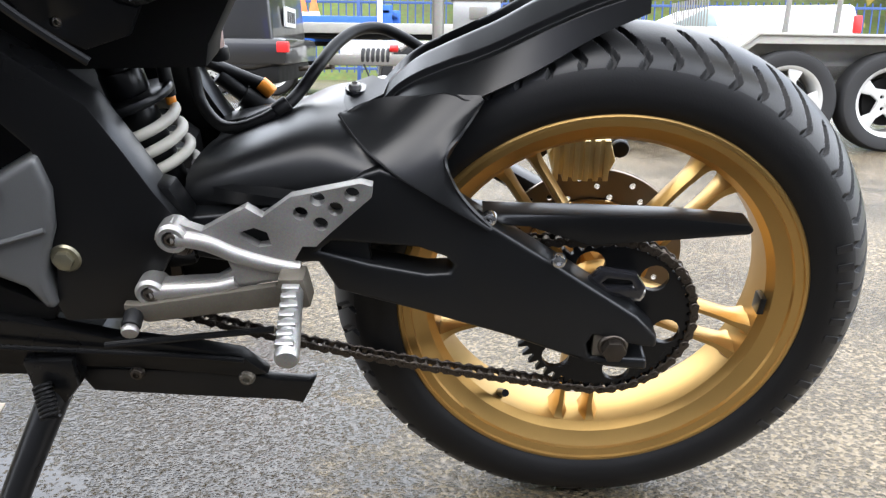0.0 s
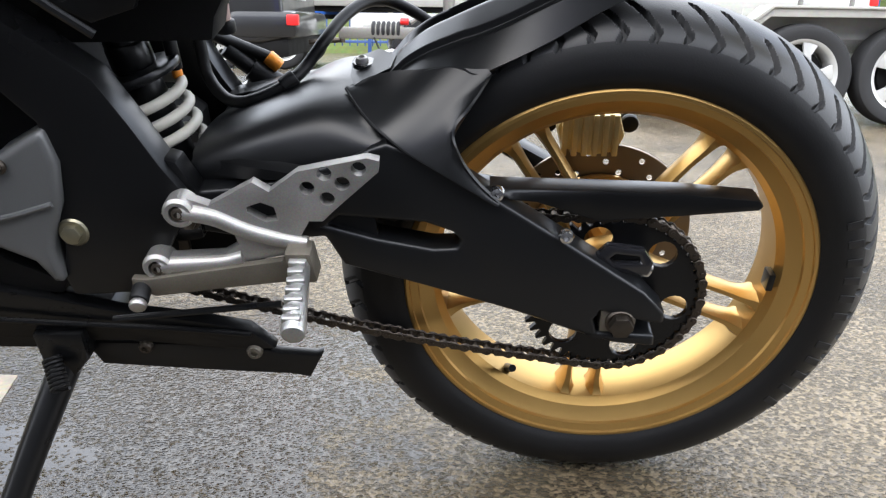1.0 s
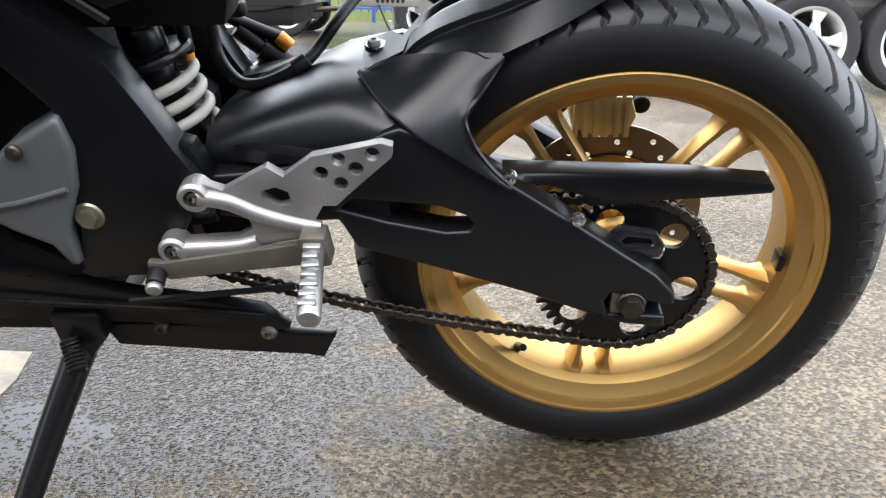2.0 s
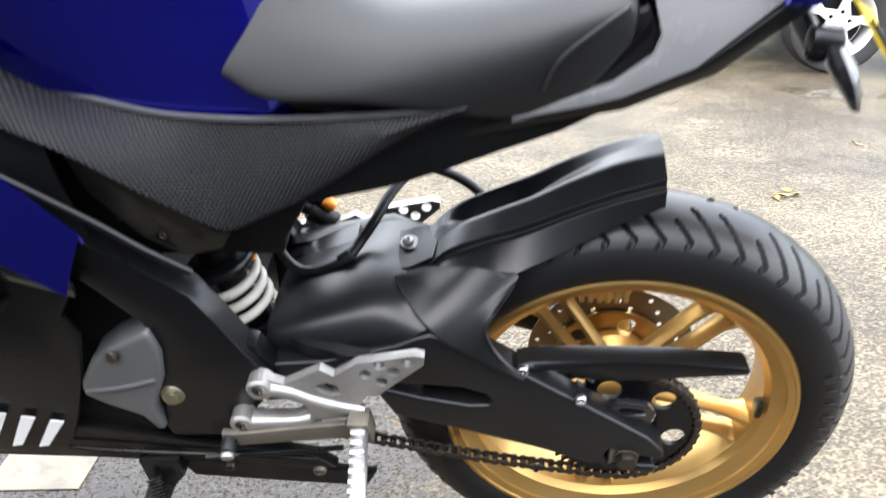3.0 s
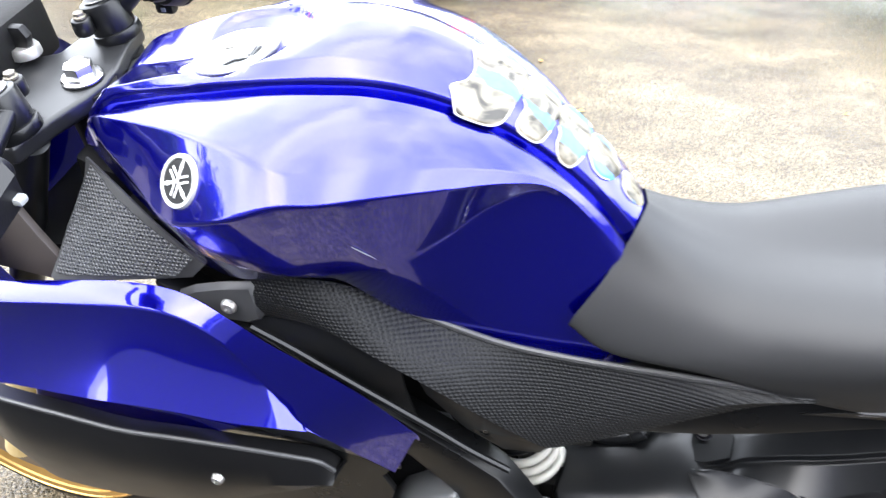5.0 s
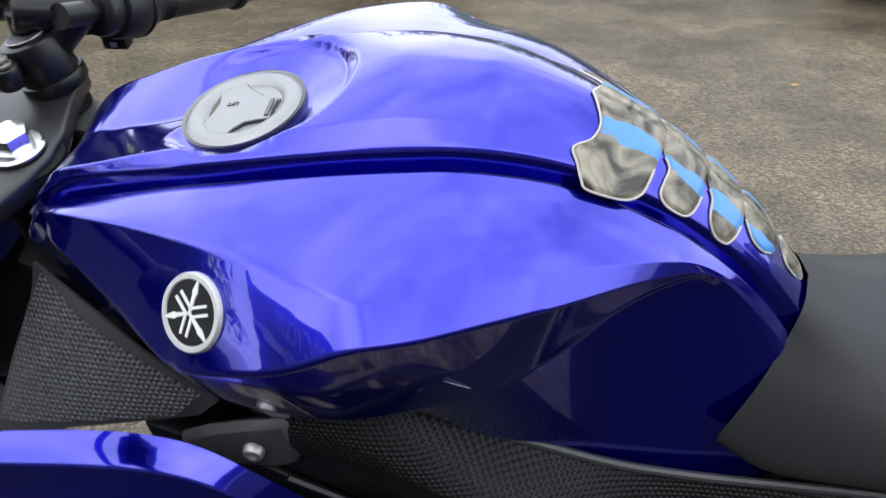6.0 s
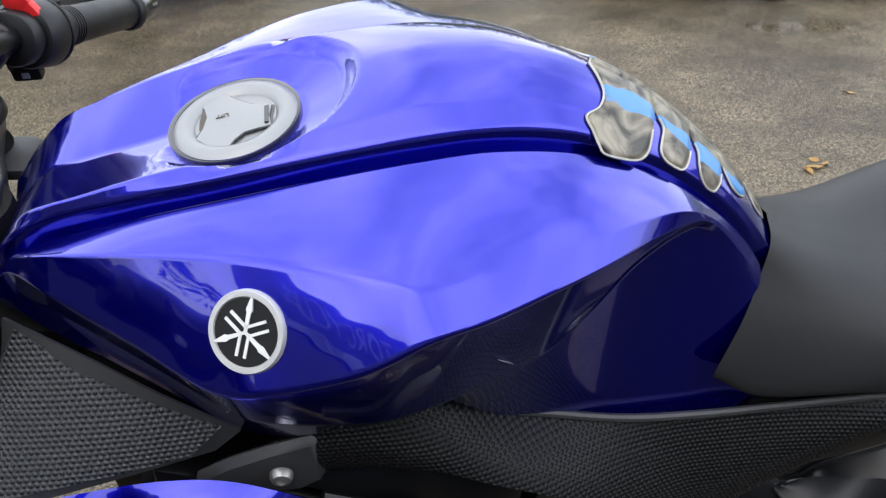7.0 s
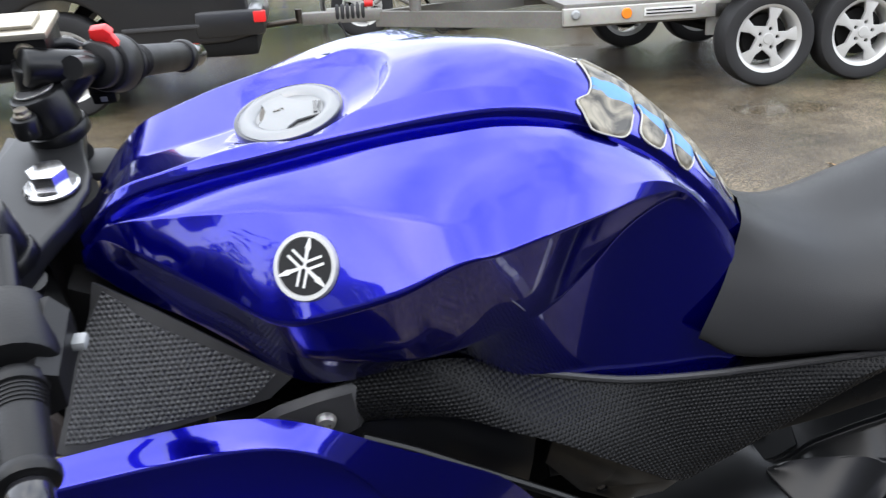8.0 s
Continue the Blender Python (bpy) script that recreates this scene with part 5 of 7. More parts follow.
# ---- dotted side panel under the tank and seat ----
for sgn in (-1, 1):
    t = lambda *p: [(x, sgn * y, z) for x, y, z in p]
    dep = 0.012 if sgn < 0 else -0.012
    s_up = rail(t((-0.775, 0.136, 0.842), (-0.70, 0.128, 0.853), (-0.645, 0.114, 0.84), (-0.6, 0.101, 0.806), (-0.56, 0.098, 0.789), (-0.49, 0.1, 0.772), (-0.42, 0.1, 0.766), (-0.36, 0.1, 0.766), (-0.28, 0.105, 0.773), (-0.189, 0.118, 0.79)))
    s_low = rail(t((-0.775, 0.137, 0.792), (-0.72, 0.138, 0.8), (-0.66, 0.15, 0.806), (-0.61, 0.156, 0.785), (-0.56, 0.16, 0.762), (-0.5, 0.155, 0.715), (-0.446, 0.147, 0.672), (-0.43, 0.144, 0.665), (-0.40, 0.138, 0.675), (-0.34, 0.128, 0.703), (-0.25, 0.122, 0.76), (-0.189, 0.12, 0.787)))
    rows = []
    for i in range(61):
        x = -0.775 + 0.586 * i / 60
        a, b = s_up(x), s_low(x)
        out = Vector((0, sgn * 0.006, 0.004))
        rows.append([a - Vector((0, sgn * 0.006, 0.006)), a, a.lerp(b, 0.33) + out * 0.8, a.lerp(b, 0.66) + out, b.lerp(a, 0.06) + out * 0.3, b, b - Vector((0, sgn * 0.008, 0.006))])
    side = part("side_panel", thicken(loft(rows), 0.003), CARBON, bike, "black side panel with fine dotted texture", sharp=35)
    part("panel_nose", plate(t((-0.775, 0.145, 0.844), (-0.805, 0.147, 0.836), (-0.832, 0.148, 0.822), (-0.826, 0.149, 0.809), (-0.79, 0.149, 0.792), (-0.755, 0.147, 0.789), (-0.735, 0.144, 0.797), (-0.738, 0.14, 0.847)), dep, bev=0.0055, seg=1), GREY_PLASTIC, side)
    part("panel_bolt", button_bolt(0.0088), ALLOY, side, m=pose(-0.767, sgn * 0.15, 0.82, 0, 0, 0 if sgn < 0 else 180))
    part("panel_trim", tube([s_up(-0.6 + 0.41 * i / 16) + Vector((0, sgn * 0.001, 0.001)) for i in range(17)], 0.0038, 8), GREY_PLASTIC, side)
    f_up = rail(t((-0.785, 0.15, 0.805), (-0.716, 0.157, 0.774), (-0.66, 0.156, 0.724), (-0.622, 0.15, 0.686), (-0.588, 0.138, 0.636)))
    rows = []
    for i in range(25):
        x = -0.775 + 0.19 * i / 24
        a, b = s_low(x) + Vector((0, -sgn * 0.008, 0.004)), f_up(x) + Vector((0, -sgn * 0.016, -0.012))
        rows.append([a, a.lerp(b, 0.35) + Vector((0, sgn * 0.005, 0)), a.lerp(b, 0.7) + Vector((0, sgn * 0.002, 0)), b])
    part("frame_cover", thicken(loft(rows), 0.003), MATT, bike, "smooth black frame cover")
    part("frame_ridge", tube(t((-0.738, 0.163, 0.809), (-0.695, 0.164, 0.785), (-0.653, 0.164, 0.756), (-0.603, 0.163, 0.721), (-0.554, 0.160, 0.683), (-0.517, 0.156, 0.649), (-0.476, 0.150, 0.615)), 0.0042, 8), SATIN, bike)
    part("tab_bolt", button_bolt(0.0055), DULL_ALLOY, side, m=pose(-0.508, sgn * 0.119, 0.642, 0, 0, 0 if sgn < 0 else 180))
    part("lower_tab", plate(t((-0.57, 0.15, 0.758), (-0.5, 0.147, 0.708), (-0.446, 0.14, 0.662), (-0.43, 0.137, 0.657), (-0.445, 0.132, 0.632), (-0.487, 0.127, 0.618), (-0.53, 0.124, 0.64), (-0.57, 0.13, 0.7)), dep, [[(-0.508 + 0.006 * math.cos(a), sgn * 0.126, 0.642 + 0.005 * math.sin(a)) for a in [k * 0.785 for k in range(8)]]], bev=0.002), SATIN, side)
    part("subframe_rail", plate(t((-0.37, 0.113, 0.672), (-0.343, 0.113, 0.679), (-0.273, 0.113, 0.696), (-0.213, 0.113, 0.717), (-0.156, 0.112, 0.74), (-0.103, 0.112, 0.761), (-0.033, 0.11, 0.8), (-0.06, 0.108, 0.806), (-0.12, 0.106, 0.785), (-0.2, 0.108, 0.782), (-0.28, 0.108, 0.76), (-0.36, 0.11, 0.71)), dep, bev=0.003), SATIN, bike)
    edge_a = smooth_path([Vector(q) for q in t((-0.943, 0.074, 0.934), (-0.89, 0.1, 0.918), (-0.838, 0.124, 0.895), (-0.79, 0.136, 0.862))], 12)
    edge_b = smooth_path([Vector(q) for q in t((-0.95, 0.083, 0.908), (-0.97, 0.11, 0.868))], 12) + smooth_path([Vector(q) for q in t((-0.978, 0.128, 0.845), (-0.992, 0.154, 0.812))], 8)
    edge_b += smooth_path([Vector(q) for q in t((-0.975, 0.154, 0.816), (-0.93, 0.152, 0.826), (-0.87, 0.145, 0.834), (-0.812, 0.135, 0.839))], 12)

    def between(c, k):
        """The point at share k of a run of points."""
        i = min(len(c) - 2, int(k * (len(c) - 1)))
        return c[i].lerp(c[i + 1], k * (len(c) - 1) - i)

    def ruled(k0, k1, u0, u1, lift, n=24):
        out = Vector((0, sgn * 0.8, 0.6)) * lift
        return [[between(edge_a, k0 + (k1 - k0) * i / n).lerp(between(edge_b, k0 + (k1 - k0) * i / n), u0 + (u1 - u0) * j / 8) + out for j in range(9)] for i in range(n + 1)]

    inf = part("infill_panel", thicken(loft(ruled(0, 1, 0, 1, 0.0)), 0.003), GREY_PLASTIC, bike, "black infill panel with fine raised dots")
    part("infill_dots", thicken(loft(ruled(0.06, 0.93, 0.08, 0.9, 0.0016)), 0.001), INFILL, inf)

# ---- blue side fairing and black scoop ----
def ease(a, b, c, d=0.005):
    """The corner a-b-c turned into a small round."""
    p, q = b + (a - b).normalized() * min(d, (a - b).length * 0.4), b + (c - b).normalized() * min(d, (c - b).length * 0.4)
    return [p * (1 - u) ** 2 + b * 2 * u * (1 - u) + q * u * u for u in (0, 0.2, 0.4, 0.6, 0.8, 1)]


UP = [(-1.150, 0.155, 0.787), (-1.057, 0.158, 0.807), (-0.972, 0.158, 0.825), (-0.893, 0.159, 0.841), (-0.840, 0.161, 0.847), (-0.796, 0.166, 0.845), (-0.749, 0.177, 0.833), (-0.706, 0.185, 0.815), (-0.657, 0.187, 0.788), (-0.616, 0.183, 0.753), (-0.572, 0.165, 0.673)]
MIDL = [(-1.150, 0.178, 0.780), (-1.043, 0.182, 0.800), (-0.959, 0.183, 0.817), (-0.880, 0.185, 0.833), (-0.830, 0.187, 0.839), (-0.790, 0.190, 0.834), (-0.751, 0.194, 0.809), (-0.727, 0.197, 0.774), (-0.703, 0.199, 0.735), (-0.677, 0.200, 0.695), (-0.605, 0.172, 0.598)]
LOWL = [(-1.150, 0.215, 0.681), (-1.044, 0.222, 0.701), (-0.958, 0.234, 0.724), (-0.877, 0.245, 0.747), (-0.810, 0.242, 0.748), (-0.751, 0.235, 0.737), (-0.709, 0.222, 0.722), (-0.691, 0.211, 0.708), (-0.682, 0.205, 0.700), (-0.677, 0.201, 0.694), (-0.605, 0.172, 0.596)]
for sgn in (-1, 1):
    t = lambda pts: [Vector((x, sgn * y, z)) for x, y, z in pts]
    up, mid, low = (smooth_path(t(c), 5) for c in (UP, MIDL, LOWL))
    n = len(up)
    rows = []
    for a, b, c in zip(up, mid, low):
        hollow = Vector((0, -sgn * 0.037 * 4, 0)) * 0.25 * min(1, (b - c).length / 0.1)
        rows.append([a - Vector((0, sgn * 0.004, 0.012)), a, a.lerp(b, 0.5) + Vector((0, sgn * 0.001, 0.001)), *ease(a, b, b.lerp(c, 0.1) + hollow * 0.09)] + [b.lerp(c, v / 10) + hollow * (v / 10 * (1 - v / 10)) for v in range(1, 10)] + [c])
    fair = part("side_fairing", thicken(loft(rows), 0.003), BLUE, bike, "metallic blue side fairing", sharp=24)
    part("fairing_lower_lip", plate([tuple(q) for q in t([(-1.1, 0.178, 0.604), (-1.0, 0.193, 0.616), (-0.86, 0.2, 0.65), (-0.765, 0.196, 0.674), (-0.69, 0.19, 0.69), (-0.602, 0.163, 0.606), (-0.604, 0.16, 0.585), (-0.69, 0.182, 0.64), (-0.8, 0.188, 0.635), (-0.88, 0.19, 0.61), (-1.0, 0.188, 0.585)])], 0.006 * -sgn, bev=0.001), GLOSS, fair)
    part("inner_blue_fin", plate([tuple(p) for p in t([(-1.040, 0.200, 0.683), (-0.980, 0.205, 0.687), (-0.764, 0.205, 0.681), (-0.844, 0.205, 0.634), (-1.016, 0.205, 0.607), (-1.076, 0.200, 0.603)])], 0.012 * -sgn, bev=0.0025), BLUE, fair)
    rows = []
    for x, zt, zb, yo in ((-1.120, 0.668, 0.500, 0.218), (-1.074, 0.678, 0.487, 0.230), (-0.975, 0.677, 0.494, 0.234), (-0.905, 0.672, 0.508, 0.234), (-0.835, 0.675, 0.525, 0.231), (-0.770, 0.663, 0.545, 0.220), (-0.715, 0.647, 0.560, 0.208), (-0.682, 0.636, 0.575, 0.201), (-0.668, 0.615, 0.590, 0.196)):
        rows.append([Vector((x, sgn * (yo - 0.02), zt - 0.004)), Vector((x, sgn * yo, zt)), Vector((x, sgn * (yo + 0.006), zt - 0.012)), Vector((x, sgn * (yo + 0.012), (zt + zb) / 2)), Vector((x, sgn * (yo - 0.004), zb + 0.01)), Vector((x, sgn * (yo - 0.03), zb))])
    scoop = part("lower_scoop", thicken(loft(refine(rows, 4)), 0.004), PLASTIC, bike, "matt black lower fairing scoop", sharp=30)
    part("scoop_rim", tube([rows[i][1] for i in range(len(rows))], 0.003, 8), GREY_PLASTIC, scoop)
    part("scoop_bolt", button_bolt(0.0075), ALLOY, scoop, m=pose(-0.788, sgn * 0.244, 0.630, 0, 0, 0 if sgn < 0 else 180))
    part("lower_cowl", plate([tuple(p) for p in t([(-1.05, 0.15, 0.6), (-0.69, 0.175, 0.64), (-0.61, 0.16, 0.588), (-0.632, 0.156, 0.553), (-0.622, 0.154, 0.519), (-0.646, 0.15, 0.436), (-0.666, 0.15, 0.38), (-0.69, 0.145, 0.33), (-0.95, 0.14, 0.27), (-1.05, 0.14, 0.35)])], 0.01 * -sgn, bev=0.003), SATIN, bike, "black lower side cowl")
part("cowl_lettering_bar", add(*[plate([(-0.795 + 0.034 * k, 0.334), (-0.781 + 0.034 * k, 0.337), (-0.748 + 0.034 * k, 0.394 - 0.006 * k), (-0.765 + 0.034 * k, 0.396 - 0.006 * k)], 0.002, y=-0.158, bev=0) for k in range(3)]), WHITE, bike)

# ---- front end: wheel, forks, clamp, bars ----
fw = part("front_wheel", lathe(RIM, 96), GOLD, bike, "gold-painted cast front wheel", m=pose(-1.355, 0, 0.295))
part("front_tyre", tyre_mesh(0.296, 0.105, 300, 24, pairs=19), RUBBER, fw).data.materials.append(TREAD)
for k in range(5):
    for a in arms:
        share("spoke", a, fw, pose(0, 0, 0, 0, 72 * k + 20, 0))
part("front_hub", lathe([(0.015, -0.05), (0.04, -0.05), (0.04, 0.05), (0.015, 0.05), (0.015, -0.05)], 24), GOLD, fw)
part("front_disc", plate(ring(0, 0, 0.14, 48), 0.004, [ring(0, 0, 0.09, 30)], y=-0.064, bev=0), DISC, fw)
part("front_caliper", add(box(-1.245, -1.146, -0.1, -0.045, 0.380, 0.491, 0.008), *[box(-1.237 + 0.017 * k, -1.228 + 0.017 * k, -0.106, -0.05, 0.386, 0.495, 0.003) for k in range(4)]), GOLD_BRIGHT, bike, "gold front brake caliper")
for sgn in (-1, 1):
    leg = part("fork_leg", rod((-1.33, sgn * 0.095, 0.3), (-1.16, sgn * 0.095, 0.62), 0.026, 20), GOLD_BRIGHT, bike)
    part("stanchion", rod((-1.17, sgn * 0.095, 0.6), (-0.985, sgn * 0.095, 0.965), 0.0205, 20), SATIN, leg)
clamp = part("top_yoke", plate([(-0.935, 0.0), (-0.94, 0.03), (-0.955, 0.075), (-0.965, 0.125), (-0.995, 0.135), (-1.02, 0.12), (-1.03, 0.06), (-1.085, 0.05), (-1.085, -0.02), (-1.03, -0.05), (-1.02, -0.12), (-0.995, -0.135), (-0.965, -0.125), (-0.955, -0.075), (-0.94, -0.03)], 0.022, bev=0.006, seg=3), material("satin_yoke", (0.013, 0.0132, 0.014), 0.36, grain=0.3, scale=500, bump=0.1, wear=0.2), bike, "black cast top yoke", m=Matrix.Translation((-0.012, 0, 0.957)) @ Euler((radians(90), 0, 0)).to_matrix().to_4x4() @ pose(0, 0, 0))
part("stem_nut", hex_bolt(0.0165, 0.016, 0.0235), CHROME, clamp, "chrome hexagon stem nut", m=clamp.matrix_basis.inverted() @ pose(-0.977, 0.002, 0.981, -90, 0, 0))
part("ignition_lock", lathe([(0.0, -0.012), (0.015, -0.012), (0.0175, -0.008), (0.018, 0.0), (0.0, 0.0)], 24), ALLOY, clamp, m=clamp.matrix_basis.inverted() @ pose(-1.066, 0.028, 0.987, -90, 0, 0))
part("key_bow", plate([(-1.078, 0.995), (-1.084, 1.012), (-1.078, 1.024), (-1.056, 1.024), (-1.05, 1.012), (-1.056, 0.995)], 0.012, y=0.022, bev=0.004), RUBBER, bike)
part("lower_yoke", box(-1.07, -0.99, -0.115, 0.115, 0.8, 0.835, 0.01), SATIN, bike)
part("steering_head", rod((-0.965, 0, 0.84), (-0.972, 0, 0.972), 0.032, 24), DARK, bike)
# two dark blocks added to stop light showing through under the tank
part("head_gap_filler", plate([(-0.97, 0.925), (-0.945, 0.912), (-0.88, 0.895), (-0.86, 0.8), (-0.98, 0.82)], 0.13, y=-0.065, bev=0.008), DARK, bike)
part("tank_gap_filler", plate([(-0.9, 0.895), (-0.84, 0.875), (-0.79, 0.852), (-0.66, 0.856), (-0.6, 0.83), (-0.62, 0.8), (-0.9, 0.82)], 0.2, y=-0.1, bev=0.008), DARK, bike)
for sgn in (-1, 1):
    a, b = Vector((-0.985, -0.1, 1.008)), Vector((-0.918, -0.322, 0.972))
    marks = (0.33, 0.58, 0.62, 0.94, 1.03)
    if sgn > 0:
        a, b = Vector((-0.963, 0.1, 1.042)), Vector((-0.900, 0.35, 0.932))
        marks = (0.2, 0.35, 0.36, 0.87, 1.0)
    at = lambda t: a.lerp(b, t)
    top = Vector((-1.0, sgn * 0.098, 1.024))
    down = Vector((0.2, 0, -0.98))
    bar = part("clip_on_bar", add(rod(at(0), at(0.98), 0.011, 16), rod(tuple(top + down * 0.052), tuple(top), 0.0255, 32, bev=0.004), rod(tuple(top + down * 0.05), tuple(top + down * 0.036), 0.0285, 32, bev=0.003), rod(tuple(top + down * 0.018 + Vector((0.004, sgn * 0.008, 0))), tuple(at(0.08)), 0.0165, 20, 0.0135, bev=0.004)), SATIN, bike, "black clip-on handlebar")
    part("fork_cap", rod(tuple(top - down * -0.001), tuple(top - down * 0.0025), 0.0172, 32, bev=0.001), GREY_PLASTIC, bar)
    side_v = Vector((0.98, 0, 0.2))
    part("cap_rim", tube([tuple(top - down * 0.002 + side_v * (0.0176 * math.cos(k * math.pi / 12)) + Vector((0, 0.0176 * math.sin(k * math.pi / 12), 0))) for k in range(24)], 0.0008, 6, 2, True), ALLOY, bar)
    part("clamp_lug", rod((-1.004, sgn * 0.062, 0.998), (-1.004, sgn * 0.062, 1.018), 0.0115, 18, bev=0.003), SATIN, bar)
    part("clamp_bolt", hex_bolt(0.0065, 0.005, 0.0075), DULL_ALLOY, bar, m=pose(-1.004, sgn * 0.062, 1.0185, -90, 0, 0))
    part("grip", rod(at(marks[2]), at(marks[3]), 0.0165, 24, 0.0158, bev=0.003), GRIP, bar, "black rubber grip")
    part("grip_flange", rod(at(marks[2] - 0.02), at(marks[2] + 0.03), 0.0195, 24, bev=0.003), GRIP, bar)
    part("grip_lip", rod(at(marks[3] - 0.05), at(marks[3]), 0.019, 24, bev=0.004), GRIP, bar)
    for k in range(5):
        part("grip_rib", rod(at(marks[2] + 0.035 + 0.014 * k), at(marks[2] + 0.042 + 0.014 * k), 0.0174, 24, bev=0.0008), GRIP, bar)
    part("bar_end", rod(at(marks[3]), at(marks[4]), 0.0135, 24, bev=0.002), GLOSS, bar)
    if sgn > 0:
        part("bar_clamp", add(rod((-1.004, 0.098, 1.047), tuple(at(0.13)), 0.0175, 24, 0.0145, bev=0.004), rod((-1.004, 0.115, 1.0), (-1.0, 0.112, 1.045), 0.02, 24, 0.018, bev=0.004)), SATIN, bar)
        sw = part("switch_housing", add(rod(at(0.2), at(0.3), 0.0265, 32, 0.0285, bev=0.004), rod(at(0.3), at(0.36), 0.0285, 32, 0.0215, bev=0.002), rod(at(0.14), at(0.2), 0.022, 28, bev=0.003)), GRIP, bar, "black switch housing")
        part("kill_switch", add(plate([(-0.957, 1.045), (-0.956, 1.0535), (-0.942, 1.0545), (-0.936, 1.048), (-0.940, 1.040), (-0.949, 1.040)], 0.014, y=0.153, bev=0.002), plate([(-0.947, 1.043), (-0.937, 1.0475), (-0.9265, 1.026), (-0.9345, 1.021)], 0.01, y=0.153, bev=0.002)), RED, sw, "red stop switch")
        part("switch_lower", box(-0.975, -0.946, 0.154, 0.19, 0.982, 1.03, 0.006), GRIP, sw)
        part("start_button", box(-0.972, -0.948, 0.152, 0.166, 0.977, 0.989, 0.003), PLASTIC, sw)
        part("button_mark", box(-0.963, -0.957, 0.1505, 0.1515, 0.981, 0.986, 0.0), SMOKE, sw)
        res = part("brake_reservoir", box(-1.055, -0.984, 0.118, 0.165, 1.042, 1.064, 0.004), PLASTIC, bar)
        part("reservoir_cap", add(box(-1.058, -0.981, 0.115, 0.168, 1.064, 1.071, 0.003), box(-1.045, -0.994, 0.125, 0.158, 1.071, 1.075, 0.003)), material("pale_gold", (0.5, 0.46, 0.38), 0.35, metal=0.8, wear=0.1), res)
        part("sight_glass", add(lathe([(0, -0.006), (0.006, -0.006), (0.0085, -0.006), (0.0095, -0.003), (0.0095, 0.006)], 24)), DULL_ALLOY, res, m=pose(-1.004, 0.118, 1.052))
        part("master_cylinder", add(rod((-1.05, 0.13, 1.034), (-0.985, 0.14, 1.034), 0.0145, 18, bev=0.003), box(-1.02, -0.985, 0.115, 0.15, 1.02, 1.048, 0.005)), PLASTIC, bar)
        part("brake_lever", tube([(-1.02, 0.16, 1.02), (-1.03, 0.22, 0.99), (-0.985, 0.34, 0.95)], 0.006, 8), PLASTIC, bar)
        part("cable_guide", tube([(-0.99, 0.14, 1.048), (-0.975, 0.146, 1.046), (-0.966, 0.149, 1.039)], 0.0055, 10), MATT, bar)
        for x, z in ((-0.964, 1.036), (-0.975, 1.003)):
            part("clamp_screw", hex_bolt(0.005, 0.004, 0.0065), STEEL, sw, m=pose(x, 0.147, z, 0, 0, 25))
    if sgn < 0:
        sw = part("switch_housing", add(rod(at(0.33), at(0.58), 0.027, 24, 0.031, bev=0.006), rod(at(0.3) + Vector((0.0, 0, -0.006)), at(0.42) + Vector((0.0, 0, -0.01)), 0.024, 20, bev=0.004)), GRIP, bar, "black switch housing")
        part("indicator_switch", box(-0.922, -0.910, -0.2, -0.188, 0.975, 0.983, 0.003), SMOKE, sw, "grey indicator switch")
        part("switch_box", loft([[(-0.965, -0.178, 1.0), (-0.965, -0.24, 0.985), (-0.975, -0.24, 0.95), (-0.975, -0.178, 0.965)], [(-0.93, -0.18, 1.01), (-0.93, -0.238, 0.996), (-0.935, -0.238, 0.955), (-0.935, -0.18, 0.965)], [(-0.918, -0.184, 1.0), (-0.918, -0.234, 0.988), (-0.92, -0.234, 0.96), (-0.92, -0.184, 0.97)]], closed=True), GRIP, sw)
        part("dip_switch", box(-0.955, -0.935, -0.222, -0.2, 1.0, 1.006, 0.002), RUBBER, sw)
        part("clutch_lever", tube([(-1.02, -0.14, 1.0), (-1.04, -0.2, 0.985), (-1.01, -0.32, 0.96)], 0.006, 8), PLASTIC, bar)
part("inner_cowl", plate([(-1.06, -0.11, 0.95), (-1.0, -0.13, 0.86), (-0.96, -0.14, 0.8), (-1.1, -0.13, 0.8), (-1.2, -0.1, 0.9)], 0.01, bev=0.002), material("brown_black_plastic", (0.06, 0.05, 0.045), 0.5, wear=0.2), bike)
part("front_cowl", loft(refine([mirrored([Vector((x, 0, z)), Vector((x + 0.02, -w * 0.6, z - 0.02)), Vector((x + 0.06, -w, z - 0.12)), Vector((x + 0.12, -w, z - 0.25))]) for x, z, w in ((-1.12, 1.0, 0.16), (-1.22, 0.98, 0.15), (-1.34, 0.9, 0.11), (-1.42, 0.8, 0.05))], 4)), BLUE, bike, "metallic blue front cowl")
part("dash", box(-1.12, -1.07, -0.09, 0.09, 0.96, 1.03, 0.01), DARK, bike)
part("right_frame_deck", plate([(-1.06, -0.068), (-0.93, -0.06), (-0.925, -0.09), (-0.955, -0.107), (-0.98, -0.108), (-1.06, -0.145)], 0.01, bev=0.002), GREY_PLASTIC, bike, m=Matrix.Translation((0, 0, 0.945)) @ Euler((radians(90), 0, 0)).to_matrix().to_4x4())

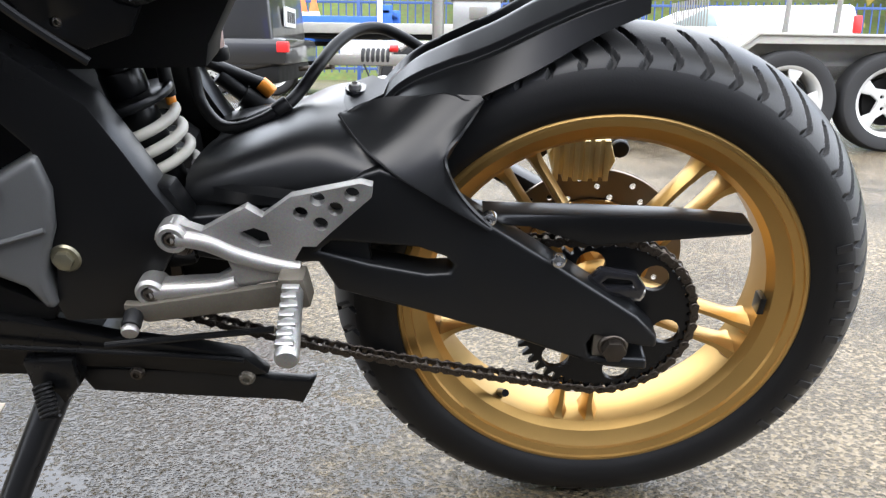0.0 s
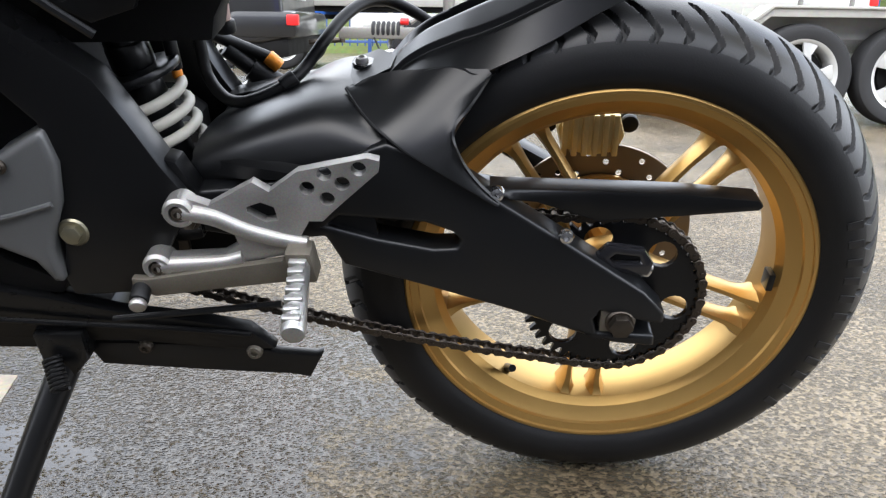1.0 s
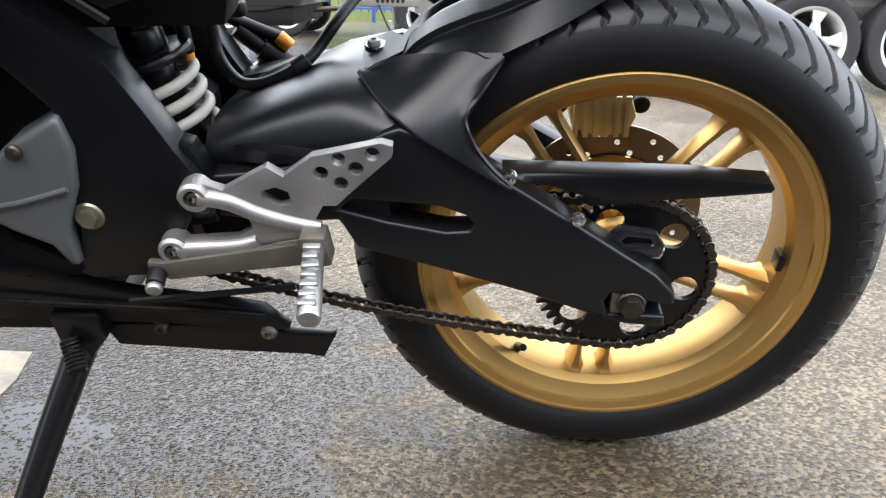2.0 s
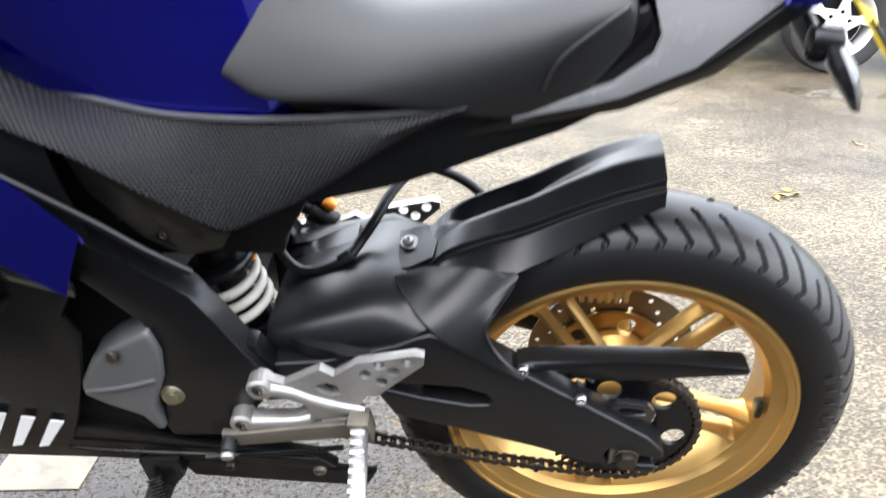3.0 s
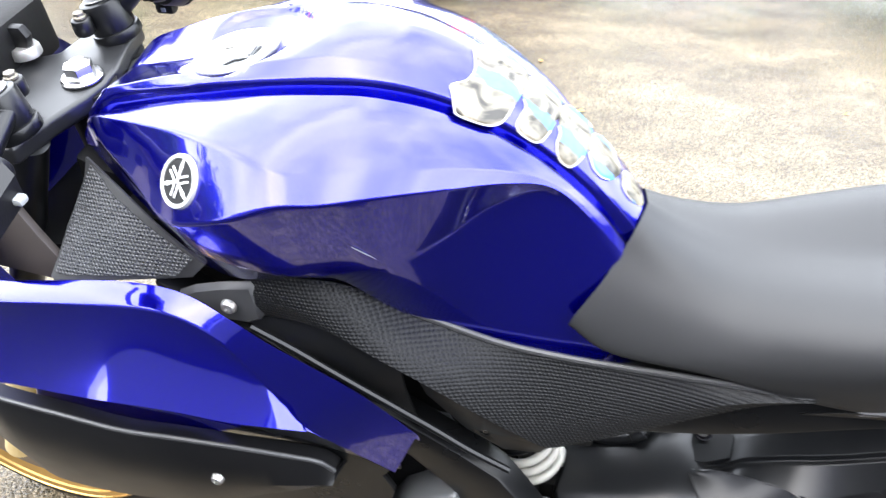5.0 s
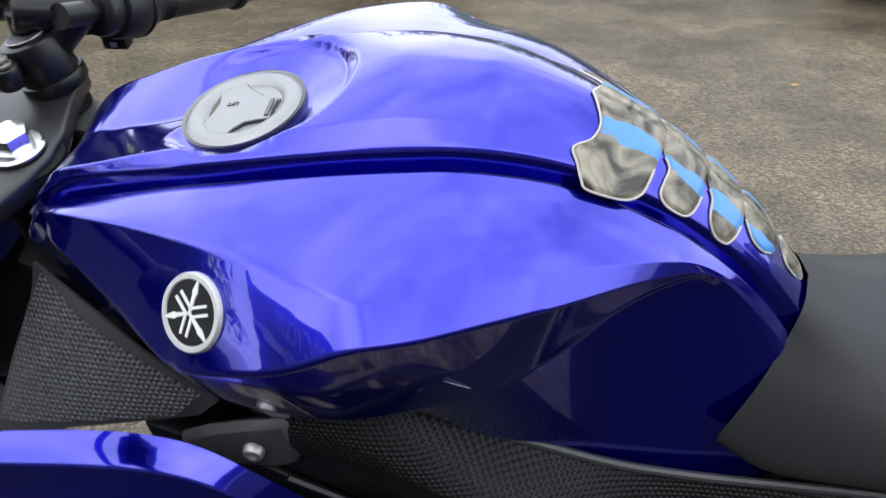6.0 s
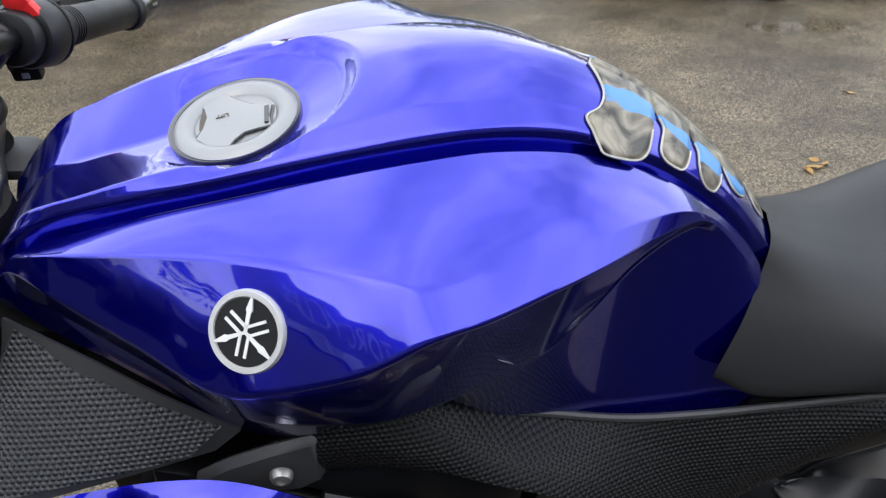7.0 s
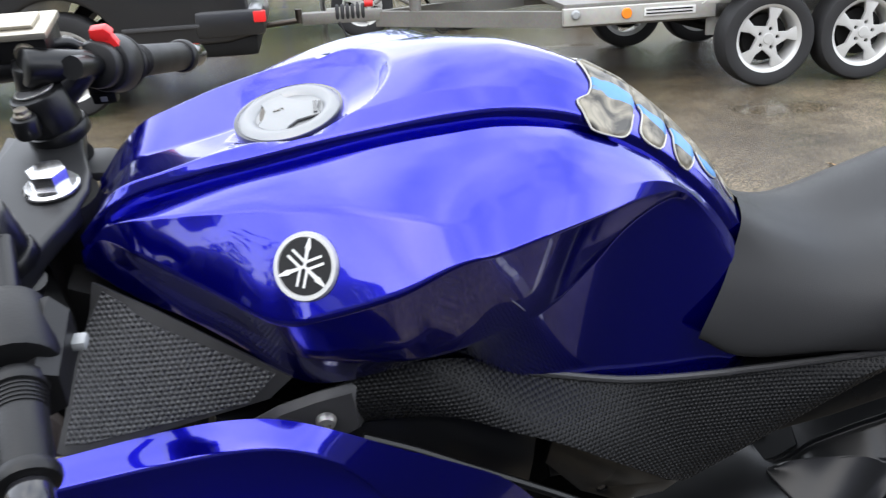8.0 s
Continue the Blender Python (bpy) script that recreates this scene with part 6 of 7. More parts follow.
# hose, connectors under the seat
part("brake_hose", tube([(-0.452, 0.03, 0.6), (-0.446, 0.036, 0.55), (-0.441, 0.03, 0.515), (-0.42, 0.01, 0.497), (-0.395, -0.006, 0.498), (-0.365, -0.01, 0.509), (-0.342, -0.006, 0.522), (-0.328, 0.014, 0.532), (-0.311, 0.03, 0.552), (-0.295, 0.065, 0.566), (-0.277, 0.095, 0.573), (-0.256, 0.115, 0.572), (-0.234, 0.125, 0.563), (-0.2, 0.13, 0.54), (-0.16, 0.125, 0.5), (-0.12, 0.115, 0.45)], 0.0066, 12), RUBBER, bike, "black rubber brake hose")
part("hose_clip", rod((-0.352, -0.009, 0.516), (-0.338, -0.003, 0.525), 0.0092, 14, bev=0.002), RUBBER, bike)
con = part("wiring_connector", add(rod((-0.452, 0.15, 0.505), (-0.42, 0.155, 0.475), 0.011, 14, bev=0.002), rod((-0.425, 0.155, 0.478), (-0.39, 0.158, 0.452), 0.015, 14, bev=0.002), tube([(-0.47, 0.13, 0.535), (-0.45, 0.15, 0.515), (-0.42, 0.158, 0.498), (-0.402, 0.159, 0.49)], 0.008, 10)), RUBBER, bike, "black wiring connectors with amber plugs")
part("amber_plug", rod((-0.404, 0.159, 0.492), (-0.39, 0.159, 0.478), 0.0095, 12, bev=0.002), AMBER, con)
part("plug_body", rod((-0.458, -0.024, 0.58), (-0.455, -0.024, 0.54), 0.007, 12, bev=0.002), RUBBER, con)
part("amber_plug", rod((-0.455, -0.024, 0.541), (-0.4545, -0.024, 0.531), 0.0055, 12, bev=0.002), AMBER, con)
part("fuel_tap", rod((-0.414, 0.02, 0.63), (-0.414, 0.02, 0.572), 0.0095, 14, bev=0.003), material("clear_pink_bottle", (0.55, 0.4, 0.36), 0.25), con)
part("tap_band", rod((-0.414, 0.02, 0.61), (-0.414, 0.02, 0.595), 0.0105, 14, bev=0.001), RUBBER, con)
part("tap_cap", rod((-0.411, 0.02, 0.578), (-0.4105, 0.02, 0.564), 0.0102, 14, bev=0.002), RUBBER, con)

part("deck_bolt", button_bolt(0.0075), STEEL, bike, m=pose(-0.996, 0.101, 0.951, -90, 0, 0))

# ---- tandem-axle flatbed trailer, hitched to the van ----
TYRE_DULL = material("road_tyre", (0.02, 0.02, 0.021), 0.7, grain=0.5, scale=160, bump=0.3, wear=0.3)
GALV = material("galvanised_steel", (0.26, 0.25, 0.225), 0.45, metal=0.5, grain=0.35, scale=60, wear=0.3, wear_scale=4)
CREAM = material("grubby_white_paint", (0.42, 0.41, 0.37), 0.45, wear=0.15, grain=0.25, scale=40)
RIMP = material("silver_wheel_paint", (0.55, 0.55, 0.53), 0.35, metal=0.3, wear=0.06)
trailer = new("flatbed_trailer")
trailer.matrix_basis = pose(1.78, 4.08, 0, 0, 0, -1.0)
tagged(trailer, "grubby off-white tandem-axle flatbed trailer with alloy wheels", "trailer")


def road_wheel(parent, name, x, y, r, rim_r, w, out):
    """A car wheel with five broad spokes; out is the side (-1 or 1) that its face shows."""
    prof = [(rim_r, -w * 0.42), (r * 0.86, -w * 0.5), (r * 0.95, -w * 0.47), (r * 0.985, -w * 0.4), (r, -w * 0.2), (r, w * 0.2), (r * 0.985, w * 0.4), (r * 0.95, w * 0.47), (r * 0.86, w * 0.5), (rim_r, w * 0.42)]
    wh = part(name, lathe(prof, 56), TYRE_DULL, parent, "worn black tyre", m=pose(x, y, r, 0, 12, 0 if out < 0 else 180))
    part("rim", lathe([(rim_r, -w * 0.42), (rim_r * 1.02, -w * 0.44), (rim_r * 0.96, -w * 0.42), (rim_r * 0.88, -w * 0.3), (rim_r * 0.85, w * 0.3), (rim_r, w * 0.4)], 48), RIMP, wh, "silver-white alloy rim")
    pts = []
    for k in range(5):
        for a, q in ((-24, 0.36), (-11, 0.6), (-14, 0.95), (14, 0.95), (11, 0.6)):
            pts.append((rim_r * q * math.sin(radians(72 * k + a)), rim_r * q * math.cos(radians(72 * k + a))))
    lug = [ring(rim_r * 0.29 * math.sin(radians(72 * k)), rim_r * 0.29 * math.cos(radians(72 * k)), rim_r * 0.055, 8) for k in range(5)]
    part("spokes", plate(pts, w * 0.12, lug, y=-w * 0.36, bev=0.006), RIMP, wh)
    part("centre_cap", lathe([(0, -0.008), (rim_r * 0.15, -0.006), (rim_r * 0.17, 0.0)], 20), RIMP, wh, m=pose(0, -w * 0.36, 0))
    part("brake_drum", lathe([(0, -w * 0.05), (rim_r * 0.7, -w * 0.05), (rim_r * 0.7, w * 0.3)], 24), DARK, wh)
    return wh


for x in (0.0, 0.6):
    road_wheel(trailer, "road_wheel", x, 0.06, 0.29, 0.2, 0.19, -1)
    road_wheel(trailer, "road_wheel", x - 0.33, 1.9, 0.29, 0.2, 0.19, 1)
    part("axle", rod((x - 0.05, 0.1, 0.29), (x - 0.25, 1.85, 0.29), 0.03, 12), DARK, trailer)
part("chassis_side", box(-1.22, 2.6, 0.22, 0.3, 0.4, 0.5, 0.01), GALV, trailer)
part("chassis_far_side", box(-1.22, 2.6, 1.65, 1.73, 0.4, 0.5, 0.01), GALV, trailer)
part("deck", box(-1.2, 2.6, 0.24, 1.74, 0.5, 0.54, 0.005), GALV, trailer, "grey steel trailer deck")
part("front_board", box(-1.22, -0.27, 0.16, 0.22, 0.42, 0.52, 0.006), CREAM, trailer, "white front edge board")
part("side_reflector", lathe([(0, -0.012), (0.03, -0.01), (0.034, 0.0)], 20), material("orange_reflector", (0.9, 0.25, 0.02), 0.2, coat=0.6), trailer, "round orange reflector", m=pose(-0.83, 0.158, 0.475))
part("marker_lamp", lathe([(0, -0.02), (0.02, -0.018), (0.03, 0.0)], 16), SMOKE, trailer, m=pose(-1.15, 0.15, 0.485))
lab = part("sign_strip", box(-0.72, -0.4, 0.152, 0.16, 0.452, 0.5, 0.001), WHITE, trailer, "white strip with unreadable small print")
for k in range(2):
    part("print_bar", box(-0.71, -0.42 + 0.0 * k, 0.149, 0.152, 0.462 + 0.02 * k, 0.47 + 0.02 * k, 0), DARK, lab)
part("wheel_arch", add(plate([(-0.42, 0.52), (-0.3, 0.6), (-0.2, 0.68), (2.6, 0.66), (2.6, 0.5), (1.05, 0.5), (0.95, 0.58), (0.82, 0.615), (-0.2, 0.615), (-0.32, 0.52)], 0.02, y=0.0, bev=0.003), plate([(-0.3, 0.6), (-0.2, 0.68), (2.6, 0.66), (2.6, 0.645), (-0.19, 0.665), (-0.29, 0.588)], 0.26, y=-0.02, bev=0.003)), CREAM, trailer, "off-white trailer mudguard")
part("inner_arch", box(-0.3, 1.0, 0.22, 0.24, 0.3, 0.66, 0.003), CREAM, trailer)
for dx in (0.0, 0.18):
    part("stake", rod((0.05 + dx * 1.7, 0.3, 0.54), (0.09 + dx * 1.7, 0.3, 1.25), 0.016, 10), GALV, trailer)
for sgn in (0.25, 1.65):
    part("drawbar", loft([[(-1.2, sgn - 0.03, 0.5), (-1.2, sgn + 0.03, 0.5), (-1.2, sgn + 0.03, 0.4), (-1.2, sgn - 0.03, 0.4)], [(-2.35, 0.97, 0.5), (-2.35, 1.03, 0.5), (-2.35, 1.03, 0.4), (-2.35, 0.97, 0.4)]], closed=True), GALV, trailer, "galvanised drawbar")
cpl = part("coupling_head", add(box(-2.85, -2.3, 0.95, 1.05, 0.44, 0.52, 0.015), rod((-2.68, 1.0, 0.49), (-2.4, 1.0, 0.5), 0.05, 16)), GALV, trailer, "steel hitch coupling")
part("rubber_gaiter", add(*[rod((-2.62 + 0.035 * k, 1.0, 0.5), (-2.595 + 0.035 * k, 1.0, 0.5), 0.062, 18, bev=0.01) for k in range(6)]), TYRE_DULL, cpl)
part("handbrake", tube([(-2.35, 1.0, 0.55), (-2.25, 1.0, 0.6), (-2.1, 1.0, 0.53)], 0.014, 8), GALV, cpl)
part("lever_knob", rod((-2.42, 0.97, 0.56), (-2.36, 0.97, 0.56), 0.025, 12, bev=0.008), RED, cpl, "red lever knob")
part("chequer_toolbox", add(box(-1.98, -1.66, 0.85, 1.2, 0.54, 0.9, 0.01), box(-2.0, -1.64, 0.83, 1.22, 0.88, 0.92, 0.01)), material("chequer_plate", (0.5, 0.5, 0.47), 0.35, metal=0.8, grain=0.4, scale=120, bump=0.5, wear=0.15), trailer, "aluminium chequer-plate toolbox")
part("box_latch", box(-1.87, -1.75, 0.835, 0.85, 0.76, 0.84, 0.008), GALV, trailer)
part("jockey_tube", rod((-2.08, 0.85, 0.5), (-2.08, 0.85, 0.93), 0.04, 14), GALV, trailer)
part("crank", tube([(-2.08, 0.85, 0.93), (-2.08, 0.85, 0.98), (-2.02, 0.85, 1.0)], 0.012, 8), GALV, trailer)
for k in range(3):
    part("loose_cable", tube([(-2.6 + 0.3 * k, 0.95, 0.45), (-2.5 + 0.3 * k, 0.93, 0.27 + 0.03 * k), (-2.4 + 0.3 * k, 0.95, 0.42)], 0.007, 6), TYRE_DULL, trailer)
part("cargo_box", add(box(-0.9, 0.2, 0.5, 1.4, 0.54, 0.72, 0.02)), CREAM, trailer)

# ---- van ----
VANP = material("dark_grey_van_paint", (0.011, 0.0115, 0.0125), 0.35, coat=0.6, wear=0.2, wear_scale=3, grain=0.15, scale=30)
van = new("van")
van.matrix_basis = pose(-1.42, 5.0, 0, 0, 0, 3)
tagged(van, "dark grey van with dull paint seen from behind", "van")
body_pts = [(-4.7, 0.6), (-4.55, 0.95), (-3.7, 1.15), (-3.0, 1.75), (-0.25, 1.85), (-0.05, 1.7), (0.02, 0.95), (0.05, 0.62), (0.05, 0.44), (-0.1, 0.41), (-0.7, 0.4)] + arc(-1.13, 0.36, 0.38, 0, 180, 16) + [(-1.6, 0.38), (-3.2, 0.36)] + arc(-3.75, 0.36, 0.38, 0, 180, 12) + [(-4.2, 0.36), (-4.65, 0.38)]
part("van_body", plate(body_pts, 1.8, y=-0.3, bev=0.05, seg=3), VANP, van, "dark grey van body")
part("rear_bumper", box(-0.3, 0.14, -0.32, 1.52, 0.44, 0.62, 0.05), VANP, van)
part("bumper_underside", box(-0.3, 0.08, -0.28, 1.48, 0.32, 0.45, 0.03), DARK, van)
part("sill", box(-3.3, -1.9, -0.32, -0.26, 0.32, 0.5, 0.03), SATIN, van)
part("side_moulding", box(-0.74, -0.26, -0.315, -0.295, 0.515, 0.54, 0.005), GREY_PLASTIC, van)
part("tail_lamp", box(-0.05, 0.06, -0.31, -0.16, 0.95, 1.5, 0.02), RED, van)
part("bumper_reflector", box(0.07, 0.148, -0.325, -0.25, 0.525, 0.595, 0.01), RED, van, "red bumper reflector")
vp = part("van_plate", box(0.05, 0.07, 0.2, 0.72, 0.7, 0.84, 0.004), WHITE, van, "white number plate with grey bars")
for k in range(4):
    part("plate_bar", box(0.07, 0.073, 0.25 + 0.11 * k, 0.32 + 0.11 * k, 0.73, 0.81, 0), DARK, vp)
part("rear_window", box(-0.02, 0.02, -0.15, 1.35, 1.05, 1.6, 0.01), GLOSS, van)
part("tow_ball", add(rod((0.1, 0.6, 0.4), (0.35, 0.6, 0.42), 0.02, 10), rod((0.35, 0.6, 0.4), (0.35, 0.6, 0.5), 0.025, 12)), STEEL, van)
for x in (-1.13, -3.75):
    road_wheel(van, "van_wheel", x, -0.18, 0.33, 0.22, 0.2, -1)
    road_wheel(van, "van_wheel", x, 1.38, 0.33, 0.22, 0.2, 1)

# ---- yard beyond: blue plant trailer, white flatbed, cones, fence, bank, white van, trees ----
BLUEP = material("faded_blue_paint", (0.02, 0.12, 0.5), 0.5, wear=0.2, grain=0.2, scale=20)
bt = new("blue_plant_trailer")
bt.matrix_basis = pose(-2.4, 9.2, 0)
tagged(bt, "blue steel plant trailer parked in the yard", "trailer")
part("side_board", box(-2.0, 1.4, 0.0, 0.08, 0.62, 0.92, 0.01), BLUEP, bt)
part("tail_frame", add(box(1.35, 1.5, 0.0, 0.1, 0.6, 1.05, 0.01), box(1.35, 1.5, 1.5, 1.6, 0.6, 1.05, 0.01), box(1.37, 1.48, 0.0, 1.6, 0.95, 1.0, 0.01)), BLUEP, bt)
part("far_side_board", box(-2.0, 1.4, 1.5, 1.58, 0.62, 0.92, 0.01), BLUEP, bt)
part("bed", box(-2.0, 1.4, 0.0, 1.58, 0.58, 0.64, 0.01), DARK, bt)
for x in (-0.6, 0.1):
    road_wheel(bt, "trailer_wheel", x, 0.1, 0.29, 0.19, 0.18, -1)
    road_wheel(bt, "trailer_wheel", x, 1.5, 0.29, 0.19, 0.18, 1)
wf = new("white_flatbed_body")
wf.matrix_basis = pose(-0.6, 7.6, 0)
tagged(wf, "white flatbed vehicle body with rusty side rails", "flatbed")
part("side_rail", box(-1.2, 3.0, 0.0, 0.08, 0.7, 0.8, 0.01), CREAM, wf)
part("lower_panel", box(-0.7, 3.0, 0.04, 0.08, 0.4, 0.64, 0.01), WHITE, wf)
part("deck", box(-1.2, 3.0, 0.05, 1.6, 0.66, 0.7, 0.01), DARK, wf)
for x in (0.0, 1.0):
    road_wheel(wf, "flatbed_wheel", x, 0.12, 0.3, 0.19, 0.2, -1)
    road_wheel(wf, "flatbed_wheel", x, 1.5, 0.3, 0.19, 0.2, 1)
part("mesh_gate", add(*[rod((2.9, 0.1 + 0.1 * k, 0.7), (2.9, 0.1 + 0.1 * k, 1.1), 0.008, 6) for k in range(15)]), GALV, wf)


def cone():
    c = new("traffic_cone")
    part("cone_body", lathe([(0.13, 0.0), (0.13, -0.01), (0.02, -0.48), (0.0, -0.48)], 20), material("cone_orange", (0.85, 0.16, 0.03), 0.5, wear=0.1), c, m=pose(0, 0, 0.03, -90, 0, 0))
    part("white_band", lathe([(0.098, -0.15), (0.1, -0.15), (0.064, -0.31), (0.06, -0.31)], 20), WHITE, c, m=pose(0, 0, 0.03, -90, 0, 0))
    part("cone_base", box(-0.17, 0.17, -0.17, 0.17, 0.0, 0.035, 0.01), TYRE_DULL, c)
    return c


c1 = cone()
c1.matrix_basis = pose(-2.02, 9.75, 0.64)
tagged(c1, "orange traffic cone on the blue trailer bed", "traffic cone", "cones on the trailer")
copy_thing(c1, pose(-1.86, 9.6, 0.64))

fence = new("railing_fence")
tagged(fence, "blue steel railing fence before the bank", "fence")
FBLUE = material("fence_blue", (0.03, 0.07, 0.22), 0.5, wear=0.2)
post = part("post", box(-0.03, 0.03, -0.03, 0.03, 0.0, 1.5, 0.005), FBLUE, fence, m=pose(-9, 14, 0))
bar_o = part("railing", rod((0, 0, 0.15), (0, 0, 1.4), 0.012, 6), FBLUE, fence, m=pose(-8.9, 14, 0))
for k in range(1, 9):
    share("post", post, fence, pose(-9 + 2.4 * k, 14, 0))
for k in range(1, 150):
    share("railing", bar_o, fence, pose(-8.9 + 0.13 * k, 14, 0))
for z in (0.2, 1.3):
    part("rail", box(-9, 10.4, 13.98, 14.02, z, z + 0.04, 0.004), FBLUE, fence)
GRASS = material("bank_grass", (0.12, 0.16, 0.025), 0.8, grain=0.7, scale=12, wear=0.6, wear_scale=1.5)
bm = loft([[Vector((x, y, z + 0.25 * noise.noise((x * 0.4, y * 0.4, 0)))) for y, z in ((14.6, 0.0), (15.5, 0.5), (17.5, 1.6), (20, 3.0), (25, 5.0))] for x in np.linspace(-40, 40, 90)])
tagged(part("grass_bank", bm, GRASS), "yellow-green grassy bank behind the fence", "bank", kind="structure")

lamp = new("white_pole")
lamp.matrix_basis = pose(-1.02, 9.0, 0)
tagged(lamp, "slim white steel pole", "pole")
part("pole", rod((0, 0, 0), (0, 0, 3.2), 0.03, 12), WHITE, lamp)

wv = new("white_van")
wv.matrix_basis = pose(3.6, 9.2, 0, 0, 0, 0)
tagged(wv, "white van parked beyond the trailer", "van")
part("white_body", plate([(-1.75, 0.35), (-1.75, 0.75), (-1.35, 0.85), (-0.85, 1.08), (0.8, 1.12), (0.88, 0.9), (0.9, 0.4)], 1.6, y=0, bev=0.06, seg=3), WHITE, wv, "white van body")
part("windscreen", plate([(-1.3, 0.86), (-0.9, 1.05), (-0.82, 1.04), (-0.75, 0.86)], 0.01, y=-0.012, bev=0.002), material("van_glass", (0.25, 0.32, 0.32), 0.08, coat=0.5), wv)
part("tail_lamp", box(0.8, 0.9, -0.02, 0.1, 0.8, 1.0, 0.02), RED, wv)
for x in (-1.2, 0.35):
    road_wheel(wv, "van_wheel", x, 0.1, 0.3, 0.2, 0.2, -1)
    road_wheel(wv, "van_wheel", x, 1.45, 0.3, 0.2, 0.2, 1)


# ---- trees ----
BARK = material("bark", (0.05, 0.04, 0.03), 0.9, grain=0.6, scale=40, bump=0.5, wear=0.4)


def leaf_material(name, col):
    m = material(name, col, 0.6, wear=0.4, wear_scale=1.2)
    n, l = m.node_tree.nodes, m.node_tree.links
    g = n.new("ShaderNodeNewGeometry")
    h = n.new("ShaderNodeHueSaturation")
    r = n.new("ShaderNodeMapRange")
    r.inputs["To Min"].default_value, r.inputs["To Max"].default_value = 0.55, 1.6
    l.new(g.outputs["Random Per Island"], r.inputs["Value"])
    l.new(r.outputs["Result"], h.inputs["Value"])
    b = n["Principled BSDF"]
    src = b.inputs["Base Color"].links[0].from_socket
    l.new(src, h.inputs["Color"])
    l.new(h.outputs["Color"], b.inputs["Base Color"])
    return m


LEAF_A = leaf_material("leaves_green", (0.07, 0.11, 0.015))
LEAF_B = leaf_material("leaves_autumn", (0.2, 0.15, 0.02))


def tree(x, y, h, spread, mat, seed, label, n=1500):
    rnd = random.Random(seed)
    t = new("tree")
    t.matrix_basis = pose(x, y, 0)
    limbs = [tube([(0, 0, 0), (0.1, 0.05, h * 0.25), (0.0, 0.1, h * 0.5), (0.1, 0, h * 0.85)], lambda u: 0.16 * h / 6 * (1 - 0.85 * u), 9)]
    ends = []
    for k in range(11):
        a, z = rnd.uniform(0, 6.28), h * rnd.uniform(0.2, 0.7)
        e = Vector((math.cos(a) * spread * rnd.uniform(0.5, 0.95), math.sin(a) * spread * rnd.uniform(0.5, 0.95), z + h * rnd.uniform(0.1, 0.3)))
        limbs.append(tube([(0.05, 0.05, z), (e.x * 0.5, e.y * 0.5, (z + e.z) / 2 + 0.1), e], lambda u: 0.05 * h / 6 * (1 - 0.8 * u), 6, 3))
        ends += [e, Vector((e.x * 0.6, e.y * 0.6, (z + e.z) / 2 + 0.2))]
    ends.append(Vector((0, 0, h * 0.9)))
    part("trunk", add(*limbs), BARK, t)
    verts, faces = [], []
    for k in range(n):
        c = rnd.choice(ends) + Vector((rnd.gauss(0, spread * 0.22), rnd.gauss(0, spread * 0.22), rnd.gauss(0, h * 0.07)))
        if c.z < 0.5:
            continue
        s = rnd.uniform(0.09, 0.2) * h / 6
        q = Euler((rnd.uniform(0, 6.28), rnd.uniform(0, 6.28), rnd.uniform(0, 6.28))).to_matrix()
        i = len(verts)
        for p in ((-1, 0, 0), (-0.2, 0.55, 0.15), (1, 0, 0), (0.2, -0.55, 0.15)):
            verts.append(c + q @ Vector(p) * s)
        faces.append((i, i + 1, i + 2, i + 3))
    me = bpy.data.meshes.new("crown")
    me.from_pydata(verts, [], faces)
    me.materials.append(mat)
    new("crown", me).parent = t
    return tagged(t, label, "tree", "trees beyond the yard")


for i, (x, y, h, s) in enumerate(((0.6, 16, 5.5, 2.2), (4.5, 17, 6.5, 2.8), (8.5, 16.5, 6.0, 2.6), (-4.5, 19, 6.5, 2.8), (-10, 18, 7.0, 3.0), (13, 18, 7, 3.0), (18, 19, 7, 3.2))):
    tree(x, y, h, s, LEAF_B if i in (1, 2, 5) else LEAF_A, 11 + i, "leafy tree with yellowing autumn leaves" if i in (1, 2, 5) else "leafy green tree behind the fence")

# ---- behind the camera: the shop front that the paint mirrors ----
BRICK = material("grey_shop_wall", (0.2, 0.195, 0.195), 0.8, grain=0.4, scale=30, wear=0.3)
shop = part("wall_south", box(-9.6, 9.0, -6.3, -6.0, 0.0, 2.7, 0.0), BRICK)
tagged(shop, "plain grey shop front wall", "wall", kind="structure")
fas = part("trim", box(-9.6, 9.0, -6.4, -5.95, 2.7, 4.3, 0.02), material("shop_fascia_blue", (0.02, 0.028, 0.16), 0.3, coat=0.3))
tagged(fas, "blue shop fascia board with pale lettering", "fascia", kind="structure")
SIGN = material("pale_sign_letters", (0.45, 0.47, 0.6), 0.5, wear=0.05)
band = part("slogan_band", box(-9.6, 9.0, -5.95, -5.93, 2.75, 3.1, 0.005), SIGN, fas, "pale slogan band")
faces_yard = Euler((radians(90), 0, radians(180))).to_matrix().to_4x4()
lettering("MOTORCYCLES", 0.9, SIGN, fas, Matrix.Translation((-4.2, -5.945, 3.72)) @ faces_yard)
lettering("THE BEST", 0.36, DARK, band, Matrix.Translation((-6.0, -5.925, 2.92)) @ faces_yard)
lettering("/  SERVICE  /", 0.36, DARK, band, Matrix.Translation((-3.0, -5.925, 2.92)) @ faces_yard)
# unseen near-black slab, added so the lower paint facets mirror dark ground
dark_sheet = part("pavement", box(-13, 9, -6.0, -0.5, -0.02, 0.004, 0.0), material("dark_reflection_ground", (0.012, 0.012, 0.013), 0.75, spec=0.15, grain=0.6, scale=180, bump=0.6, wear=0.3))
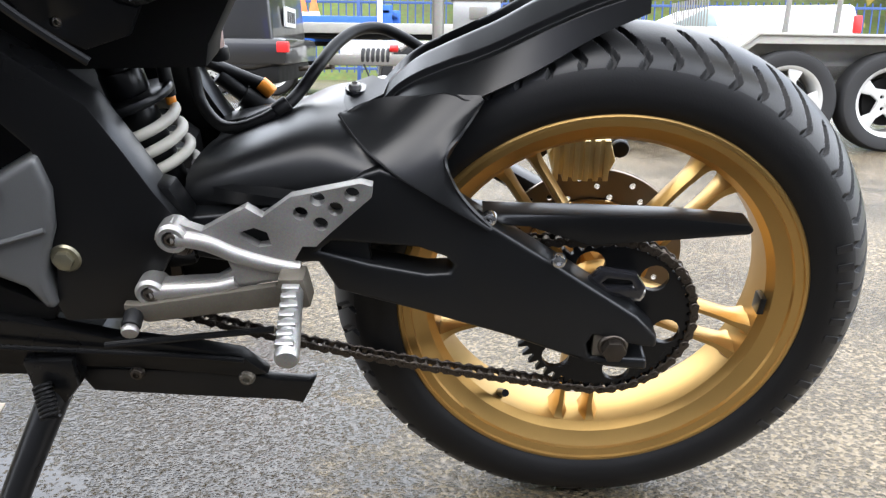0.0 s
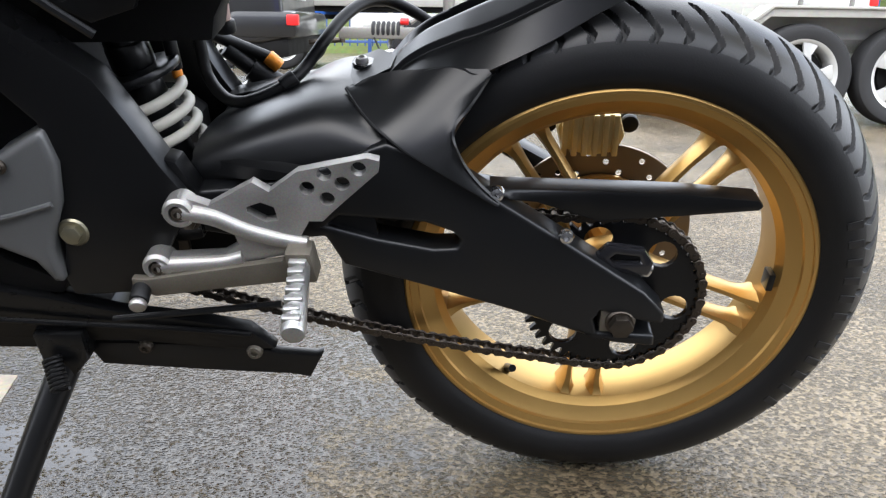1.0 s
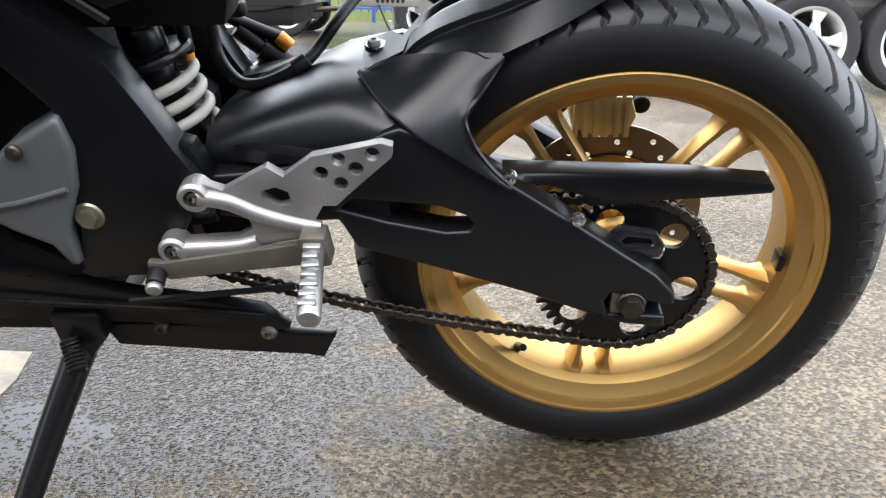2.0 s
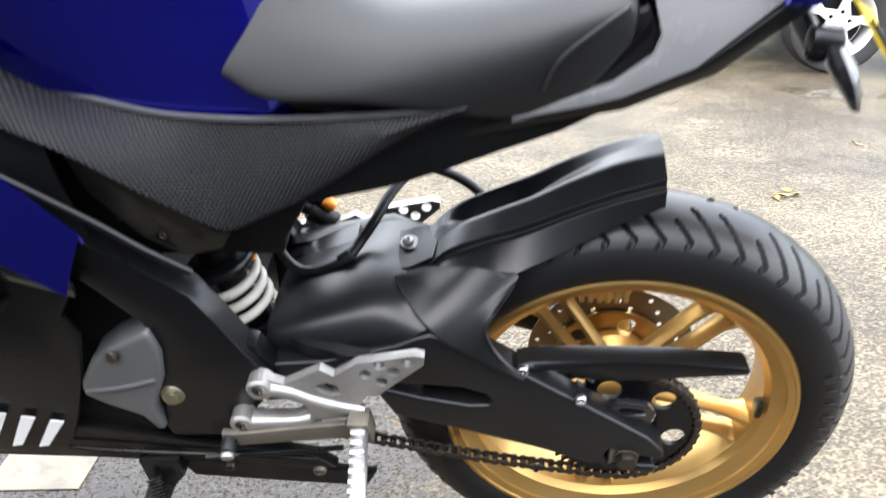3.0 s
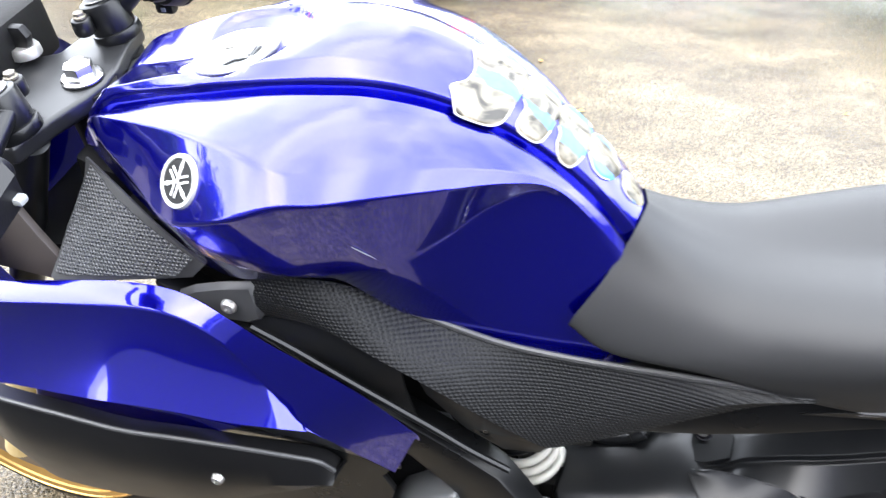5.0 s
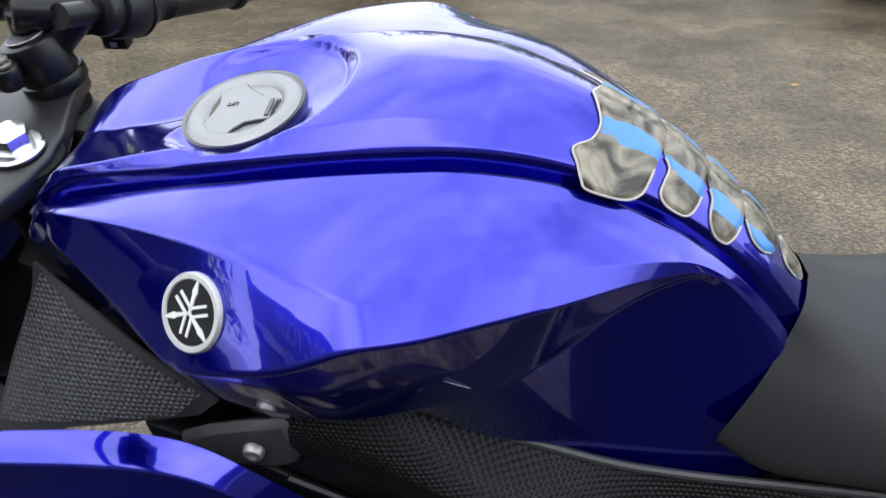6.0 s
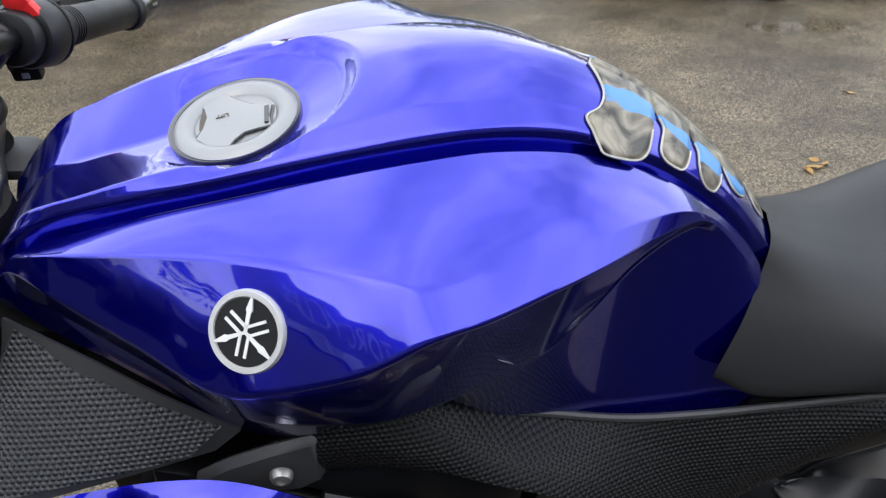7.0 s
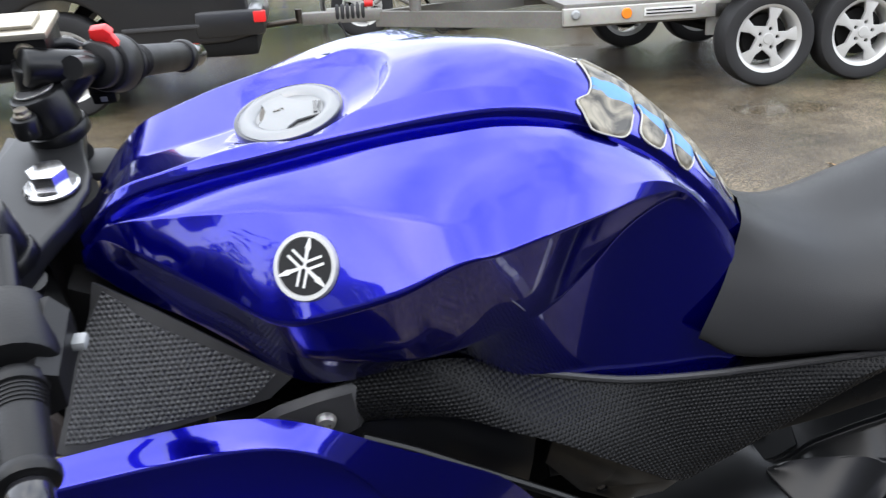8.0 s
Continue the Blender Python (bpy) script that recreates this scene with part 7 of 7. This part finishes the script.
tagged(dark_sheet, "unseen dark ground slab added to darken the paint's reflections", "pavement", kind="structure")
# added wall out of view; keeps bright horizon sky off the tank front
unseen_wall = part("wall_west", box(-16.3, -16.0, -6.4, 5.0, 0.0, 3.4, 0.0), material("dark_reflection_wall", (0.05, 0.04, 0.036), 0.8, grain=0.5, scale=25, wear=0.3))
tagged(unseen_wall, "unseen dark wall added to darken reflections in the tank front", "wall", kind="structure")
# extra tree, unseen: its wide crown blocks low sky from the tank front
tree(-13.6, -0.6, 4.4, 2.4, LEAF_A, 31, "unseen dense tree added to darken the tank's reflection", 2400)
tree(-11.8, -4.2, 4.0, 1.8, LEAF_A, 77, "leafy green tree beside the shop", 2200)

# ---- small things on the ground ----
PAINT = material("worn_pale_line", (0.42, 0.35, 0.25), 0.7, grain=0.6, scale=110, wear=0.3, wear_scale=14, bump=0.6)
pn, pl = PAINT.node_tree.nodes, PAINT.node_tree.links
chip = pn.new("ShaderNodeTexNoise")
chip.inputs["Scale"].default_value, chip.inputs["Detail"].default_value = 24.0, 8.0
chip_r = pn.new("ShaderNodeValToRGB")
chip_r.color_ramp.elements[0].position, chip_r.color_ramp.elements[1].position = 0.36, 0.52
chip_mix = pn.new("ShaderNodeMix")
chip_mix.data_type = "RGBA"
chip_mix.inputs["A"].default_value = (0.2, 0.175, 0.14, 1)
pl.new(pn["Principled BSDF"].inputs["Base Color"].links[0].from_socket, chip_mix.inputs["B"])
pl.new(pn["Texture Coordinate"].outputs["Object"], chip.inputs["Vector"])
pl.new(chip.outputs["Fac"], chip_r.inputs["Fac"])
pl.new(chip_r.outputs["Color"], chip_mix.inputs["Factor"])
pl.new(chip_mix.outputs["Result"], pn["Principled BSDF"].inputs["Base Color"])
bm = plate([(-1.0, 0.0), (-0.845, 0.015), (-0.85, 0.1), (-0.875, 0.2), (-0.98, 0.205), (-1.01, 0.12)], 0.002, bev=0)
tagged(part("road_marking", bm, PAINT, m=Euler((radians(90), 0, 0)).to_matrix().to_4x4() @ Matrix.Scale(-1, 4, (0, 0, 1))), "worn pale cream painted patch on the asphalt", "road marking", kind="structure")
LEAFM = material("fallen_leaf", (0.3, 0.17, 0.04), 0.6, wear=0.5, wear_scale=30)


def fallen_leaf(s, seed):
    rnd = random.Random(seed)
    out = [Vector((s * c * rnd.uniform(0.7, 1.1), s * 0.5 * d * rnd.uniform(0.7, 1.1), 0.003 + rnd.uniform(0, 0.012))) for c, d in ((-1, 0), (-0.4, 0.8), (0.3, 0.9), (1.1, 0), (0.3, -0.9), (-0.4, -0.8))]
    bm = bmesh.new()
    mid = bm.verts.new((0, 0, 0.004))
    vs = [bm.verts.new(p) for p in out]
    for a, b in zip(vs, vs[1:] + vs[:1]):
        bm.faces.new((mid, a, b))
    return thicken(bm, 0.0008)


for i, (x, y, s) in enumerate(((0.79, 1.68, 0.035), (0.84, 1.7, 0.03), (0.76, 1.66, 0.028), (0.82, 1.74, 0.025), (-0.82, 2.56, 0.04), (-0.85, 2.58, 0.028), (-1.13, 3.3, 0.03), (1.3, 2.4, 0.03), (0.3, 2.9, 0.022))):
    tagged(part("fallen_leaf", fallen_leaf(s, i), LEAFM, m=pose(x, y, 0, 0, 0, 47 * i)), "dry brown fallen leaf on the asphalt", "leaf", "fallen leaves")
